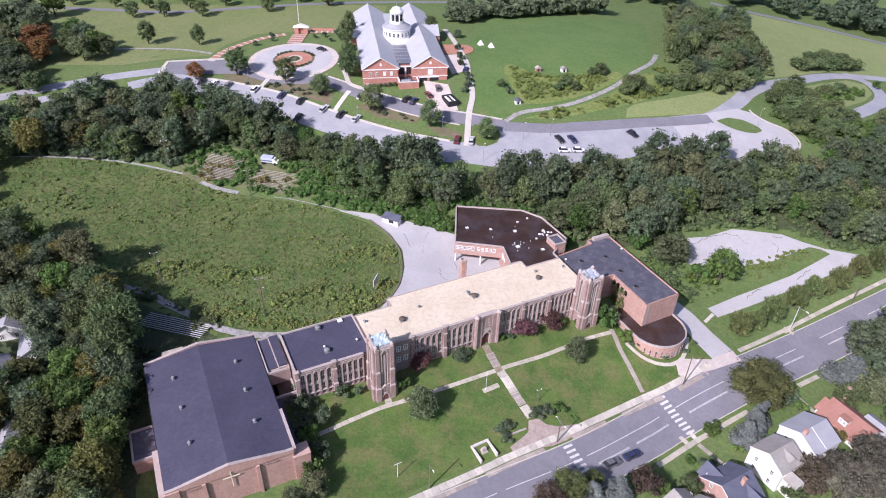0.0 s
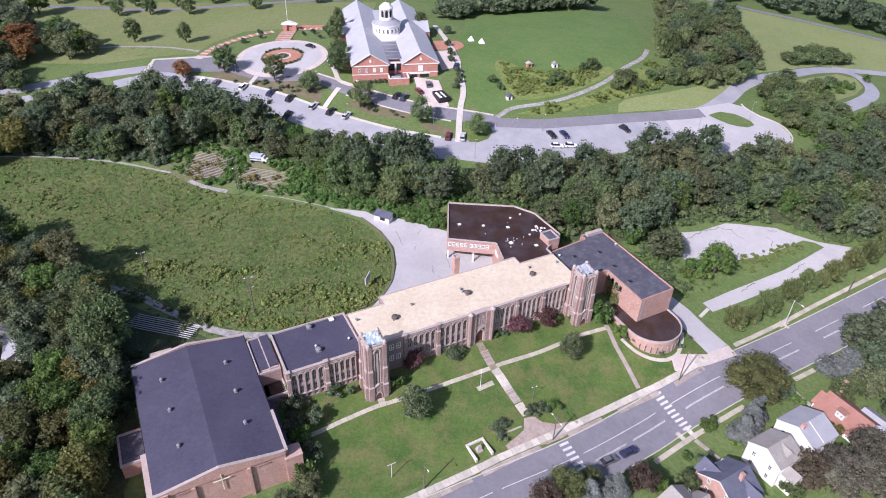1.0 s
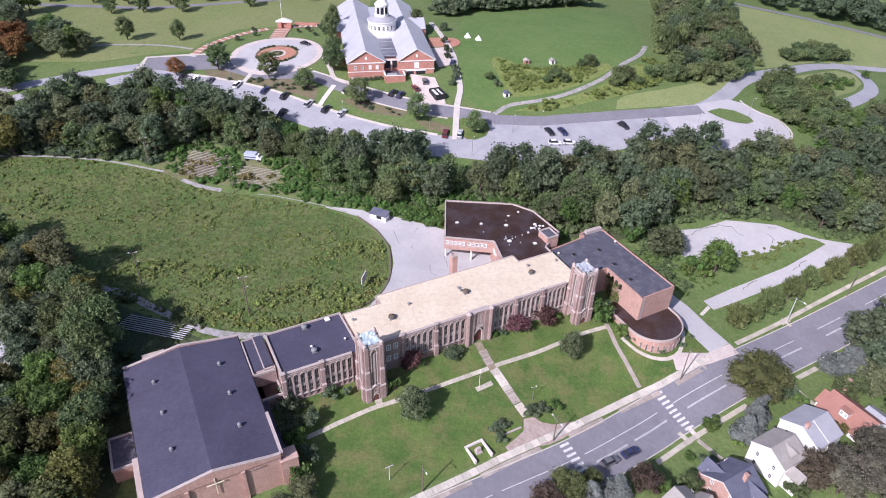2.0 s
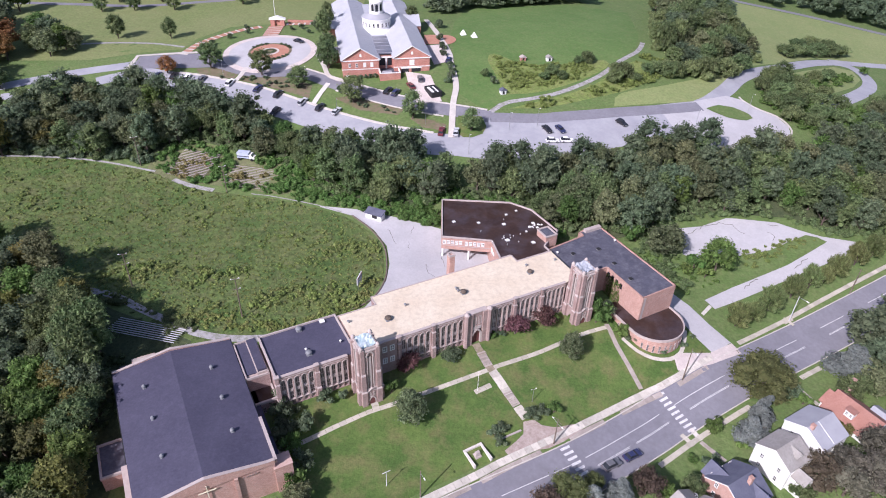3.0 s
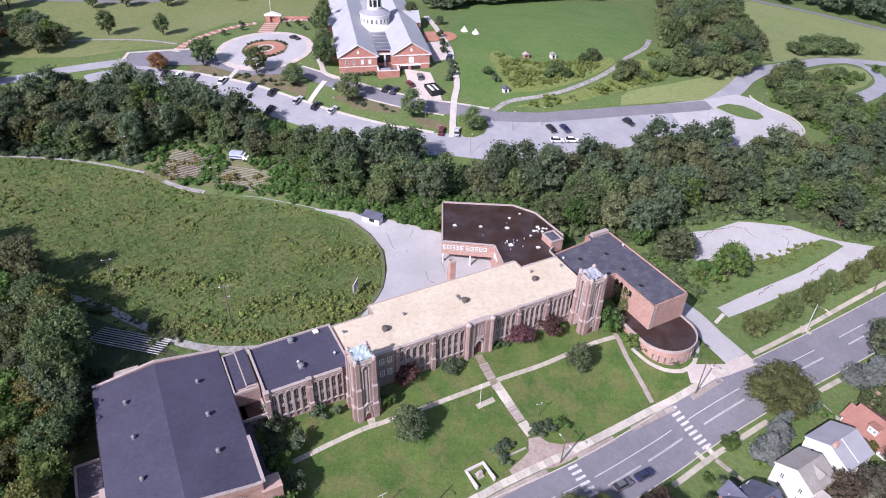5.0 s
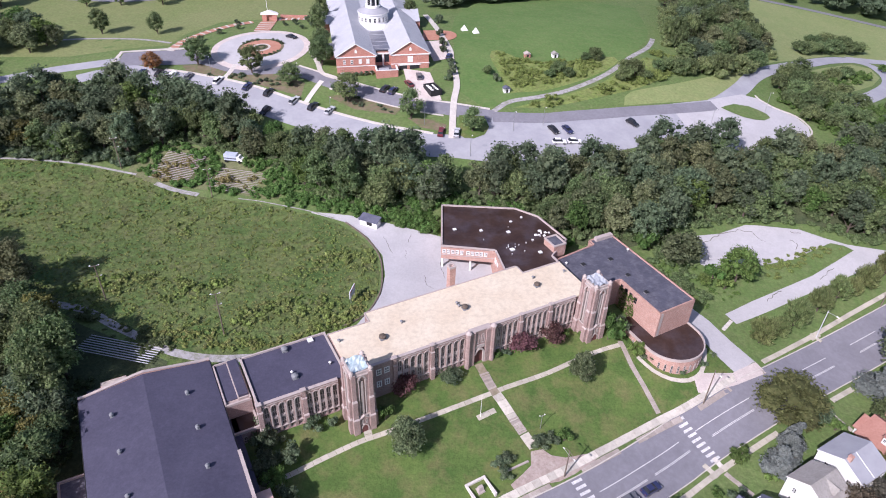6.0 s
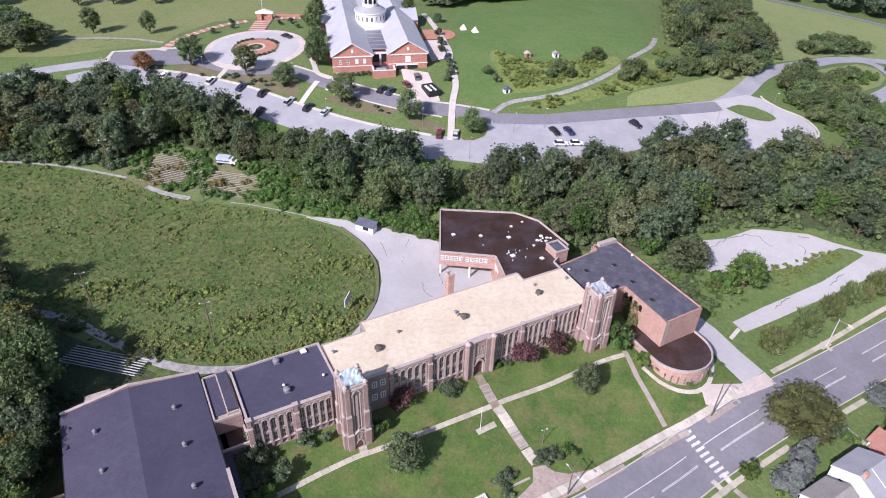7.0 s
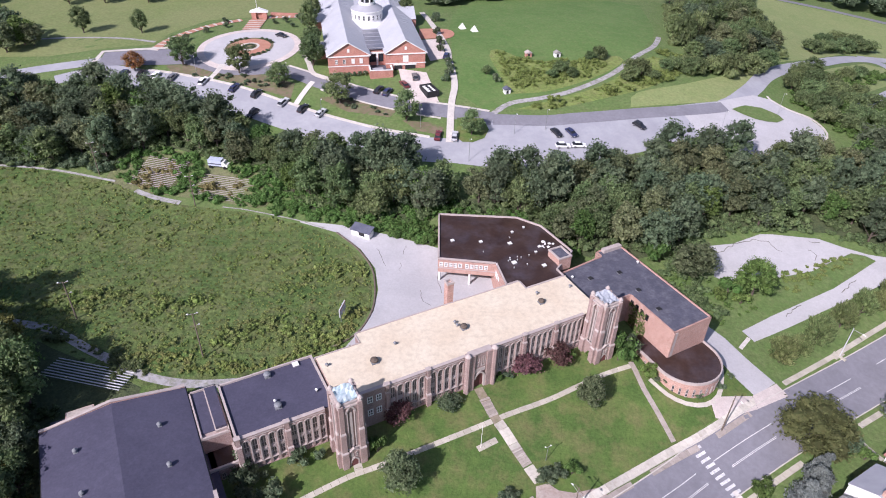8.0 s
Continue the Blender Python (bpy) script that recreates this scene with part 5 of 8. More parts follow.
for k in (0.02, 0.55):
    q = Vector((8.5, 32.3)) + d * k
    part("column", Shape().turned([(0.34, -4), (0.30, -1.2), (0.26, 2.0)], q.x + 0.35, q.y + 0.35, 12), M["white"], annex)
for k in (0, 2):
    q = Vector((17.6, 49.9)) + (Vector((8.5, 32.3)) - Vector((17.6, 49.9))) * (0.2 + 0.2 * k)
    part("column", Shape().turned([(0.36, -4), (0.3, 2.0)], q.x + 0.5, q.y - 0.2, 10), M["white"], annex)
part("mural", Shape().box(0, 1.6, -0.05, 0, 2.6, 4.2).box(2.0, 3.0, -0.05, 0, 3.0, 4.0), M["white"], annex, "worn white lettering", at=pose(19.85, 24.2, 0, 0, 0, -105))

stair_house = thing("stair_house", SCHOOL @ pose(34.9, 19.8, 0), "small brick stair house on the roofs", "roof structure")
part("body", Shape().box(-1.8, 1.8, -2.2, 2.2, 4.0, 7.4), M["brick"], stair_house)
part("roof", Shape().box(-1.5, 1.5, -1.9, 1.9, 7.4, 7.45), M["grey_roof"], stair_house)
for x0, x1, y0, y1 in ((-1.9, 1.9, -2.3, -1.9), (-1.9, 1.9, 1.9, 2.3), (-1.9, -1.5, -1.9, 1.9), (1.5, 1.9, -1.9, 1.9)):
    part("coping", Shape().box(x0, x1, y0, y1, 7.4, 7.75), M["stone"], stair_house)

chim = thing("chimney", SCHOOL @ pose(3.3, 17.2, 0), "square brick chimney with a pale rim", "chimney")
part("shaft", Shape().box(-0.75, 0.75, -0.75, 0.75, -2, 11.2), M["brick"], chim)
for x0, x1, y0, y1 in ((-0.85, 0.85, -0.85, -0.5), (-0.85, 0.85, 0.5, 0.85), (-0.85, -0.5, -0.5, 0.5), (0.5, 0.85, -0.5, 0.5)):
    part("rim", Shape().box(x0, x1, y0, y1, 11.2, 11.7), M["stone"], chim)

# things on the roofs
def vent(u, v, z, r, label, kind="mushroom", mat="vent_metal"):
    t = thing("roof_vent", SCHOOL @ pose(u, v, z), label, "roof vent", "roof vents")
    if kind == "mushroom":
        part("curb", Shape().box(-r, r, -r, r, -0.3, 0.25), M["vent_metal"], t)
        part("hood", Shape().turned([(r * 0.8, 0.25), (r * 0.8, 0.5), (r * 1.2, 0.6), (r * 1.15, 0.85), (r * 0.6, 1.1), (0.05, 1.15)], 0, 0, 14), M[mat], t, smooth=False)
    elif kind == "box":
        part("curb", Shape().box(-r, r, -r, r, -0.1, 0.3), M["metal"], t)
        part("lid", Shape().box(-r * 1.1, r * 1.1, -r * 1.1, r * 1.1, 0.3, 0.42), M[mat], t)
    else:
        part("pipe", Shape().tube((0, 0, -0.2), (0, 0, 0.6), r * 0.5, n=10), M["metal"], t)
        part("cap", Shape().turned([(r, 0.6), (r, 0.68), (0.05, 0.95)], 0, 0, 10), M[mat], t)
    return t


for u, v, z in ((-71.9, 11.1, 4.5), (-71.5, 1.7, 4.5), (-71.3, -8.4, 4.5), (-58.3, 10.7, 4.5), (-58.1, 1.3, 4.5), (-58.2, -8.1, 4.5)):
    vent(u, v, z, 0.36, "grey metal turbine vent on the dark roof")
for u, v, r in ((-18.5, 7.0, 0.8), (2.0, 7.9, 0.75), (21.3, 7.7, 0.7)):
    vent(u, v, 6.2, r * 0.85, "weathered dark roof ventilator on the pale roof", "mushroom", "bark")
for u, v in ((1.0, 10.0), (1.0, 9.0), (-12.9, 9.7), (-27.2, 10.0), (22.0, 10.5), (30.2, 9.3)):
    vent(u, v, 6.2, 0.35, "small grey roof pipe on the pale roof", "pipe")
for u, v in ((-38.1, 13.1), (-38.4, 4.8)):
    vent(u, v, 5.55, 0.6, "round metal ventilator on the dark roof")
vent(-32.4, 13.6, 5.55, 0.55, "pale hatch at the roof edge", "box", "white")
vent(-38.6, 6.1, 5.55, 0.3, "white pipe cap on the dark roof", "pipe", "white")
vent(-30.9, 5.3, 5.55, 0.3, "white pipe cap on the dark roof", "pipe", "white")
for u, v, r in ((14.3, 36.0, 0.55), (20.4, 32.5, 0.5), (29.8, 32.8, 0.4), (26.6, 28.8, 0.6), (23.3, 21.6, 0.7), (29.2, 17.6, 0.6), (33.6, 33.4, 0.35), (30.4, 23.0, 0.35)):
    vent(u + 0.8, v + 1.4, 5.7, r * 0.72, "white roof hatch on the wet roof", "box", "white")
for k in range(12):
    u, v = 25 + rng.normal() * 3.2, 24 + rng.normal() * 3.5
    if inside(u, v, AN) and v > 17.5:
        vent(u, v, 5.7, rng.uniform(0.06, 0.14), "scrap of pale debris on the wet roof", "box", "white")
heap = thing("debris_heap", SCHOOL @ pose(35.2, 26.0, 5.7), "heap of pale debris on the wet roof", "debris")
for k in range(12):
    x, y, r = rng.normal() * 0.8, rng.normal() * 0.8, rng.uniform(0.15, 0.38)
    part("scrap", Shape().prism([(x - r, y - r * 0.6), (x + r, y - r), (x + r * 0.7, y + r), (x - r, y + r * 0.7)], 0, rng.uniform(0.1, 0.4)), M["white"], heap)
for u, v in ((38.1, 11.5), (45.8, 10.3), (45.5, 3.2), (45.1, -4.0)):
    vent(u, v, 4.35, 0.45, "dark roof hatch on the grey roof", "box", "black")
for u, v in ((52.3, 11.4), (34.3, 13.5), (34.6, 6.0)):
    vent(u, v, 4.35, 0.35, "white pipe cap on the grey roof", "pipe", "white")

# ---- the hall on the hill ----
HALL = pose(-38, 248.5, 14.6, 0, 0, 11.5)      # x along the front, y to the back
hall = thing("civic_hall", HALL, "red brick hall with pale metal roofs and a white cupola", "building")
HW_DARK = window_meshes(0.9, 1.5, frame_mat=M["white"], t=0.12)
HW_WHITE = window_meshes(1.1, 1.7, frame_mat=M["white"], t=0.42)


def gable_wing(x0, x1, y0, y1, eave, ridge, front=True):
    mid = (x0 + x1) / 2
    w = part("wall", Shape().upright([(x0, -4), (x1, -4), (x1, eave), (mid, ridge - 0.35), (x0, eave)], y0, y1), M["hall_brick"], hall)
    r = part("roof", Shape().upright([(x0 - 0.7, eave - 0.25), (mid, ridge - 0.25), (x1 + 0.7, eave - 0.25), (x1 + 0.7, eave), (mid, ridge), (x0 - 0.7, eave)], y0 - 0.5, y1 + 0.5), M["metal_roof"], hall, "pale standing-seam metal roof")
    k = y0
    seams = Shape()
    while k < y1:
        seams.upright([(x0 - 0.7, eave), (mid, ridge), (x1 + 0.7, eave), (x1 + 0.7, eave + 0.07), (mid, ridge + 0.07), (x0 - 0.7, eave + 0.07)], k, k + 0.07)
        k += 1.2
    part("seams", seams, M["metal_roof"], r)
    if front:
        part("cornice", Shape().box(x0 - 0.3, x1 + 0.3, y0 - 0.25, y0, eave - 0.55, eave - 0.2).box(x0 - 0.3, x1 + 0.3, y0 - 0.12, y0, 3.4, 3.65), M["white"], hall, "white trim band")
        part("gable_vent", Shape().upright([(mid - 0.4, eave + 1.0), (mid + 0.4, eave + 1.0), (mid + 0.4, eave + 1.9), (mid, eave + 2.3), (mid - 0.4, eave + 1.9)], y0 - 0.1, y0), M["white"], hall)
        part("gable_trim", Shape().upright([(x0 - 0.7, eave - 0.3), (mid, ridge - 0.3), (x1 + 0.7, eave - 0.3), (x1 + 0.7, eave + 0.02), (mid, ridge + 0.02), (x0 - 0.7, eave + 0.02)], y0 - 0.56, y0 - 0.4), M["white"], hall)
    return w


gable_wing(0, 13.5, 0, 72, 7.2, 11.7)
gable_wing(19.5, 33, 0.5, 72, 7.2, 11.7)
# cross arms
for x0, x1 in ((-2.8, 6.5), (26.5, 35.8)):
    part("arm_wall", Shape().box(x0, x1, 38, 50, -4, 7.0), M["hall_brick"], hall)
    part("arm_roof", Shape().add([(x0 - 0.5, 37.5, 7), (x1, 37.5, 7), (x1, 50.5, 7), (x0 - 0.5, 50.5, 7), (x0 - 0.5, 44, 10.2), (x1, 44, 10.2)], [(0, 1, 5, 4), (2, 3, 4, 5), (0, 4, 3), (1, 2, 5), (0, 3, 2, 1)]), M["metal_roof"], hall)
part("middle_wall", Shape().box(13.5, 19.5, 4, 70, -4, 6.5), M["hall_brick"], hall)
part("skylight", Shape().upright([(13.5, 7.1), (19.5, 7.1), (19.5, 7.6), (13.5, 7.6)], 5, 25), M["skylight_glass"], hall, "grey-blue glazed roof between the wings")
for k in range(6):
    part("skylight_bar", Shape().box(13.4, 19.6, 5 + 4 * k, 5.12 + 4 * k, 7.6, 7.68), M["metal_roof"], hall)
part("middle_roof", Shape().box(13.5, 19.5, 25, 70, 7.0, 7.6), M["metal_roof"], hall)
part("snow_rail", Shape().box(9.2, 9.35, 6, 14, 9.4, 9.6).box(10.6, 10.75, 3, 12, 8.7, 8.9), M["dark_roof"], hall)
DRUM_Y = 33.5
drum = part("drum", Shape().turned([(7.6, 7), (6.6, 8.4), (5.7, 9.2), (5.7, 12.4), (6.05, 12.6), (6.05, 13.0)], 16.5, DRUM_Y, 36), M["white"], hall, "round white drum")
part("drum_roof", Shape().turned([(5.95, 13.0), (3.6, 14.4), (3.0, 14.5)], 16.5, DRUM_Y, 36), M["white_roof"], drum)
for k in range(20):
    a = 2 * math.pi * k / 20
    put_window(drum, window_meshes(0.8, 1.7, frame_mat=M["white"], t=0.06), pose(16.5, DRUM_Y, 9.9) @ pose(0, 0, 0, 0, 0, math.degrees(a)) @ pose(0, -5.73, 0))
cup = part("cupola", Shape().turned([(3.0, 14.4), (3.0, 15.3), (2.3, 15.35), (2.3, 18.6), (2.9, 18.7), (2.9, 19.3), (2.6, 19.5), (1.6, 20.7), (0.1, 21.2)], 16.5, DRUM_Y, 16), M["white"], hall, "white cupola with a domed cap")
for k in range(8):
    a = 2 * math.pi * k / 8
    part("opening", Shape().upright(arch(1.1, 15.5, 18.2), -0.05, 0.05), M["glass"], cup, at=pose(16.5, DRUM_Y, 0) @ pose(0, 0, 0, 0, 0, math.degrees(a)) @ pose(0, -2.32, 0))
    part("column", Shape().tube((16.5 + 2.62 * math.cos(a + 0.39), DRUM_Y + 2.62 * math.sin(a + 0.39), 15.3), (16.5 + 2.62 * math.cos(a + 0.39), DRUM_Y + 2.62 * math.sin(a + 0.39), 18.7), 0.19), M["white"], cup)
part("finial", Shape().tube((16.5, DRUM_Y, 21.1), (16.5, DRUM_Y, 23.0), 0.12, 0.03), M["metal"], cup)
for k, (x, wm) in enumerate(((2.6, HW_DARK), (5.2, HW_DARK), (8.2, HW_WHITE), (10.9, HW_WHITE))):
    put_window(hall, wm, pose(x, -0.04, 4.3))
put_window(hall, window_meshes(1.9, 2.2, frame_mat=M["white"], t=0.75), pose(26.2, 0.46, 4.0))
for x in (1.6, 12.3):
    part("door", Shape().box(x - 0.6, x + 0.6, -0.06, 0.02, -0.3, 1.4), M["white"], hall)
part("garage_opening", Shape().box(22.2, 25.0, 0.44, 0.6, -0.6, 2.9).box(26.0, 29.6, 0.44, 0.6, -0.6, 2.9), M["black"], hall, "dark open garage doorway")
part("garage_head", Shape().box(21.9, 29.9, 0.3, 0.5, 2.9, 3.3), M["white"], hall)
part("entrance", Shape().box(14.2, 16.4, 3.9, 4.05, 3.2, 6.0).box(17.3, 18.9, 3.9, 4.05, 3.2, 6.0), M["glass"], hall)
part("entrance_trim", Shape().box(13.5, 19.5, 3.7, 4.0, 6.1, 6.6).box(16.5, 17.1, 3.75, 4.0, 0, 6.1), M["white"], hall)
court = Shape().box(13.4, 21.2, -4.2, -3.8, -2, 3.0).box(13.4, 13.8, -3.8, 0.5, -2, 3.0).box(20.8, 21.2, -3.8, 0.5, -2, 3.0)
part("court_wall", court, M["hall_brick"], hall, "low brick court wall")
part("court_coping", Shape().box(13.3, 21.3, -4.3, -3.7, 3.0, 3.15).box(13.3, 13.9, -3.7, 0.5, 3.0, 3.15).box(20.7, 21.3, -3.7, 0.5, 3.0, 3.15), M["white"], hall)
part("court_floor", Shape().box(13.8, 20.8, -3.8, 4.0, -2, 1.9), M["grey_roof"], hall)
part("court_unit", Shape().box(14.6, 18.2, -2.2, -0.2, 1.9, 2.6), M["white_roof"], hall)
part("side_wall", Shape().box(33, 40, 12, 12.5, -3, 2.6), M["hall_brick"], hall)
part("side_porch", Shape().box(-3.2, 0, 12, 22, -3, 4.4), M["hall_brick"], hall)
part("side_porch_roof", Shape().box(-3.5, 0, 11.7, 22.3, 4.4, 4.7), M["white"], hall)
for y in (13.5, 16, 18.5, 21):
    put_window(hall, HW_DARK, pose(-3.24, y, 1.2, 0, 0, -90))
for k in range(9):
    put_window(hall, HW_DARK, pose(-0.04, 24 + 1.5 * k if k < 9 else 0, 3.9, 0, 0, -90))
    put_window(hall, HW_DARK, pose(33.04, 3 + 3.8 * k, 3.9, 0, 0, 90))

pool = thing("cooling_unit", pose(-3.9, 239.4, float(ground(-3.9, 239.4)), 0, 0, -65), "dark fenced yard with four round cooling fans", "machinery")
part("fence", Shape().box(-4, 4, -2.6, -2.4, -0.3, 2.0).box(-4, 4, 2.4, 2.6, -0.3, 2.0).box(-4, -3.8, -2.4, 2.4, -0.3, 2.0).box(3.8, 4, -2.4, 2.4, -0.3, 2.0), M["black"], pool)
part("casing", Shape().box(-3.4, 3.4, -1.6, 1.6, -0.3, 1.6), M["white"], pool)
pool.scale = (0.85, 0.8, 0.9)
for k in range(4):
    part("fan", Shape().turned([(0.66, 1.6), (0.66, 1.75), (0.5, 1.75)], -2.4 + 1.6 * k, 0, 16), M["black"], pool)

gate = thing("memorial_gate", on_ground(-73.5, 301, 3), "brick gate with a pale stone gable above steps", "gate")
part("pier", Shape().box(-3.0, -1.2, -0.8, 0.8, -1, 2.7), M["hall_brick"], gate)
part("pier", Shape().box(1.2, 3.0, -0.8, 0.8, -1, 2.7), M["hall_brick"], gate)
part("back_wall", Shape().box(-1.2, 1.2, 0.1, 0.5, -1, 2.7), M["hall_brick"], gate)
part("gable", Shape().upright([(-3.6, 2.7), (3.6, 2.7), (3.6, 3.1), (0, 4.3), (-3.6, 3.1)], -1.0, 1.0), M["white"], gate)
fp = thing("flagpole", on_ground(-75, 304), "tall pale flagpole behind the gate", "flagpole")
part("pole", Shape().tube((0, 0, -0.5), (0, 0, 19), 0.14, 0.06), M["white"], fp)
part("ball", Shape().turned([(0.02, 19), (0.16, 19.15), (0.02, 19.3)], n=8), M["metal"], fp)
low = thing("retaining_wall", pose(0, 0, 0), "long low brick wall along the garden", "wall", "", "structure")
part("run", Shape().box(-70, -58, 305.2, 305.7, float(ground(-60, 303)) - 1, float(ground(-60, 303)) + 0.9), M["hall_brick"], low)

# ---- houses across the street ----
def house(name, x, y, turn, w, d, wall_h, roof_h, walls, roof, label, base=None, wings=(), chimney=None, over=0.45):
    """A gabled house: ridge along y; wings are (x0, x1, y0, y1, eave, ridge, along)."""
    t = thing(name, pose(x, y, float(ground(x, y)) - 0.3, 0, 0, turn), label, "house", "houses by the street")

    def gable(x0, x1, y0, y1, eave, rise, along):
        if along == "y":
            m = (x0 + x1) / 2
            part("wall", Shape().upright([(x0, -1.5), (x1, -1.5), (x1, eave), (m, eave + rise), (x0, eave)], y0, y1), M[walls], t)
            k = rise / ((x1 - x0) / 2)
            e = eave - over * k
            part("roof", Shape().upright([(x0 - over, e), (m, eave + rise), (x1 + over, e), (x1 + over, e + 0.22), (m, eave + rise + 0.22), (x0 - over, e + 0.22)], y0 - over, y1 + over), M[roof], t)
            part("fascia", Shape().upright([(x0 - over, e - 0.1), (m, eave + rise - 0.1), (x1 + over, e - 0.1), (x1 + over, e + 0.12), (m, eave + rise + 0.12), (x0 - over, e + 0.12)], y0 - over - 0.05, y0 - over + 0.05), M["white"], t)
        else:
            m = (y0 + y1) / 2
            k = rise / ((y1 - y0) / 2)
            e = eave - over * k
            rot = pose(0, 0, 0, 0, 0, 90)
            part("wall", Shape().upright([(y0, -1.5), (y1, -1.5), (y1, eave), (m, eave + rise), (y0, eave)], -x1, -x0), M[walls], t, at=rot)
            part("roof", Shape().upright([(y0 - over, e), (m, eave + rise), (y1 + over, e), (y1 + over, e + 0.22), (m, eave + rise + 0.22), (y0 - over, e + 0.22)], -x1 - over, -x0 + over), M[roof], t, at=rot)

    gable(-w / 2, w / 2, -d / 2, d / 2, wall_h, roof_h, "y")
    for q in wings:
        gable(*q)
    wm = window_meshes(0.85, 1.4, frame_mat=M["white"], t=0.1)
    for z in ([0.9] if wall_h < 4 else [0.9, 3.7]):
        for xx in (-w / 4, w / 4):
            put_window(t, wm, pose(xx, -d / 2 - 0.04, z))
            put_window(t, wm, pose(xx, d / 2 + 0.04, z, 0, 0, 180))
        for yy in (-d / 3, 0, d / 3):
            put_window(t, wm, pose(-w / 2 - 0.04, yy, z, 0, 0, -90))
            put_window(t, wm, pose(w / 2 + 0.04, yy, z, 0, 0, 90))
    part("door", Shape().box(-0.5, 0.5, d / 2, d / 2 + 0.06, 0.1, 2.2), M["door_red"], t)
    if chimney:
        cx, cy, cz = chimney
        part("chimney", Shape().box(cx - 0.4, cx + 0.4, cy - 0.4, cy + 0.4, 1, cz).box(cx - 0.48, cx + 0.48, cy - 0.48, cy + 0.48, cz, cz + 0.15), M["brick"], t)
    return t


white_house = house("white_house", 84.0, 104.0, -59, 9.6, 8.4, 6.4, 2.4, "white", "white_roof", "white clapboard house with a pale metal roof", chimney=(0.5, -3.5, 9.8), over=0.2)
part("porch", Shape().box(4.9, 7.4, 0.9, 4.0, -1.5, 2.6), M["white"], white_house)
part("porch_roof", Shape().prism([(4.8, 0.6), (7.7, 0.6), (7.7, 4.3), (4.8, 4.3)], 2.6, 3.1, [(4.8, 0.8), (5.4, 0.8), (5.4, 4.1), (4.8, 4.1)]), M["shingle_blue"], white_house)
part("seam", Shape().tube((0.0, -0.8, 9.0), (4.8, -0.8, 6.6), 0.09, n=6), M["white"], white_house)
grey_house = house("grey_roof_house", 74.9, 98.3, -59, 8.4, 7.4, 6.2, 2.3, "white", "shingle_grey", "white house with a grey-brown shingle roof", wings=((2.0, 7.4, -2.6, 0.6, 4.4, 1.5, "x"),), over=0.2)
part("dormer", Shape().upright([(-0.9, 5.9), (0.9, 5.9), (0.9, 7.3), (0, 8.2), (-0.9, 7.3)], -3.1, -0.6), M["white"], grey_house, at=pose(0.0, 0.4, 0.0, 0, 0, 90))
part("dormer_roof", Shape().upright([(-1.1, 7.2), (0, 8.3), (1.1, 7.2), (1.1, 7.35), (0, 8.48), (-1.1, 7.35)], -3.3, -0.4), M["shingle_grey"], grey_house, at=pose(0.0, 0.4, 0.0, 0, 0, 90))
red_house = house("red_roof_house", 98.2, 111.6, 30, 9.4, 11.0, 2.2, 3.0, "white", "shingle_red", "low house with a terracotta shingle roof and a white dormer", wings=((-3.4, 1.4, 5.0, 6.8, 2.6, 2.0, "y"),), chimney=(4.3, 5.2, 7.0))
part("dormer", Shape().box(-3.8, -2.2, -0.8, 1.2, 3.4, 5.2), M["white"], red_house)
part("dormer_roof", Shape().box(-4.0, -2.0, -1.0, 1.4, 5.2, 5.35), M["shingle_red"], red_house)
for yy in (-0.3, 0.7):
    put_window(red_house, window_meshes(0.6, 0.9, frame_mat=M["white"], t=0.08), pose(-3.84, yy, 3.9, 0, 0, -90))
part("porch", Shape().box(1.5, 4.8, -8.2, -6.1, -1, 0.3).box(1.5, 1.7, -8.2, -8.0, 0.3, 2.6).box(4.6, 4.8, -8.2, -8.0, 0.3, 2.6), M["white"], red_house)
part("porch_roof", Shape().box(1.2, 5.1, -8.5, -5.9, 2.6, 2.75), M["white"], red_house)
house("blue_roof_house", 63.4, 91.2, -59, 9.4, 8.0, 4.4, 2.9, "brick", "shingle_blue", "red brick house with a dark blue-grey shingle roof", wings=((-6.2, 0.0, -3.4, 0.6, 4.2, 2.0, "x"), (0.0, 6.0, -0.4, 3.4, 4.2, 2.2, "x")), chimney=(1.4, 0.6, 8.4))
house("pale_roof_house", 51.8, 84.2, 30, 7.5, 8.5, 4.2, 2.4, "white", "shingle_grey", "house with a pale grey roof", wings=((1.0, 5.6, -2.5, 2.0, 4.0, 1.8, "x"),))
house("garage_shed", 104.5, 110.5, 30, 4.6, 6.0, 2.4, 1.2, "white", "white_roof", "small pale shed behind the red-roofed house")
for k, (x, y, tn) in enumerate(((-108.6, 120, 20), (-98.5, 113, 25), (-103, 104, 40), (-90, 86, 15))):
    house("cottage", x, y, tn, 6.5, 7.5, 3.4, 1.9, "white", "white_roof", "pale-roofed cottage half hidden by trees")

# ---- huts, tents, small structures ----
hut = thing("field_hut", on_ground(-19.5, 174.3, -24), "small white field hut with a dark roof", "hut")
hut.scale = (0.86, 0.86, 0.86)
part("wall", Shape().box(-3.1, 3.1, -1.3, 1.3, -0.3, 2.2), M["white"], hut)
part("roof", Shape().add([(-3.4, -1.7, 2.1), (3.4, -1.7, 2.1), (3.4, 1.6, 2.9), (-3.4, 1.6, 2.9), (-3.4, -1.7, 2.3), (3.4, -1.7, 2.3), (3.4, 1.6, 3.1), (-3.4, 1.6, 3.1)], [(0, 3, 2, 1), (4, 5, 6, 7), (0, 1, 5, 4), (1, 2, 6, 5), (2, 3, 7, 6), (3, 0, 4, 7)]), M["shingle_blue"], hut)
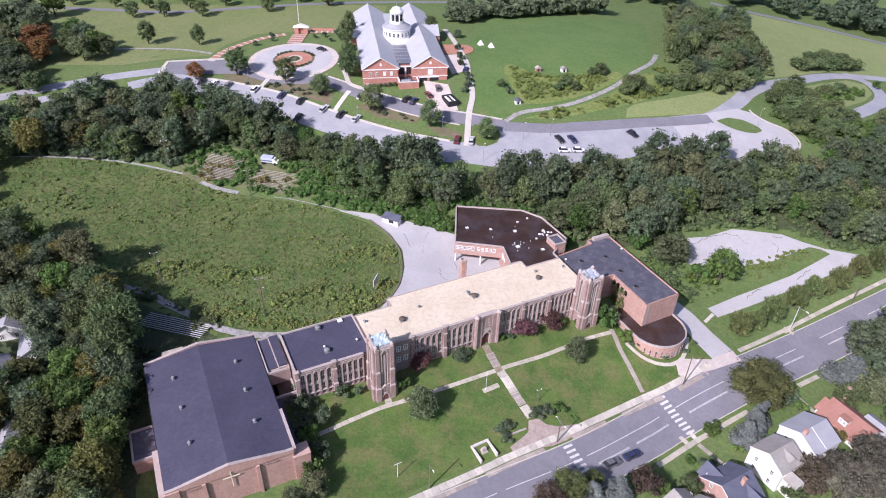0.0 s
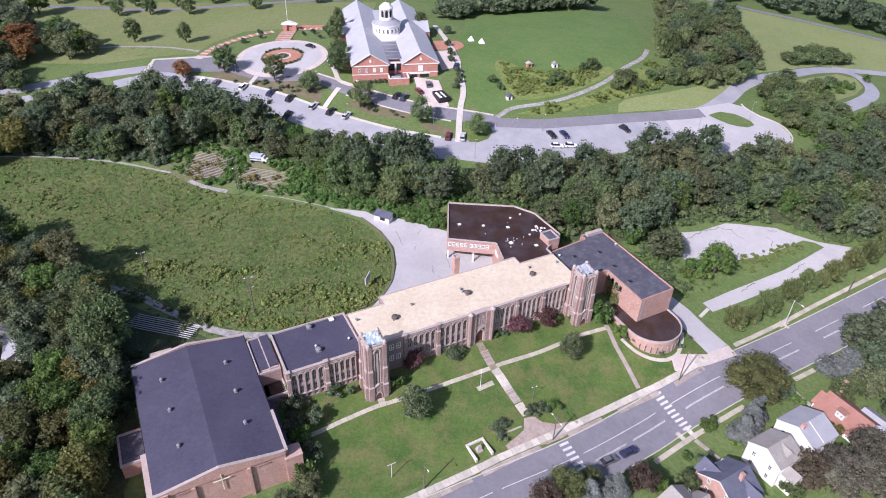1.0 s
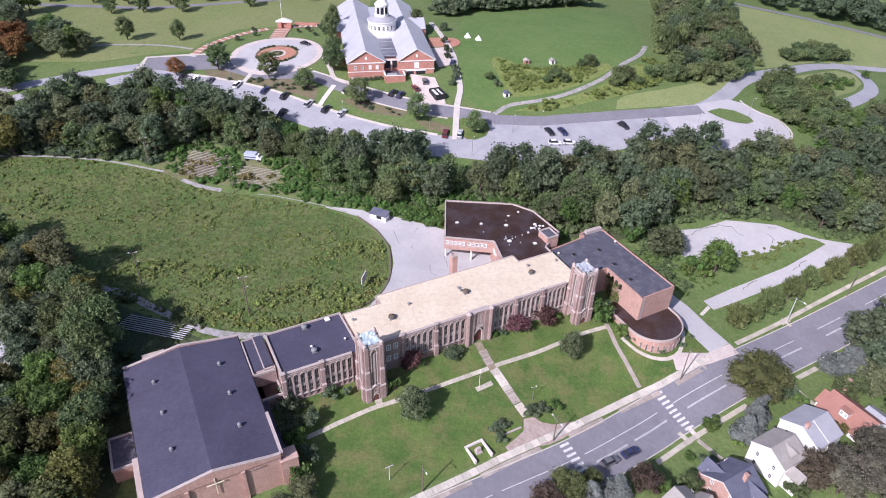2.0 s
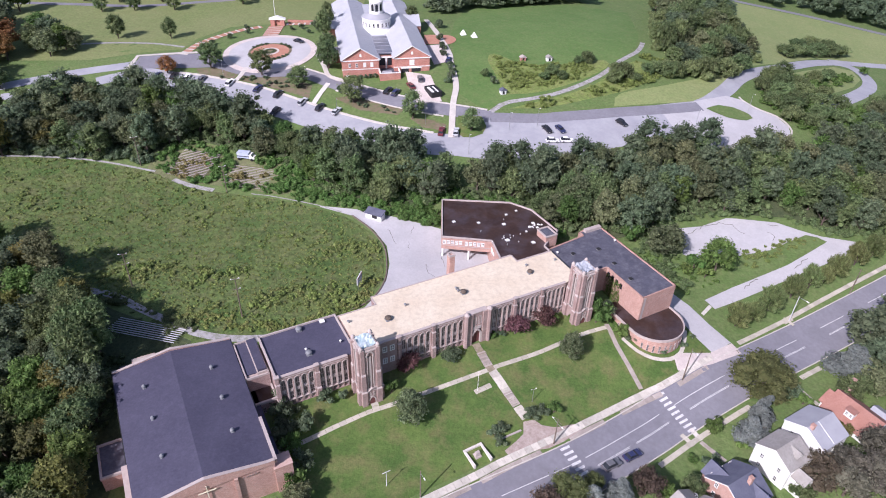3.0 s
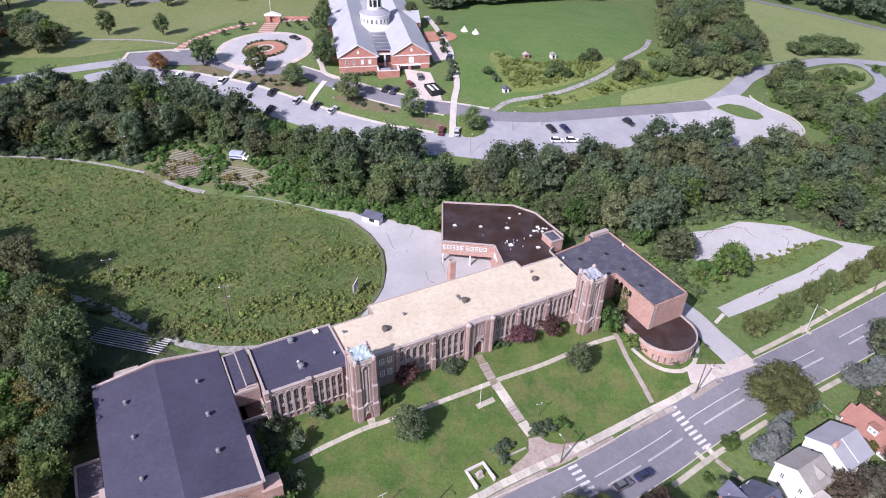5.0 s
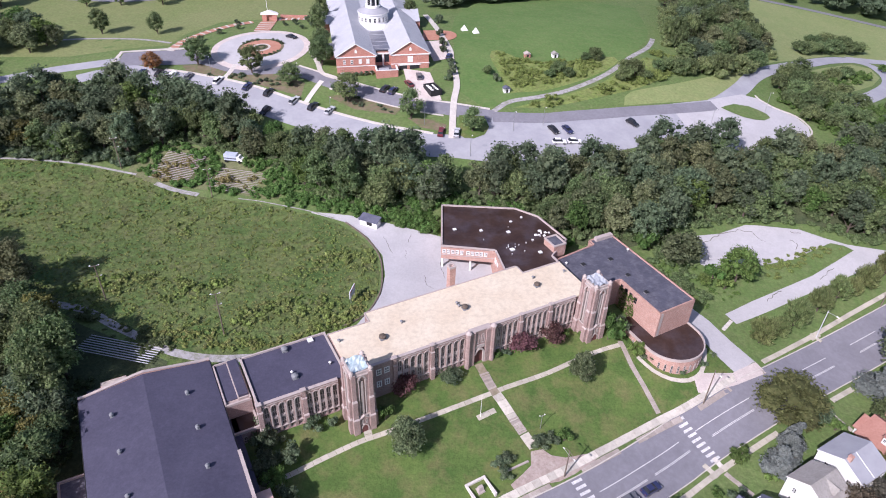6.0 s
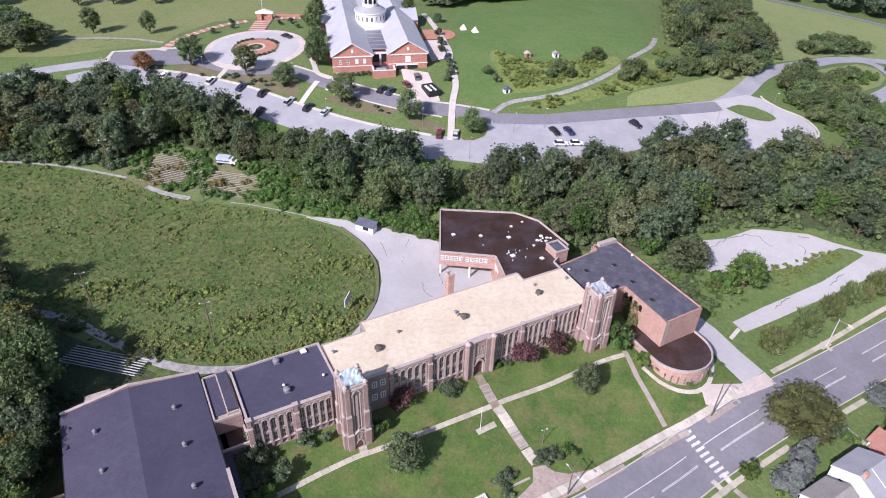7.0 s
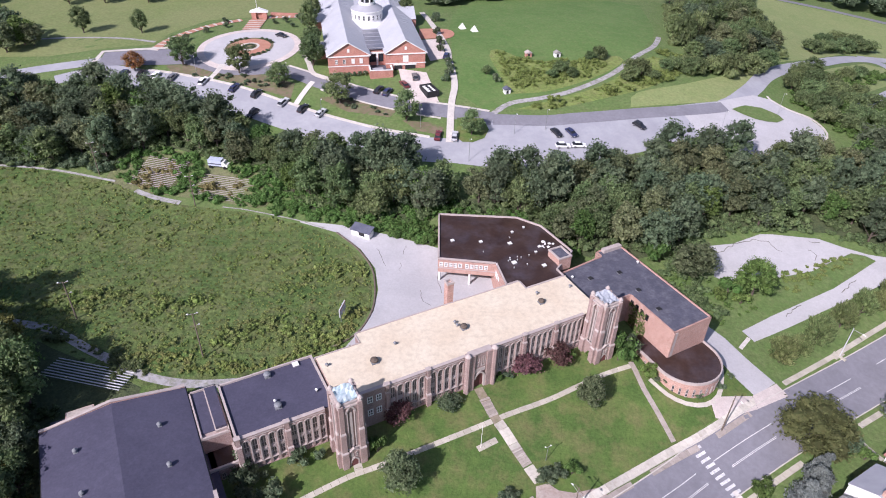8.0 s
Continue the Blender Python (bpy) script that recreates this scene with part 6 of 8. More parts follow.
part("opening", Shape().box(-0.6, 1.4, -1.34, -1.28, 0.6, 1.8), M["black"], hut)
for x, y in ((7.6, 292.2), (12.2, 289.4)):
    tent = thing("tent", on_ground(x, y, 20), "white pyramid tent on the grass", "tent", "tents on the lawn")
    tent.scale = (0.72, 0.72, 0.8)
    part("cloth", Shape().prism([(-1.7, -1.7), (1.7, -1.7), (1.7, 1.7), (-1.7, 1.7)], 0.0, 2.6, [(-0.1, -0.1), (0.1, -0.1), (0.1, 0.1), (-0.1, 0.1)]), M["white"], tent)
    part("pole", Shape().tube((0, 0, 0), (0, 0, 2.9), 0.05), M["wood"], tent)
for x, y, mt, rf, lb in ((21.8, 240.8, "white", "shingle_blue", "small white booth with a blue roof"), (31.0, 266.4, "hall_brick", "stone", "small brick booth on the slope"), (41.5, 267.3, "white", "shingle_grey", "small grey-roofed shelter on the slope")):
    b = thing("booth", on_ground(x, y, 15), lb, "booth", "booths on the hill")
    b.scale = (0.75, 0.75, 0.75)
    part("wall", Shape().box(-1.4, 1.4, -1.1, 1.1, -0.3, 2.0), M[mt], b)
    part("roof", Shape().upright([(-1.8, 1.9), (1.8, 1.9), (0, 2.9)], -1.4, 1.4), M[rf], b)
    part("opening", Shape().box(-0.5, 0.5, -1.14, -1.08, 0, 1.6), M["black"], b)
mon = thing("monument", on_ground(9.2, 96.5, 31), "low white walled enclosure round a pale stone memorial", "monument")
part("wall", Shape().box(-2.6, 2.6, 1.6, 2.1, -0.8, 0.9), M["slab_light"], mon)
part("wall", Shape().box(-2.6, -2.1, -2.4, 1.6, -1.2, 0.8), M["slab_light"], mon)
part("wall", Shape().box(2.1, 2.6, -2.4, 1.6, -1.2, 0.8), M["slab_light"], mon)
mon.scale = (0.88, 1.0, 0.85)
part("plinth", Shape().prism([(-1.0, -0.9), (1.0, -0.9), (1.0, 0.9), (-1.0, 0.9)], -1.0, 0.3, [(-0.8, -0.7), (0.8, -0.7), (0.8, 0.7), (-0.8, 0.7)]), M["stone"], mon)
part("stone", Shape().prism([(-0.7, -0.4), (0.7, -0.4), (0.7, 0.4), (-0.7, 0.4)], 0.3, 1.5, [(-0.55, -0.3), (0.55, -0.3), (0.55, 0.3), (-0.55, 0.3)]), M["stone"], mon)
sign = thing("scoreboard", on_ground(-20.6, 142.7, 78), "old tilted scoreboard on the field edge", "scoreboard")
part("post", Shape().tube((-1.2, 0, -0.5), (-1.2, 0, 3.6), 0.1), M["metal"], sign)
part("post", Shape().tube((1.2, 0, -0.5), (1.2, 0, 3.6), 0.1), M["metal"], sign)
part("board", Shape().box(-1.8, 1.8, -0.12, 0.12, 1.7, 3.8), M["bench_metal"], sign)
part("stripe", Shape().box(-1.8, 1.8, -0.16, -0.12, 3.3, 3.8), M["shingle_red"], sign)


def bleachers(x, y, turn, length, rows, label):
    b = thing("bleachers", on_ground(x, y, turn), label, "bleachers")
    dx, dy = math.cos(radians(turn)), math.sin(radians(turn))
    step = 0.72 if label.startswith("old") else 0.8
    for k in range(rows):
        wx, wy = x - dy * step * k, y + dx * step * k
        rise = max(float(ground(wx, wy)) - float(ground(x, y)), 0.12 * k) if label.startswith("old") else 0.13 * k
        part("bench", Shape().box(0, length, step * k, step * k + (0.18 if label.startswith("old") else 0.12), rise + 0.22, rise + 0.38), M["old_bench" if label.startswith("old") else "bench_metal"], b)
        if not label.startswith("old"):
            part("foot_board", Shape().box(0, length, step * k + 0.4, step * k + 0.58, rise + 0.02, rise + 0.08), M["bench_metal"], b)
            continue
    return b


drape("bank_soil", [(-97, 200), (-92, 196), (-76, 193), (-60, 189.5), (-48, 187.5), (-48, 199), (-60, 204), (-72, 207), (-78, 212), (-94, 211)], M["bank_soil"], 0.06, "brown overgrown bank under the bleachers", "bank", rounded=True)
bleachers(-90.6, 197.7, -15, 13.5, 18, "old stepped bleachers overgrown on the bank")
bleachers(-70.5, 192.6, -11, 16.5, 14, "old stepped bleachers overgrown on the bank")
bleachers(-60.2, 124.6, 168, 17.5, 7, "metal bleachers with open rows beside the field")
strip("field_edge", [(-87, 194.9), (-82, 192.6), (-77.5, 191), (-72.5, 189.6)], 1.7, M["worn_path"], 0.2, "pale concrete strip before the bleachers", "path")
strip("field_fence_base", [(-60, 187.5), (-52, 185.8), (-37.5, 180.6), (-30, 177)], 0.4, M["worn_path"], 0.25, "pale broken kerb at the field's edge", "kerb")
strip("track_edge", [(-26.5, 175.2), (-20.3, 168.6), (-15.9, 161), (-14.4, 153.2), (-14.4, 145.5), (-17.2, 137.8), (-23, 132.8)], 0.35, M["wood"], 0.3, "low dark kerb round the field", "kerb", thick=0.3, across=1)
rvan = thing("parked_truck", on_ground(-66, 205.3, -8), "pale blue and white truck under the trees", "truck")
part("box", Shape().box(-2.2, 1.9, -1.1, 1.1, 0.8, 2.7), M["truck_paint"], rvan)
part("cab", Shape().upright([(1.9, 0.6), (3.7, 0.6), (3.7, 1.3), (3.2, 1.4), (2.7, 2.2), (1.9, 2.2)], -1.0, 1.0), M["white"], rvan)
part("stripe", Shape().box(-2.22, 1.92, -1.12, 1.12, 1.3, 1.7), M["shingle_blue"], rvan)
for wx in (-1.6, 2.8):
    for wy in (-1.1, 1.1):
        part("wheel", Shape().tube((wx, wy - 0.12, 0.45), (wx, wy + 0.12, 0.45), 0.45, n=12), M["rubber"], rvan)

# ---- poles ----
def pole(name, x, y, height, r, label, arms=(), lamps=(), mat="wood", category="pole", lean=0.0):
    p = thing(name, on_ground(x, y) @ pose(0, 0, 0, 0, lean, 0), label, category)
    part("post", Shape().tube((0, 0, -0.8), (0, 0, height), r, r * 0.6, 8), M[mat], p)
    for z, length, turn in arms:
        d = Vector((math.cos(radians(turn)), math.sin(radians(turn)), 0)) * length / 2
        part("crossarm", Shape().tube(Vector((0, 0, z)) - d, Vector((0, 0, z)) + d, 0.07, n=6), M[mat], p)
    for z, length, turn in lamps:
        d = Vector((math.cos(radians(turn)), math.sin(radians(turn)), 0)) * length
        a = part("lamp_arm", Shape().tube((0, 0, z), d + Vector((0, 0, z + 0.3)), 0.05, n=6), M["metal"], p)
        part("lamp_head", Shape().tube(d + Vector((0, 0, z + 0.35)), d * 1.35 + Vector((0, 0, z + 0.25)), 0.16, 0.1, 8), M["lamp_glass"], a)
    return p


pole("utility_pole", 26.2, 100.9, 8.2, 0.17, "dark wooden street pole with lamps", ((7.8, 2.4, 120),), ((6.8, 1.4, -60), (6.8, 1.4, 120)))
pole("utility_pole", 60.3, 121.3, 10.6, 0.17, "dark wooden street pole with one lamp", (), ((9.8, 1.4, -60),))
pole("street_lamp", 95.6, 143.9, 9.0, 0.14, "pale metal street lamp beside the sidewalk", (), ((8.6, 2.2, -60),), "bench_metal", "street lamp")
pole("utility_pole", 117.1, 155.0, 9.0, 0.17, "dark wooden street pole by the hedge", ((8.6, 2.0, 120),))
pole("utility_pole", -2.5, 86.3, 8.5, 0.16, "dark wooden street pole with lamps", (), ((7.6, 1.4, -60),))
pole("sign_post", -9.4, 88.2, 4.5, 0.1, "pale metal post with a crosspiece on the lawn", ((4.4, 1.8, 30),), (), "bench_metal")
pole("flagpole", 9.6, 112.4, 6.6, 0.06, "short white flagpole on the lawn", (), (), "white", "flagpole")
pole("garden_lamp", 22.2, 111.0, 4.3, 0.08, "green metal post with two white lamps", (), ((4.0, 0.5, 20), (4.0, 0.5, 200)), "metal", "street lamp")
for x, y, hh in ((-79.2, 140.4, 10.4), (-47.9, 129.3, 12.3), (-99.2, 200.5, 10.5), (-68.0, 188.6, 9.5)):
    pole("floodlight_pole", x, y, hh, 0.18, "tall wooden floodlight pole at the field", ((hh - 0.2, 2.0, 20), (hh - 3.2, 1.8, 20)), ((hh - 0.3, 0.8, 20), (hh - 0.3, 0.8, 200), (hh - 3.3, 0.7, 20)))
for x, y, hh in ((-13.5, 228.5, 6.5), (-6, 221, 6.5), (-37.5, 226, 6.5), (23, 219, 7), (33, 222, 7), (115, 243, 8), (-52, 246, 6), (-84, 250.5, 6), (91, 229, 7), (8.8, 206, 7.5)):
    pole("lot_lamp", x, y, hh, 0.08, "thin grey lamp post by the campus drive", (), ((hh - 0.3, 0.7, -60),), "metal", "street lamp")
pad = thing("lamp_pad", on_ground(95.6, 143.9, 30), "pale crossed concrete slabs under the lamp", "paving", "", "structure")
part("slab", Shape().box(-1.6, 1.6, -0.3, 0.3, -0.1, 0.24), M["slab"], pad)
part("slab", Shape().box(-0.3, 0.3, -1.6, 1.6, -0.1, 0.235), M["slab"], pad)
slab_path("lot_steps", [(74.7, 147.1), (73.05, 145.3), (71.4, 143.5)], 0.9, 1.2, M["slab_light"], 0.2, "pale concrete steps from the lot", "steps", seed=15)

# ---- cars ----
PAINTS = {}
def paint(name, c):
    if name not in PAINTS:
        PAINTS[name] = material("car_" + name, c, tuple(min(1, v * 1.15) for v in c), 0.28, 1.0, coat=0.6)
    return PAINTS[name]


CARS = {}
def car(x, y, turn, name, c, label, suv=False, group="parked cars"):
    key = (name, suv)
    if key not in CARS:
        hgt = 1.72 if suv else 1.45
        body = Shape().upright([(-2.25, 0.35), (2.25, 0.35), (2.3, 0.62), (2.15, 0.86), (1.0, 0.98), (-1.7 if not suv else -2.15, 1.0), (-2.2, 0.92), (-2.3, 0.6)], -0.9, 0.9)
        rear = -1.75 if not suv else -2.15
        cab = [(rear, 0.98), (1.05, 0.98), (0.25, hgt - 0.06), (rear + 0.65, hgt - 0.04)]
        glass = Shape()
        vs = [(x_, yy * (0.84 if z_ < 1.1 else 0.68), z_) for yy in (-1, 1) for x_, z_ in cab]
        glass.add(vs, [(0, 1, 2, 3), (7, 6, 5, 4), (0, 4, 5, 1), (1, 5, 6, 2), (3, 2, 6, 7), (0, 3, 7, 4)])
        roof = Shape().add([(0.3, -0.67, hgt - 0.06), (0.3, 0.67, hgt - 0.06), (rear + 0.6, 0.67, hgt - 0.03), (rear + 0.6, -0.67, hgt - 0.03), (0.2, -0.6, hgt), (0.2, 0.6, hgt), (rear + 0.7, 0.6, hgt + 0.02), (rear + 0.7, -0.6, hgt + 0.02)],
                           [(4, 5, 6, 7), (0, 1, 5, 4), (1, 2, 6, 5), (2, 3, 7, 6), (3, 0, 4, 7)])
        CARS[key] = [("body", body.mesh("body", paint(name, c))), ("glazing", glass.mesh("glazing", M["glass"])), ("roof", roof.mesh("roof", paint(name, c))),
                     ("tyre", Shape().tube((0, -0.12, 0), (0, 0.12, 0), 0.34, n=14).mesh("tyre", M["rubber"])), ("rim", Shape().tube((0, -0.13, 0), (0, 0.13, 0), 0.2, n=10).mesh("rim", M["metal"])),
                     ("headlight", Shape().box(-0.05, 0.05, -0.2, 0.2, -0.08, 0.08).mesh("headlight", M["lamp_glass"])), ("tail_light", Shape().box(-0.05, 0.05, -0.18, 0.18, -0.1, 0.1).mesh("tail_light", M["door_red"]))]
    pieces = dict(CARS[key])
    dx, dy = math.cos(radians(turn)), math.sin(radians(turn))
    zf, zr = float(ground(x + dx * 1.4, y + dy * 1.4)), float(ground(x - dx * 1.4, y - dy * 1.4))
    t = thing("car", Matrix.Translation((x, y, (zf + zr) / 2 + 0.12)) @ pose(0, 0, 0, 0, 0, turn) @ pose(0, 0, 0, 0, -math.degrees(math.atan2(zf - zr, 2.8)), 0), label, "car", group)
    for nm in ("body", "glazing", "roof"):
        part(nm, pieces[nm], None, t)
    for wx in (-1.4, 1.4):
        for wy in (-0.82, 0.82):
            w = part("wheel", pieces["tyre"], None, t, at=pose(wx, wy, 0.34))
            part("rim", pieces["rim"], None, w)
    for wy in (-0.62, 0.62):
        part("headlight", pieces["headlight"], None, t, at=pose(2.24, wy, 0.72))
        part("tail_light", pieces["tail_light"], None, t, at=pose(-2.22, wy, 0.78))
    return t


BLACK, NAVY, SILVER, WHITE_, RED_, GREY = (0.02, 0.02, 0.024), (0.03, 0.035, 0.09), (0.42, 0.43, 0.45), (0.75, 0.75, 0.75), (0.14, 0.03, 0.035), (0.13, 0.13, 0.14)
for x, y, tn, nm, c, suv in ((-38.0, 227.6, 60, "silver", SILVER, False), (-44.0, 229.8, 62, "black", BLACK, True), (-50.8, 232.9, 62, "silver", SILVER, True), (-60.4, 237.2, 64, "black", BLACK, True), (-68.5, 240.6, 66, "navy", NAVY, False),
                             (-79.8, 244.5, 70, "white", WHITE_, True), (-91.1, 246.8, 76, "grey", GREY, False), (-102.0, 248.4, 82, "black", BLACK, False), (-97, 247.6, 80, "white", WHITE_, False), (-59.7, 227.8, 240, "black", BLACK, True), (-0.5, 216.6, 82, "red", RED_, False), (4.6, 216.4, 84, "silver", SILVER, False),
                             (-20.6, 239.8, 66, "black", BLACK, False), (-17.6, 238.6, 66, "navy", NAVY, True), (-12.3, 243.0, 120, "red", RED_, False), (36.2, 219.9, -58, "black", BLACK, False), (40.9, 220.4, -58, "navy", NAVY, False), (63.4, 226.4, -42, "black", BLACK, True),
                             (-60.2, 279.0, -30, "black", BLACK, False), (37.6, 213.9, 4, "white", WHITE_, True), (42.6, 214.5, 4, "white", WHITE_, True), (-9.0, 248.0, 100, "grey", GREY, True), (1.5, 263.5, 80, "navy", NAVY, False), (-108.1, 248.4, 84, "navy", NAVY, False)):
    car(x, y, tn, nm, c, "%s %s parked on pale asphalt" % ({"silver": "silver", "black": "black", "navy": "dark blue", "white": "white", "grey": "dark grey", "red": "dark red"}[nm], "sport utility car" if suv else "sedan"), suv)
car(38.4, 96.9, 30.5, "grey", GREY, "dark grey pickup-like car parked at the kerb", True)
car(43.6, 99.8, 30.5, "navy", NAVY, "dark blue sedan parked at the kerb")
car(104, 104, 60, "red", RED_, "dark red sedan beside a shed")

# ---- trees ----
def crown_shape(seed, height, radius, base, lobes, leaves, leaf, shape="round", core=1):
    """A crown of uneven lobes with leaf sprays standing out of them."""
    rng = np.random.default_rng(seed)
    centres = []
    bulge = Vector((seed * 1.7, seed * 0.6, 3.0))
    for k in range(lobes):
        t, a = (k + rng.random()) / lobes, rng.random() * 2 * math.pi
        if shape == "cone":
            z = base + (height - base) * (0.04 + 0.88 * t)
            rr, lr = radius * (1 - 0.85 * t) * 0.6, radius * (0.46 - 0.32 * t)
            centres.append((rr * math.cos(a), rr * math.sin(a), z, lr))
            continue
        up = -0.72 + 1.68 * t
        d = Vector((math.cos(a) * math.sqrt(1 - up * up), math.sin(a) * math.sqrt(1 - up * up), up))
        far = (0.66 + (0.1 if shape in ("egg", "fan") else 0.34) * noise.noise(d * 1.3 + bulge)) * (1 if k % 6 else 0.55)
        if shape == "egg":
            far *= 1.08 - 0.42 * max(0.0, up)
        lr = radius * rng.uniform(*((0.16, 0.33) if lobes > 12 else (0.3, 0.46)))
        centres.append((d.x * far * radius, d.y * far * radius, base + (height - base) * (0.47 + 0.44 * up * (1.0 if shape == "egg" else min(1.0, far + 0.25))), lr))
    s = Shape()
    bm = bmesh.new()
    for cx, cy, cz, lr in centres:
        made = bmesh.ops.create_icosphere(bm, subdivisions=core, radius=lr * (0.84 if lobes < 12 or shape == "cone" else 0.66))
        off = Vector((rng.random() * 50, rng.random() * 50, rng.random() * 50))
        for v in made["verts"]:
            d = 1 + 0.5 * noise.noise(v.co * (1.8 / lr) + off)
            v.co = Vector((v.co.x * d + cx, v.co.y * d + cy, v.co.z * d * 0.85 + cz))
    me0 = bpy.data.meshes.new("lobes")
    bm.to_mesh(me0)
    bm.free()
    s.add([v.co[:] for v in me0.vertices], [tuple(p.vertices) for p in me0.polygons])
    bpy.data.meshes.remove(me0)
    c = np.array(centres)[rng.integers(len(centres), size=leaves)]
    d = rng.normal(size=(leaves, 3))
    d /= np.linalg.norm(d, axis=1)[:, None]
    d[:, 2] = np.where(d[:, 2] < -0.3, -d[:, 2], d[:, 2])
    p = c[:, :3] + d * np.array((1, 1, 0.88)) * (c[:, 3] * (rng.uniform(0.8, 1.2, leaves) if lobes < 12 or shape == "cone" else rng.uniform(0.55, 1.5, leaves)))[:, None]
    n = d * 0.45 + rng.normal(size=(leaves, 3)) * 0.6 + np.array((0, 0, 0.35))
    n /= np.linalg.norm(n, axis=1)[:, None]
    a = np.cross(n, rng.normal(size=(leaves, 3)))
    a /= np.linalg.norm(a, axis=1)[:, None]
    if shape == "fan":
        a = p / np.array((radius, radius, height)) + np.array((0, 0, 0.25)) + rng.normal(size=(leaves, 3)) * 0.35
        a /= np.linalg.norm(a, axis=1)[:, None]
    b = np.cross(n, a)
    w = (leaf * rng.uniform(0.45, 1.3, leaves))[:, None]
    if shape == "fan":
        a, b = a * 1.6, b * 0.7
    q = np.stack([p + a * w * 1.1, p - a * w * 0.6 + b * w * 0.75, p - a * w * 0.6 - b * w * 0.75], axis=1).reshape(-1, 3)
    s.add(q.tolist(), [(3 * i, 3 * i + 1, 3 * i + 2) for i in range(leaves)])
    return s


def trunk_shape(seed, height, r, base):
    rng = np.random.default_rng(seed)
    s = Shape().tube((0, 0, -0.8), (0, 0, base + (height - base) * 0.35), r, r * 0.6, 7)
    for k in range(5):
        a = rng.random() * 6.28
        z = base * rng.uniform(0.7, 1.2)
        e = (height - base) * 0.3
        s.tube((0, 0, z), (e * math.cos(a), e * math.sin(a), z + e * rng.uniform(0.7, 1.2)), r * 0.4, r * 0.12, 5)
    return s


def tree_kind(name, seed, height, radius, base, lobes, leaves, leaf, mat, label, category="tree", shape="round", group=""):
    crown = crown_shape(seed, height, radius, base, lobes, leaves, leaf, shape)
    return dict(name=name, crown=crown.mesh("crown", M[mat]), trunk=trunk_shape(seed, height, radius * 0.05 + 0.07, max(base, height * 0.12)).mesh("trunk", M["bark"]), label=label, category=category, group=group,
                radius=radius, height=height, shape=crown)


def plant(kind, x, y, size=1.0, turn=0.0, tall=1.0, up=0.0, label=""):
    ob = thing(kind["name"], on_ground(x, y, turn, up), label or kind["label"], kind["category"], kind["group"])
    ob.scale = (size, size, size * tall)
    part("trunk", kind["trunk"], None, ob)
    part("crown", kind["crown"], None, ob)
    return ob


def stand(kind, x, y, radius, height, turn=0.0, label=""):
    """A single tree of a given crown radius and height."""
    k = radius / kind["radius"]
    return plant(kind, x, y, k, turn, height / (kind["height"] * k), 0, label)


WOODS = "wood on the hillside"
KINDS = [tree_kind("broadleaf_tree", 11 + k, h0, r0, b0, 46, 2200, 0.34, m, lb, group=WOODS)
         for k, (h0, r0, b0, m, lb) in enumerate([(13, 4.8, 0.3, "leaves", "dense dark green tree of the hillside wood"), (11.5, 4.6, 0.2, "leaves_olive", "broad green tree of the hillside wood"), (14.5, 4.6, 0.5, "leaves", "tall green tree of the hillside wood"),
                                                  (10, 4.8, 0.1, "leaves_mid", "low spreading green tree of the hillside wood"), (12, 4.0, 0.2, "leaves_mid", "slim green tree of the hillside wood")])]
NEAR = [tree_kind("broadleaf_tree", 81 + k, h0, r0, b0, 46, 2800, 0.30, m, lb, group=WOODS)
        for k, (h0, r0, b0, m, lb) in enumerate([(13, 4.6, 1.4, "leaves_mid", "tall green tree beside the gymnasium"), (12, 4.8, 1.0, "leaves", "broad dark green tree beside the gymnasium"), (14, 4.4, 1.6, "leaves_olive", "dense olive-green tree beside the gymnasium"), (11, 4.2, 1.0, "leaves_brown", "brownish-green tree beside the gymnasium"), (11, 4.2, 1.0, "leaves_light", "bright green tree beside the gymnasium"), (11, 4.0, 1.0, "leaves_yellow", "yellow-green tree beside the gymnasium")])]
GROVE = [dict(k, name="grove_tree", group="grove on the hill") for k in KINDS]
LIGHT = [tree_kind("broadleaf_tree", 31, 10.5, 4.0, 1.0, 38, 1900, 0.34, "leaves_light", "bright green tree among darker ones", group=WOODS)]
YELLOW = [tree_kind("broadleaf_tree", 33, 11, 4.2, 1.4, 38, 1900, 0.34, "leaves_yellow", "yellowing tree at the wood's edge", group=WOODS)]
RUST = tree_kind("broadleaf_tree", 35, 12, 4.6, 1.4, 38, 1900, 0.34, "leaves_rust", "rust-coloured autumn tree at the meadow", group=WOODS)
BROWN = tree_kind("shade_tree", 36, 9, 5.0, 0.6, 70, 5200, 0.2, "leaves_brown", "broad brownish-green tree among the houses")
BRONZE = tree_kind("shade_tree", 47, 8, 4.4, 0.4, 46, 2800, 0.25, "leaves_bronze", "dark bronze-brown tree beside the houses")
PLUM = tree_kind("plum_tree", 37, 6, 3.2, 0.3, 34, 2200, 0.22, "leaves_plum", "dark red ornamental plum before the school front")
ROUND = tree_kind("round_tree", 38, 7.5, 3.6, 0.9, 46, 2600, 0.2, "leaves_mid", "neat rounded green garden tree", shape="egg")
CONE = tree_kind("conifer", 39, 9, 3.2, 0.2, 44, 4200, 0.24, "needles", "dense dark green conifer on the lawn", shape="egg")
BLUE = tree_kind("blue_spruce", 40, 9, 3.4, 0.4, 30, 3400, 0.24, "needles_blue", "pale blue-grey spruce near the houses", shape="cone")
SHRUB = tree_kind("shrub", 41, 2.4, 2.0, 0.1, 7, 520, 0.2, "leaves_light", "leafy bright green shrub on grass", category="shrub")
DARK_SHRUB = tree_kind("shrub", 42, 2.6, 1.8, 0.1, 7, 520, 0.2, "leaves", "small dark green shrub on grass", category="shrub")
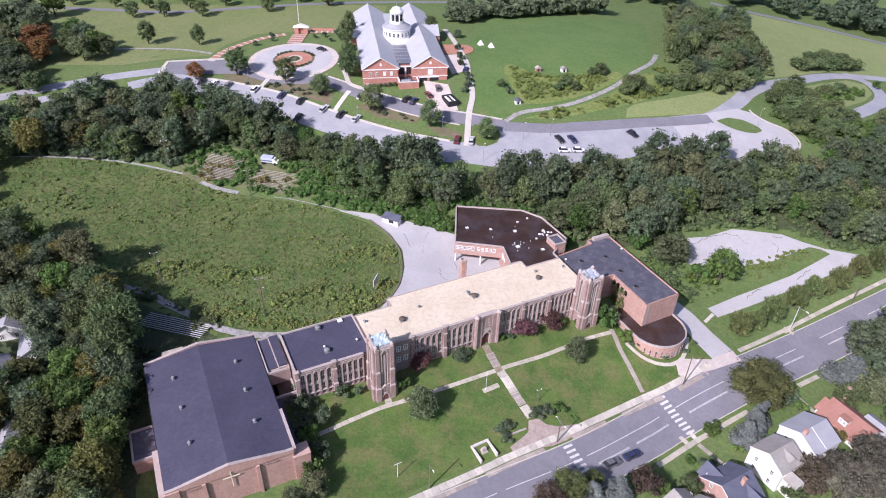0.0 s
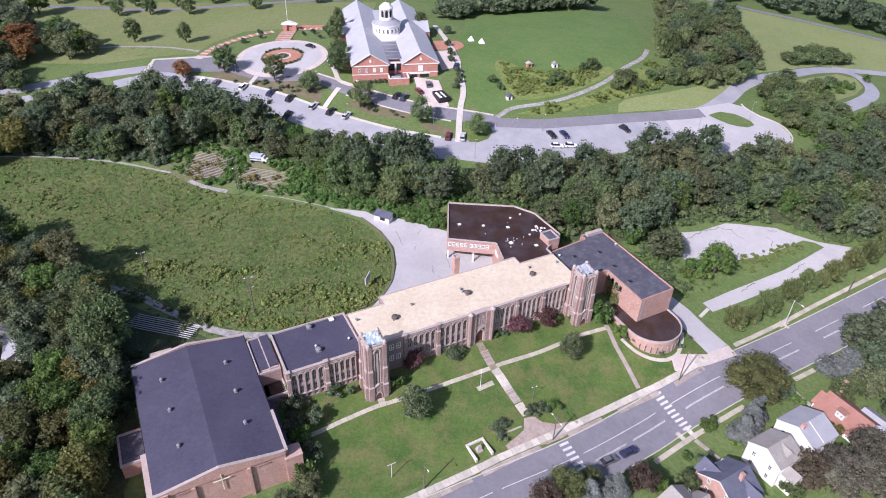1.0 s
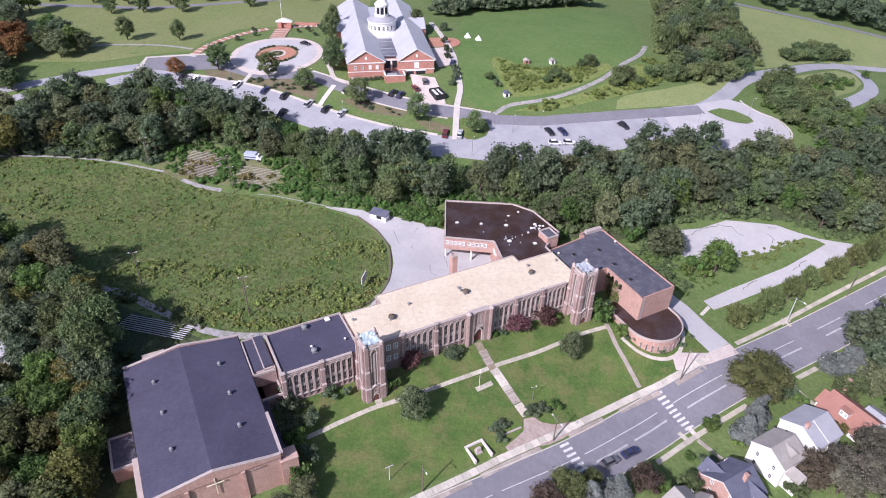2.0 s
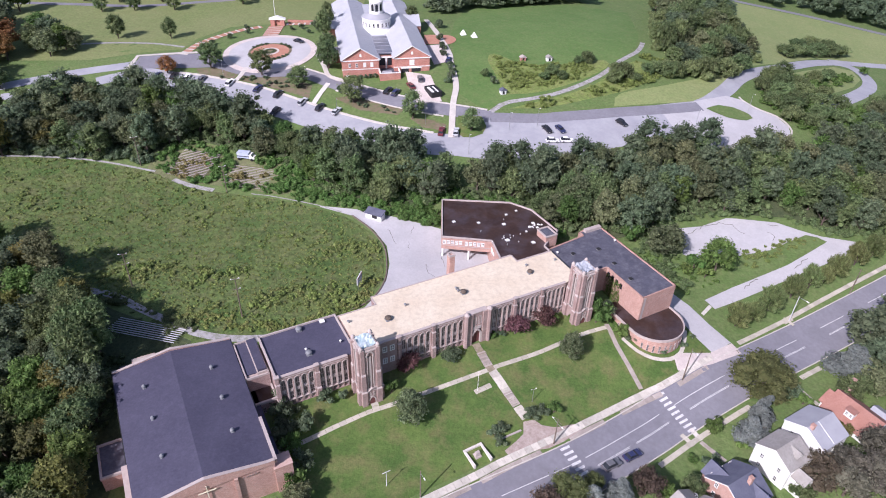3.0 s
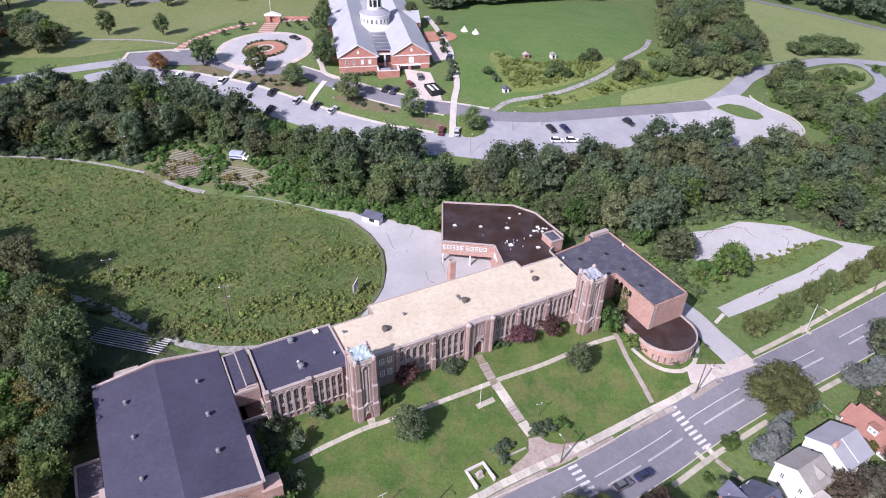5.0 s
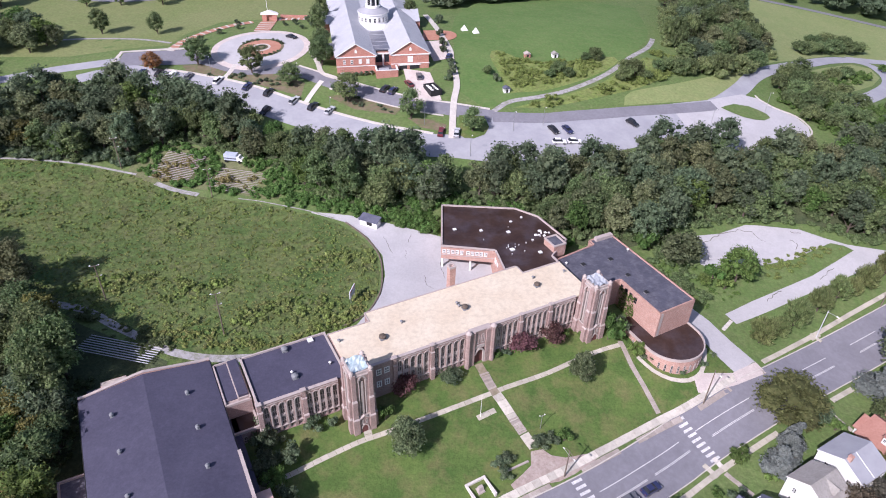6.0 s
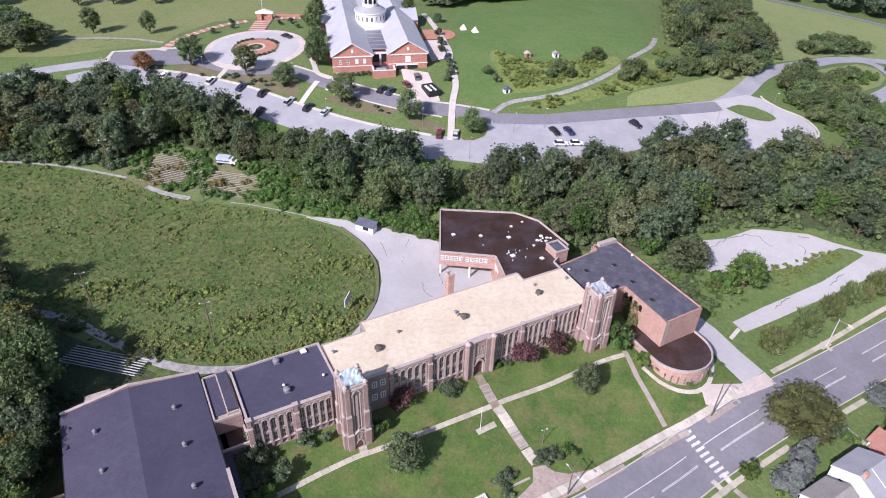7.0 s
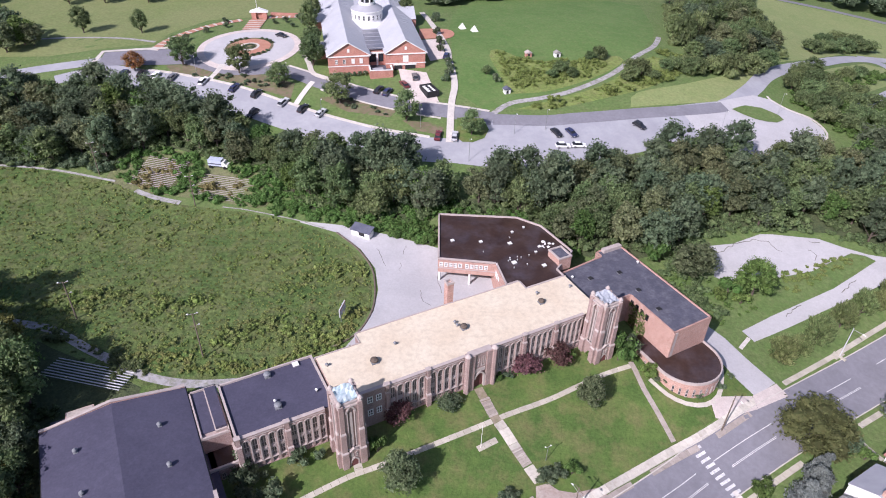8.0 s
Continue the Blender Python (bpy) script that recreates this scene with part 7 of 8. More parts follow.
CLIPPED = tree_kind("shrub", 48, 2.6, 2.4, 0.0, 34, 1700, 0.15, "leaves", "dense dark green clipped shrub on the lawn", category="shrub", shape="egg")
HEDGE = tree_kind("hedge_bush", 43, 5.0, 3.4, 0.1, 40, 3600, 0.26, "leaves_willow", "tall bushy feathery shrub of the roadside row", shape="fan", category="shrub", group="row beside the sidewalk")


def wood(poly, gap, sizes, kinds, seed, tall=(0.85, 1.15), clear=()):
    """Trees at uneven spacing inside a stretch of the plan."""
    rng = np.random.default_rng(seed)
    xs, ys = [p[0] for p in poly], [p[1] for p in poly]
    y, n = min(ys), 0
    while y < max(ys):
        x = min(xs)
        while x < max(xs):
            px, py = x + rng.uniform(-0.45, 0.45) * gap, y + rng.uniform(-0.45, 0.45) * gap
            k, sz, tn, tl = kinds[int(rng.integers(len(kinds)))], rng.uniform(*sizes), rng.uniform(0, 360), rng.uniform(*tall)
            if inside(px, py, poly) and not any(inside(px, py, q) for q in clear):
                plant(k, px, py, sz, tn, tl)
                n += 1
            x += gap
        y += gap * 0.87
    return n


def thicket(name, poly, gap, sizes, kinds, seed, label, mat, clear=(), category="undergrowth", clump=0.0):
    """Growth that nobody could count, as one mesh."""
    rng = np.random.default_rng(seed)
    vs, fs, base = [], [], 0
    data = [(np.array(k["shape"].v), np.array([f + (f[-1],) * (4 - len(f)) for f in k["shape"].f])) for k in kinds]
    xs, ys = [p[0] for p in poly], [p[1] for p in poly]
    y = min(ys)
    while y < max(ys):
        x = min(xs)
        while x < max(xs):
            px, py = x + rng.uniform(-1, 1) * gap, y + rng.uniform(-1, 1) * gap
            i, sz, a, tl = int(rng.integers(len(data))), rng.uniform(*sizes), rng.uniform(0, 6.28), rng.uniform(0.6, 1.2)
            if clump:
                f = 0.5 + 0.9 * noise.noise(Vector((px, py, 3.0)) / clump) + 0.5 * noise.noise(Vector((px, py, 9.0)) / (clump * 0.3))
                sz *= min(1.6, max(0.0, 2.2 * f - 0.3))
                if sz < 0.12:
                    x += gap
                    continue
            if inside(px, py, poly) and not any(inside(px, py, q) for q in clear):
                v, f = data[i]
                c, s = math.cos(a) * sz, math.sin(a) * sz
                w = np.stack([px + c * v[:, 0] - s * v[:, 1], py + s * v[:, 0] + c * v[:, 1], float(ground(px, py)) + v[:, 2] * sz * tl], axis=1)
                vs.append(w)
                fs.append(f + base)
                base += len(v)
            x += gap
        y += gap
    v = np.concatenate(vs)
    faces = [tuple(dict.fromkeys(q)) for q in np.concatenate(fs).tolist()]
    me = bpy.data.meshes.new(name)
    me.from_pydata(v.tolist(), [], faces)
    me.materials.append(M[mat])
    return tagged(new(name, me), label, category, "", "stuff")


BELT = [(-108, 203), (-100, 204), (-93, 211), (-80, 213), (-71, 209.5), (-58, 206), (-50, 200), (-42, 191), (-34, 185), (-20, 180.5), (-7, 180), (0, 184), (16, 183), (26, 180), (33, 172), (40, 169), (50, 169), (62, 174),
        (72, 181), (86, 185.8), (111, 185.8), (131, 180.5), (150, 186), (185, 205), (185, 243), (150, 230), (124, 216.5), (99, 212.5), (79, 211), (61, 207), (46, 203), (36, 199.5), (28, 198.5),
        (22, 197), (14, 190.5), (2, 190), (-6, 197), (-36, 206), (-52, 212), (-72, 222), (-108, 235)]
WEST = [(-190, 190), (-165, 195), (-150, 197.5), (-130, 200.5), (-108, 203), (-108, 235), (-124, 236), (-140, 230), (-160, 220), (-190, 206)]
TRUCK = [(-70, 202), (-61.5, 202), (-61.5, 208), (-70, 208)]
wood(BELT, 6.1, (0.88, 1.2), KINDS * 3 + LIGHT, 5, tall=(0.85, 1.15), clear=(TRUCK,))
wood(WEST, 6.4, (0.95, 1.2), [dict(k, name="forest_tree", group="forest beside the field", label=k["label"].replace("hillside wood", "forest beside the field")) for k in KINDS * 3 + LIGHT], 15, tall=(0.75, 1.0))
LEFT = [(-79.5, 128), (-86, 133), (-97, 139), (-110, 152), (-130, 157), (-138, 152), (-121, 126), (-109, 106), (-100, 90), (-92, 77), (-85, 60), (-58, 60), (-61, 70), (-66, 80), (-67, 86), (-68.5, 96), (-71.5, 106), (-76, 113), (-81.5, 119)]
HOMES = [[(x - 3, y - 5), (x + 3, y - 5), (x + 3, y + 2), (x - 3, y + 2)] for x, y in ((-108.6, 120), (-98.5, 113), (-103, 104), (-90, 86))]
wood(LEFT, 6.2, (0.85, 1.18), [dict(k, name="tall_tree", group="trees beside the gymnasium") for k in NEAR[:3] * 2 + NEAR[3:4] * 2 + NEAR[4:]], 6, tall=(0.78, 1.02), clear=HOMES)
for x, y in ((-76.5, 108), (-80, 113.5), (-77, 116), (-82, 119), (-86, 124.5), (-92, 131)):
    stand(dict(NEAR[0], name="tall_tree", group="trees beside the gymnasium"), x, y, 5.0, 17 if y < 122 else 13, x * 11)
stand(KINDS[0], -10.5, 198.5, 6.6, 15, 33, "broad dark green tree below the campus drive")
stand(KINDS[2], -15.5, 200, 5.6, 13, 73, "broad dark green tree below the campus drive")
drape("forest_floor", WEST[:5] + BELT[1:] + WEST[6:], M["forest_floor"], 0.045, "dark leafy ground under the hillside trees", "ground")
# Leafy ground whose dark colour also stands for the shade round the bleachers.
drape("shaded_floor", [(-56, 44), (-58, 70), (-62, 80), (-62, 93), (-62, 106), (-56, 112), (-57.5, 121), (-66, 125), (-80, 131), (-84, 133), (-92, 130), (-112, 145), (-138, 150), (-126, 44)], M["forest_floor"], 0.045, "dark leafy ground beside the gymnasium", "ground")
for x, y, r, hh, kind in ((-160.8, 277, 6.0, 13, KINDS[0]), (-150, 272, 4.5, 9, KINDS[1]), (-168, 283, 5.5, 12, LIGHT[0]), (-178, 270, 6.5, 13, RUST), (-172, 262, 5, 11, RUST), (-189, 290, 7, 15, KINDS[2]), (-180, 253, 6, 12, KINDS[0]), (-205, 292, 7, 15, KINDS[1]),
                          (-197, 275, 6.5, 14, KINDS[4]), (-188, 262, 6, 13, KINDS[2]), (-200, 255, 6.5, 14, KINDS[0]), (-176, 243, 6, 12, KINDS[3]), (-192, 243, 6, 13, KINDS[1]), (-130, 206, 5, 10, YELLOW[0]), (-205, 310, 7, 14, KINDS[0]), (-214, 272, 7, 15, KINDS[2]),
                          (-196, 318, 6, 13, LIGHT[0]), (-212, 240, 7, 15, KINDS[0]), (-205, 225, 7, 15, KINDS[1]), (-190, 228, 7, 14, KINDS[4])):
    stand(dict(kind, name="meadow_tree", group="trees by the meadow"), x, y, r, hh, (x * 37) % 360)
for x, y, r, hh, kind in ((-176, 268.5, 7.5, 14, RUST), (-199, 293, 8, 16, KINDS[0]), (-189, 267, 7, 15, KINDS[1]), (-171, 240, 6.5, 12, KINDS[2]), (-163, 238.5, 5, 9, KINDS[3]), (-192, 295, 7, 14, KINDS[2]), (-157, 266, 5.5, 12, KINDS[1]), (-154, 273, 5.0, 11, LIGHT[0]), (-176, 243, 6, 12, KINDS[0]), (-184, 276, 6, 13, KINDS[3]), (-181, 258, 6, 12, KINDS[4]), (-172, 249, 5, 10, KINDS[1]), (-166, 272, 5, 11, KINDS[4])):
    stand(dict(kind, name="meadow_tree", group="trees by the meadow"), x, y, r, hh, (x * 23) % 360)
for x, y, r, hh in ((-158, 186, 5.5, 13), (-156, 177, 5, 12), (-165, 180, 6, 14), (-153, 191, 5, 12), (-151, 169, 4.5, 10)):
    stand(dict(KINDS[int(-x) % 5], name="forest_tree", group="forest beside the field"), x, y, r, hh, x * 19, "dark green tree at the field's far corner")
for x, y in ((-76, 219.5), (-68.5, 216.5), (-84, 221), (-100, 228), (-92, 226), (-86, 225), (-79, 222.5)):
    stand(KINDS[2], x, y, 5.2, 15.5, x * 13)
stand(YELLOW[0], -142.5, 198.5, 6.2, 15, 20, "yellowing tree at the forest's edge")
# trees of the campus
for x, y, r, hh in ((-137.9, 286, 3.8, 8.5), (-115.1, 285.2, 3.2, 7.5), (-89.9, 255.4, 4.8, 8.6), (-69.0, 249.9, 4.4, 8.4), (-53.7, 241.8, 3.9, 7.0), (-32.6, 233.3, 4.6, 8.6), (-10.6, 224.2, 4.2, 8.6), (9.7, 218, 3.6, 7), (-44.6, 255.5, 4.6, 9), (-45.6, 263, 4.0, 8.6), (-50.2, 283, 3.4, 10), (-49.6, 291, 2.8, 11), (-15, 300, 3.2, 8)):
    stand(ROUND, x, y, r * 1.12, hh * 1.2, (x * 53) % 360, "neat rounded green tree on the campus lawn")
stand(tree_kind("round_tree", 44, 7, 3.6, 0.8, 44, 2400, 0.2, "leaves_rust", "reddish rounded tree beside the drive", shape="egg"), -105.4, 251.4, 4.2, 6.4)
BUSH = tree_kind("grove_tree", 46, 5.0, 4.4, 0.0, 38, 1900, 0.3, "leaves_mid", "dense green tree of the grove on the hill", group="grove on the hill")
def clump_of(rows, label, seed):
    for k, (x, y, r, hc) in enumerate(rows):
        low = hc * 2 < r * 1.7
        if r > 5.6:
            for a in (0.4, 2.5, 4.6):
                stand((GROVE + [BUSH])[(k * 5 + int(a) + seed) % 6], x + r * 0.48 * math.cos(a + k), y + r * 0.48 * math.sin(a + k), r * 0.62, hc * 2 * (0.8 + 0.05 * a), (x * 31 + a * 60) % 360, label)
            continue
        stand(BUSH if low else (GROVE + [dict(LIGHT[0], name="grove_tree", group="grove on the hill")])[(k * 7 + seed) % 6], x, y, r, max(hc * 2, r), (x * 31) % 360, label)


clump_of(((93, 290, 7.0, 6), (107, 309, 8, 7), (128, 330, 9, 7), (97, 277, 6, 4), (110, 285, 7.5, 5.5), (127, 297, 7, 5), (125, 283, 5, 3), (98, 266, 4.5, 3), (106, 268, 5.5, 4), (115, 272, 5, 3.4), (112, 334, 8, 7), (144, 366, 9, 7), (101, 296, 7, 6), (118, 318, 8, 7), (106, 322, 8, 7), (97, 303, 7, 6.5), (120, 306, 8, 6), (92, 263, 4, 3),
          (136, 312, 7, 5), (135, 345, 9, 7), (120, 350, 9, 7), (110, 352, 9, 7), (100, 315, 8, 7), (104, 276, 6, 4), (117, 293, 7, 5), (136, 328, 7, 6)), "dense green tree of the grove on the hill", 1)
clump_of(((65, 253, 3.6, 2.6), (70, 257, 4, 3), (66.5, 260, 3, 2), (84, 264, 3.6, 2.4), (88, 262, 4, 2.8), (80, 262, 3, 2), (74, 255, 2.6, 1.6), (41, 255, 3.2, 2.2), (45, 253, 2.4, 1.6), (38, 252, 2.2, 1.4), (15.5, 252, 2.0, 1.6), (57, 267, 3, 2.2), (53, 266, 2.2, 1.5)), "rounded green bush beside the hill path", 2)
clump_of(((135, 275, 4.6, 4), (144, 282, 4.4, 4), (128, 264, 4, 3), (159, 284.5, 3.6, 3), (134, 262, 5.5, 3), (145, 266, 5, 3), (157, 271, 4, 2.4), (134, 251, 5.5, 3), (144.6, 248, 5, 3), (153, 247, 5, 3), (128, 253, 4, 2.6), (140, 240, 5, 3), (176, 262, 6, 4), (186, 268, 6, 4), (199, 315.5, 2.2, 2), (149, 275, 4, 2.6), (165, 290, 4, 2.4), (172, 297, 3.5, 2), (139, 270, 5, 3.4), (150, 258, 5, 3),
          (140, 257, 5, 3), (160, 262, 4.5, 2.6), (132, 243, 4.5, 3), (168, 246, 6, 4), (180, 252, 6, 4)), "leafy green tree inside the loop drive", 3)
clump_of(((176, 328, 5, 2.6), (184, 333, 5, 3), (192, 336, 5, 3), (162, 320, 5, 2.2), (168, 324, 5, 2.4), (200, 341, 5, 2.4), (186, 344, 5, 3), (176, 338, 5, 2.6), (196, 346, 4.5, 2.6)), "olive-green bush beyond the loop drive", 4)
# trees round the school
stand(CONE, -5.3, 103.7, 3.7, 9.4, 20)
stand(CONE, 32.6, 124.2, 3.1, 8.4, 80, "rounded grey-green conifer on the lawn")
for x, y, r, hh in ((19.4, 130.0, 3.3, 5.4), (26.7, 133.8, 3.4, 5.4), (-6.4, 116.6, 2.9, 5.2)):
    stand(PLUM, x, y, r, hh, x * 40)
for x, y, r, hh, kind in ((3.4, 120.9, 2.9, 2.9, CLIPPED), (40.7, 135.9, 3.3, 6.4, SHRUB), (42.8, 137.6, 2.6, 5.6, DARK_SHRUB), (-10.1, 110.2, 2.0, 3.4, SHRUB), (-24.4, 107, 2.0, 2.8, DARK_SHRUB), (-20.5, 108.0, 1.2, 2.4, DARK_SHRUB), (46.6, 132.6, 2.1, 3.2, SHRUB), (52.5, 131, 2.2, 2.0, DARK_SHRUB), (49.5, 131.6, 1.8, 1.8, DARK_SHRUB),
                          (30.0, 135.6, 1.8, 2.2, SHRUB), (34.6, 135.6, 1.6, 1.8, SHRUB), (14.0, 128.4, 1.3, 1.3, SHRUB), (16.0, 129.2, 1.2, 1.2, DARK_SHRUB), (21.5, 107.2, 2.0, 1.8, DARK_SHRUB), (24.0, 108.2, 2.0, 2.0, DARK_SHRUB), (27.0, 108.8, 1.8, 2.4, SHRUB), (13.2, 101.6, 1.9, 2.2, DARK_SHRUB), (15.0, 103.2, 1.5, 1.8, DARK_SHRUB), (14.2, 99.6, 1.5, 2.0, DARK_SHRUB),
                          (-27.5, 99.5, 2.4, 4.5, DARK_SHRUB), (-33.2, 101, 2.3, 4.6, DARK_SHRUB), (-30.6, 98.2, 2.2, 4.2, DARK_SHRUB), (-32.4, 95, 2.4, 4.8, DARK_SHRUB), (-34.2, 105, 2.0, 4.2, DARK_SHRUB), (-29.5, 94.5, 2.4, 4.5, SHRUB), (-26.5, 90.5, 2.6, 5.0, DARK_SHRUB), (-28, 86, 2.8, 5.4, SHRUB), (-31, 103, 1.8, 3.0, DARK_SHRUB), (56.5, 128.6, 1.6, 1.4, DARK_SHRUB), (62.5, 131, 1.2, 1.2, DARK_SHRUB), (66, 134.5, 0.8, 0.8, DARK_SHRUB)):
    stand(kind, x, y, r, hh, x * 47)
for x, y, r, hh in ((79.8, 140.4, 3.3, 4.6), (85.6, 143.4, 2.6, 3.6), (91.2, 147.2, 3.5, 4.9), (99.4, 152.4, 3.3, 4.4), (106.0, 156.4, 3.2, 4.6), (111.2, 158.6, 2.4, 3.4), (115.6, 161.4, 3.3, 4.6), (123.6, 166.4, 3.4, 4.6), (130.8, 170.6, 3.4, 4.6), (138.5, 175.0, 3.6, 5), (146, 179.4, 3.6, 5)):
    stand(HEDGE, x - 0.1, y + 0.4, r * 1.02, hh * 1.6, x * 61)
stand(dict(KINDS[1], name="spreading_tree", group=""), 65.2, 166, 6.2, 9.5, 15, "dark spreading tree beside the parking lot")
stand(tree_kind("bushy_tree", 44, 9.5, 5.0, 0.2, 46, 3200, 0.28, "leaves_light", "", shape="egg"), 80.0, 161.2, 5.5, 11, 70, "bushy bright green tree by the parking lot")
for x, y, r, hh in ((73.3, 160.8, 3.0, 4.2), (76, 158, 2.4, 3), (84, 164, 2.6, 3.2), (70, 159, 2.2, 2.6), (58, 170, 4, 6)):
    stand(SHRUB, x, y, r, hh, x * 17)
for x, y, r, hh in ((-25.8, 82.4, 3.2, 6.2), (-28.6, 78.4, 3.4, 6.5)):
    stand(dict(NEAR[2], name="bushy_tree", group=""), x, y, r, hh, x * 7, "dense dark green bush at the gymnasium corner")
# trees among the houses
GROVE_GREY = tree_kind("shade_tree", 49, 10, 4.8, 0.4, 52, 3400, 0.24, "leaves_grey", "broad grey-brown tree beside the houses")
for x, y, r, hh, kind in ((79.2, 120.2, 9.0, 8.8, BROWN), (70.9, 105.4, 3.6, 8.0, BLUE), (73.4, 107.9, 3.5, 9.2, BLUE), (75.8, 110.6, 3.2, 9.0, BLUE), (103.6, 126.2, 6.8, 9.6, BLUE), (112.5, 136, 7, 12, KINDS[0]), (120, 139, 7, 13, KINDS[2]), (81.4, 94.4, 4.8, 8, BRONZE), (91.8, 94.5, 6, 8.5, GROVE_GREY), (86.3, 91.5, 5, 8, GROVE_GREY), (98, 100.5, 5.5, 9, GROVE_GREY), (109.5, 126, 6.5, 11, KINDS[0]), (93.2, 107.2, 2.2, 3.4, YELLOW[0]), (90.5, 110.5, 1.8, 2.6, LIGHT[0]), (88.1, 96.2, 5, 7.6, GROVE_GREY), (94, 92.5, 5.5, 9, GROVE_GREY),
                          (44.6, 91.3, 3.6, 7, BRONZE), (38.4, 89.3, 3.6, 7, BLUE), (54.5, 91.5, 3.0, 5.4, ROUND), (27.5, 87.4, 4.6, 7.5, BROWN), (32.4, 87.4, 3.0, 7, BLUE), (23.0, 84.2, 4.2, 7, BRONZE), (33, 90.8, 2.6, 5, BROWN), (65, 108.2, 2.6, 2.6, SHRUB), (85.4, 118.5, 3, 3.2, DARK_SHRUB), (88, 116, 2, 2.6, SHRUB),
                          (100.5, 118.5, 4, 8, KINDS[4]), (107, 121, 5, 10, KINDS[1]), (104, 98, 6, 11, KINDS[0]), (112, 112, 6, 11, KINDS[2]), (99, 90, 6, 10, KINDS[4]), (86, 111, 1.8, 2.6, YELLOW[0]), (87.4, 106.8, 1.7, 2.4, YELLOW[0]), (69, 104.6, 2.2, 2.2, SHRUB), (61.5, 99, 2.2, 2.2, DARK_SHRUB), (57.6, 100.2, 1.4, 1.2, SHRUB), (66.2, 92.8, 1.6, 2.6, DARK_SHRUB), (49, 91, 2.4, 4, SHRUB), (77, 91, 3, 5, KINDS[3]), (128, 144, 7, 12, KINDS[1])):
    stand(kind, x, y, r, hh, x * 43)
# shrubs on the planted banks and by the hall
for k in range(34):
    rg = np.random.default_rng(100 + k)
    poly = [(-84, 248), (-78, 251), (-60, 247), (-51, 241.5), (-58, 238.5), (-72, 244.5)] if k < 22 else [(-39, 235.5), (-32, 236.5), (-16, 229), (-17, 227), (-30, 230)]
    x, y = rg.uniform(-84, -16), rg.uniform(226, 251)
    while not inside(x, y, poly):
        x, y = rg.uniform(-84, -16), rg.uniform(226, 251)
    stand(DARK_SHRUB, x, y, rg.uniform(0.6, 1.1), rg.uniform(0.8, 1.4), k * 40, "small clipped shrub on the mulch bank")
for k in range(6):
    p = HALL @ Vector((2.5 + 1.9 * k, -1.4, 0))
    stand(DARK_SHRUB, p.x, p.y, 0.9, 1.7, k * 50, "clipped round shrub before the brick front")
for k in range(26):
    a = 2 * math.pi * k / 26
    if abs(math.sin(a)) > 0.25 and abs(math.cos(a)) > 0.25:
        stand(DARK_SHRUB, CX + 8.3 * math.cos(a), CY + 7.7 * math.sin(a), 0.9, 0.9, k * 30, "low shrub in the round planting bed")
for k in range(7):
    a = 2 * math.pi * k / 7
    stand(DARK_SHRUB, CX + 1.7 * math.cos(a), CY + 1.6 * math.sin(a), 0.7, 0.8, k * 30, "low shrub in the heart of the circle")
for k, (x, y, r) in enumerate(((2.8, 254, 1.6), (2.6, 250, 1.6), (1.4, 246.5, 1.4), (2.2, 258, 1.4), (-1, 274, 1.8), (-0.6, 268, 1.5), (-2.4, 284, 1.6), (-3, 300, 2.0), (-62, 296, 1.2), (-66, 294, 1.0), (-58, 290, 1.0), (-84, 290, 1.2), (-90, 284, 1.2), (-95, 276, 1.3), (-86, 296, 1.2), (-57, 299, 1.6), (-93, 266, 1.5), (-55, 294, 1.0), (18.5, 247, 1.6), (-37.5, 238.5, 1.6))):
    stand(DARK_SHRUB, x, y, r, r * 2, k * 77, "small green garden shrub near the hall")

# growth that nobody could count
VINE = [dict(shape=crown_shape(90 + k, 1.7, 2.3, 0.0, 5, 170, 0.3, core=1)) for k in range(4)]
BENCHES = ([(-89.5, 197), (-77, 195.5), (-76, 206), (-87, 209)], [(-69, 193), (-55.5, 190.5), (-54, 198.5), (-61, 202), (-67, 202.5)])
thicket("undergrowth", WEST[:5] + BELT[1:] + WEST[6:], 3.8, (0.8, 1.4), VINE, 50, "tangled undergrowth between the trees", "leaves_mid", clear=(TRUCK,))
strip("field_edge_west", [(-158, 195.6), (-142, 198.6), (-128, 200.2), (-112, 200.6), (-94, 198.4)], 0.8, M["worn_path"], 0.14, "broken pale kerb at the field's far edge", "kerb")
thicket("edge_brush", [(-160, 196.4), (-130, 201), (-108, 202), (-97, 200.6), (-95, 206), (-108, 208), (-130, 206), (-160, 201)], 2.1, (0.7, 1.3), VINE, 40, "dark brush at the foot of the forest", "leaves")
thicket("bank_vines", [(-96, 199.5), (-92, 198), (-80, 194), (-60, 189.5), (-38, 182), (-24, 178), (-10, 174), (-1.5, 172.5), (-1.2, 179.5), (10, 181), (22, 180), (28, 176), (33, 168), (38, 170), (34, 176), (20, 185), (0, 188), (-30, 190), (-48, 203), (-60, 206.5), (-72, 209), (-84, 215), (-94, 208)], 1.9, (0.5, 1.0), VINE, 51, "tangled shrubs and vines on the bank", "leaves_light", clear=(TRUCK, [(-23.5, 172), (-15.5, 170), (-15, 175.6), (-22.5, 177.6)]) + BENCHES)
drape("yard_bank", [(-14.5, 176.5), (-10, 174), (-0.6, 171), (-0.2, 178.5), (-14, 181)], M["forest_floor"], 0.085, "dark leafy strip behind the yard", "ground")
thicket("yard_vines", [(-15, 176.2), (-10, 173.8), (-0.8, 171.2), (-0.8, 178), (-12, 180.5)], 1.25, (0.45, 0.9), VINE, 41, "bright vines climbing behind the yard", "leaves_light")
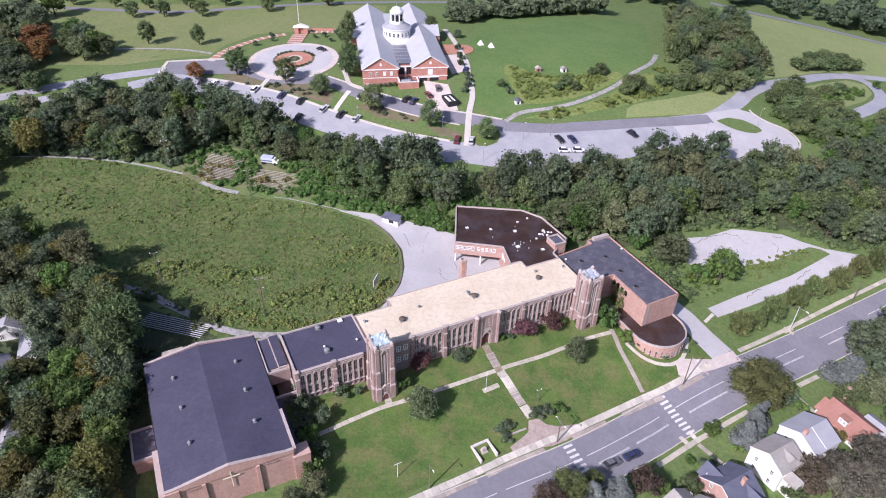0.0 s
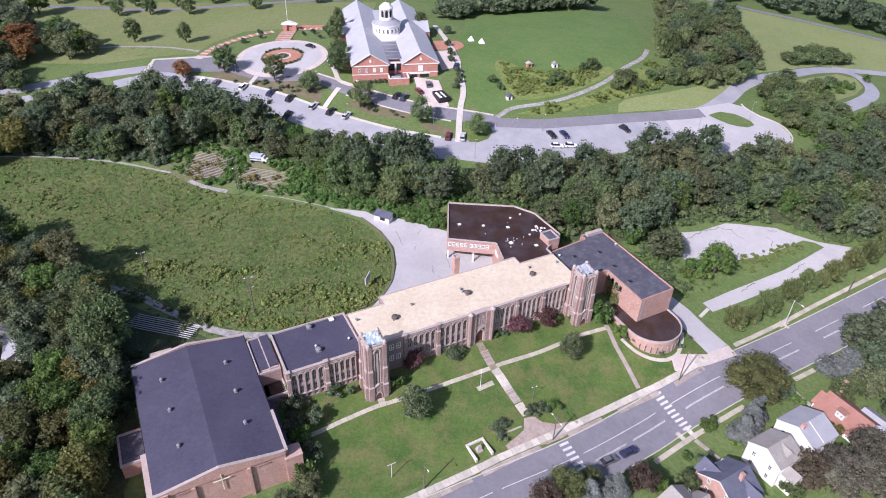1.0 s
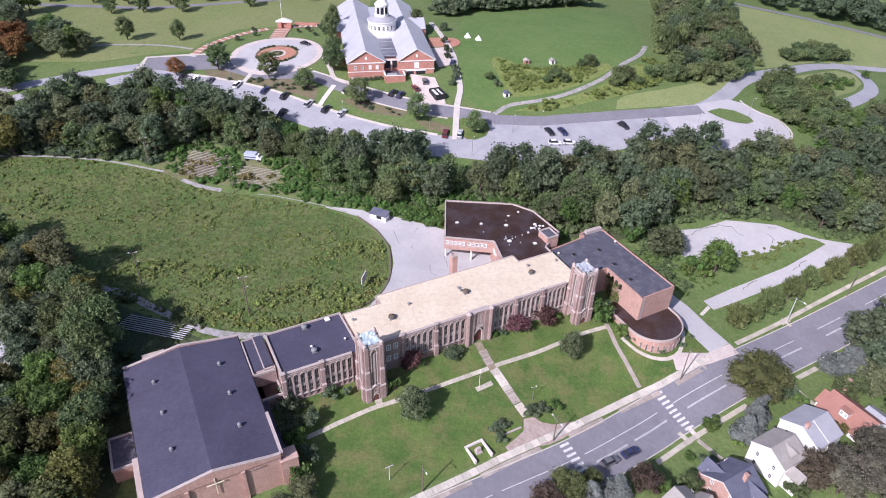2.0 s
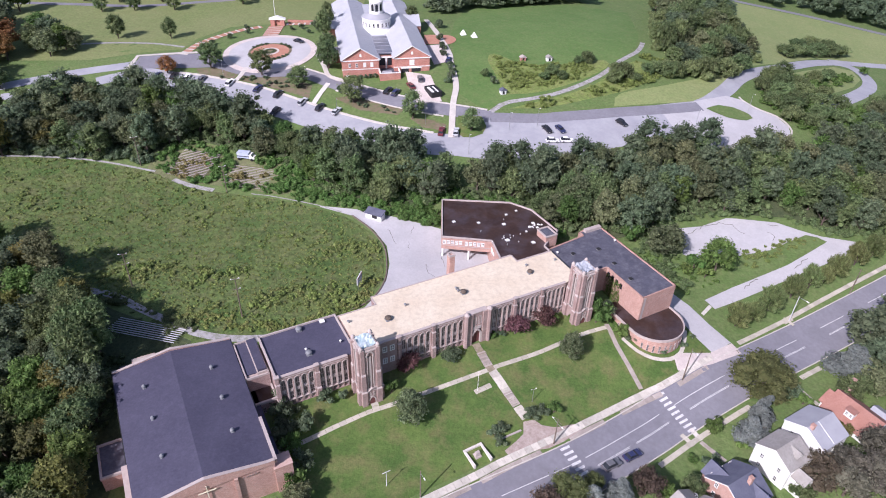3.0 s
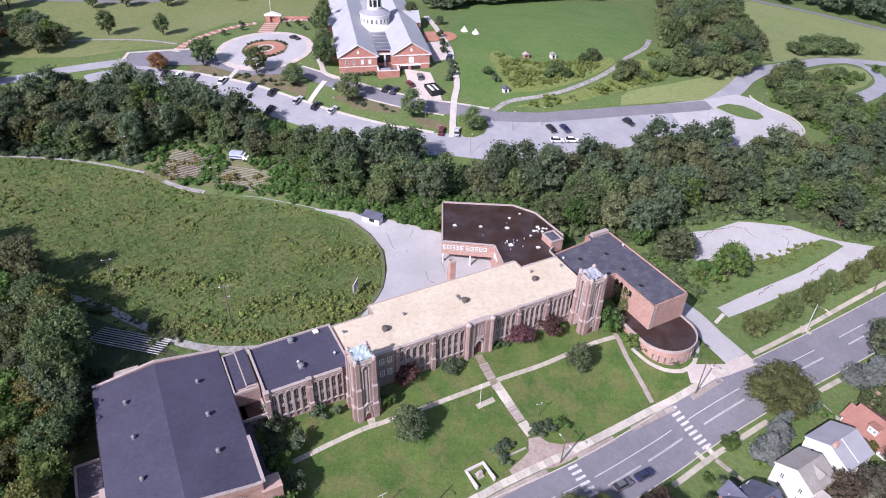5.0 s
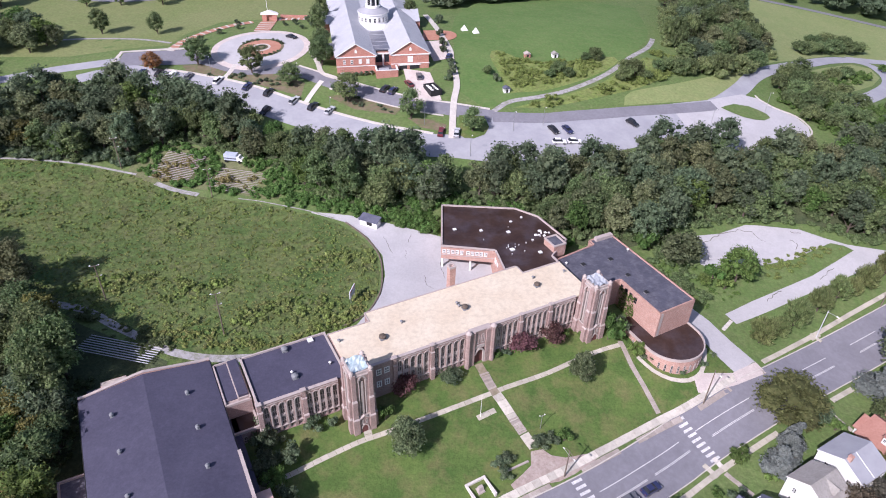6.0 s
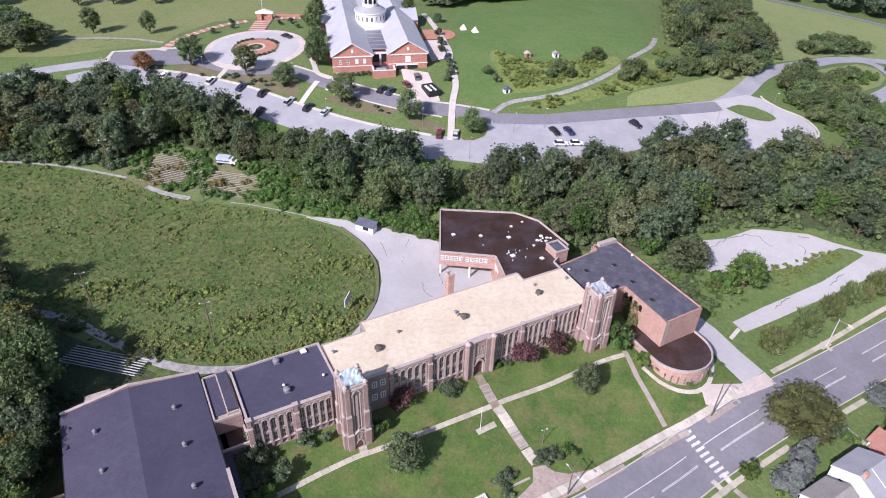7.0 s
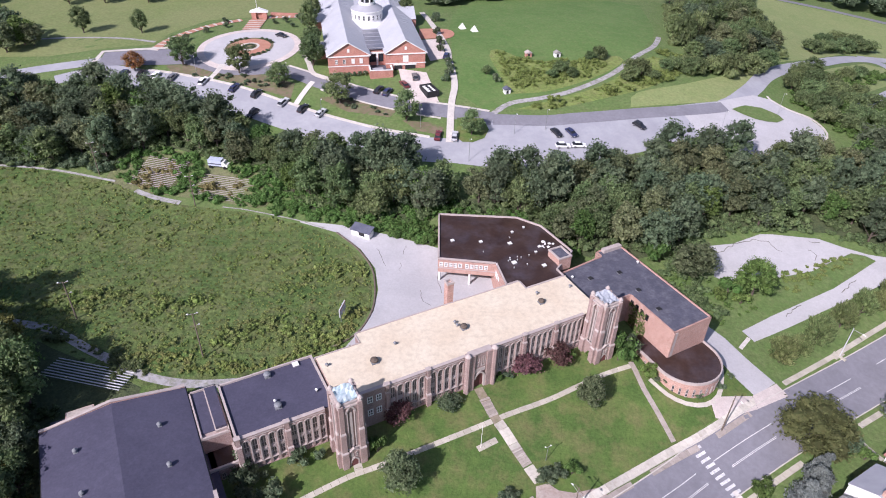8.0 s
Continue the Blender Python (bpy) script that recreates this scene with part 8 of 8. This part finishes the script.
thicket("bench_vines", BENCHES[0], 1.5, (0.3, 0.6), VINE, 49, "dry yellowing vines over the old benches", "dry_vines", clump=5.0)
thicket("bench_growth", BENCHES[1], 1.8, (0.3, 0.65), VINE, 48, "dry yellowing vines over the old benches", "dry_vines", clump=5.0)
thicket("shade_brush", [(-70, 96), (-66, 93), (-63, 112), (-70, 119), (-80, 117), (-86, 126), (-92, 131), (-112, 146), (-116, 150), (-100, 136), (-88, 124), (-76, 110)], 2.6, (0.4, 0.9), VINE, 47, "low brush under the trees", "leaves_mid", clear=([(-80, 117), (-60, 111), (-58, 125), (-78, 130)],))
drape("brush_ground", [(22, 240), (36, 243), (54, 254), (66, 267), (60, 270), (44, 264), (30, 264), (20, 272), (17, 266), (20, 252)], M["weedy_grass"], 0.06, "rough yellow-green growth on the slope", "grass", rounded=True)
thicket("brush", [(24, 243), (36, 245), (53, 255), (62, 266), (44, 263), (29, 263), (20, 270), (21, 254)], 1.9, (0.25, 0.75), VINE, 52, "patch of rough brush on the slope", "leaves_bright")
thicket("lot_brush", [(62, 172), (70, 182), (84, 186.5), (100, 187.5), (112, 186), (128, 181.5), (150, 186), (134, 178.6), (121, 179.5), (111.5, 183.6), (99.5, 185.6), (86, 184), (72, 179), (70.5, 170), (66, 166), (70, 152), (56, 158), (58, 166)], 1.9, (0.5, 1.05), VINE, 53, "brush round the old parking lot", "leaves_mid")
thicket("yard_brush", [(52, 161), (60, 167), (66, 168), (71, 163), (84, 166), (86, 163), (78, 154), (70, 150), (62, 154)], 2.2, (0.2, 0.45), VINE, 44, "rough weeds between wing and parking lot", "leaves_light")
thicket("strip_brush", [(87, 168.5), (98, 172.5), (110, 178), (117, 177), (103, 169.5), (92, 162.5), (88, 165)], 1.5, (0.2, 0.5), [SHRUB], 57, "rough grass and weeds on the strip", "weed_clumps", category="weeds")
thicket("grove_brush", [(90, 262), (104, 264), (118, 272), (132, 288), (142, 306), (150, 340), (156, 366), (120, 366), (104, 350), (96, 320), (92, 300), (90, 284)], 4.6, (1.0, 1.8), VINE, 45, "thick green brush of the grove", "leaves_mid", category="brush")
thicket("path_brush", [(28, 232.6), (42, 240), (56, 248.6), (66, 259), (76, 269), (83, 279), (92, 274), (88, 262), (72, 250.5), (54, 240.5), (38, 233.6)], 1.9, (0.25, 0.7), VINE, 46, "bright green brush beside the hill path", "leaves_bright", clump=12.0)
thicket("loop_brush", [(124, 253), (128, 262), (136, 274), (150, 286), (163, 292), (176, 300), (186, 304), (176, 293), (158, 276), (148, 262), (156, 258), (176, 268), (200, 276), (205, 255), (160, 236), (136, 236), (130, 246)], 3.2, (0.7, 1.4), VINE, 54, "brush inside the loop drive", "leaves_light")
WEED = [dict(shape=crown_shape(60 + k, 0.5, 1.1, 0.02, 3, 48, 0.19, core=1)) for k in range(3)]
TUFT = [dict(shape=crown_shape(64 + k, 0.42, 1.0, 0.02, 1, 26, 0.3, core=1)) for k in range(4)]
thicket("field_weeds", FIELD, 1.3, (0.25, 0.62), TUFT, 55, "tall weeds growing all over the field", "weeds", category="weeds")
thicket("field_clumps", FIELD, 2.3, (0.3, 0.72), WEED, 39, "dark clumps of weeds here and there on the field", "weed_clumps", category="weeds", clump=13.0)
thicket("field_edge_weeds", [(-56, 125.9), (-46, 124.6), (-30, 126.4), (-21.5, 131), (-17.5, 138), (-15.5, 146), (-16, 156), (-20, 164), (-30, 160), (-40, 152), (-60, 148), (-80, 152), (-96, 142), (-88, 137), (-68, 130.4)], 1.5, (0.5, 1.0), WEED, 56, "dense weeds along the field's edge", "weed_clumps", category="weeds", clump=11.0)
thicket("edge_weeds", [(-66, 129.6), (-56, 125.9), (-46, 124.6), (-30, 126.4), (-21.5, 131), (-17.5, 138), (-15.5, 146), (-18.5, 148), (-22, 138), (-31, 130.5), (-47, 128.6), (-58, 130.5)], 1.2, (0.5, 1.1), WEED, 43, "tall weeds growing beside the path", "weeds", category="weeds")
thicket("bleacher_vines", [(-66, 122.4), (-58.5, 120.6), (-57.5, 125.4), (-65, 128.6), (-72, 131.5), (-80, 136), (-82, 134), (-74, 129)], 1.2, (0.3, 0.65), VINE, 42, "vines growing through the bleachers", "leaves_mid", clump=4.0)
FAR = [dict(shape=crown_shape(70 + k, 12, 5.6, 0.4, 9, 330, 0.85)) for k in range(3)]
thicket("far_woods", [(-300, 352), (-150, 350), (-110, 356), (-60, 368), (0, 382), (60, 392), (120, 400), (140, 412), (140, 440), (-300, 400)], 10, (0.8, 1.3), FAR, 58, "wood along the far road", "leaves", category="woods")
thicket("far_woods_east", [(150, 434), (178, 426), (212, 419), (250, 405), (300, 390), (360, 372), (360, 430), (150, 470)], 10, (0.9, 1.4), FAR, 59, "wood beyond the far meadow", "leaves", category="woods")
thicket("far_row", [(-8, 322), (8, 328), (40, 342), (70, 352), (70, 376), (30, 360), (-8, 340)], 4.8, (0.55, 1.0), FAR, 61, "row of trees at the back of the hill", "leaves", category="woods")
thicket("outer_woods", [(185, 206), (240, 236), (300, 262), (300, 300), (250, 270), (215, 256), (185, 243)], 8.5, (0.9, 1.3), FAR, 62, "wood beyond the plan's edge", "leaves", category="woods")
thicket("west_woods", [(-190, 60), (-140, 60), (-142, 150), (-150, 158), (-185, 160), (-230, 150)], 10.5, (1.0, 1.4), FAR, 63, "wood beyond the plan's edge", "leaves", category="woods")
for x, y in ((-196, 336), (-175, 336.5), (-158, 337), (-138, 339), (-122, 345), (-104, 350), (-86, 354), (-160, 322), (-146, 325), (-128, 327), (-98, 336), (-70, 348)):
    stand(ROUND, x, y, 4.0, 8.0, x * 13, "rounded tree along the far road")
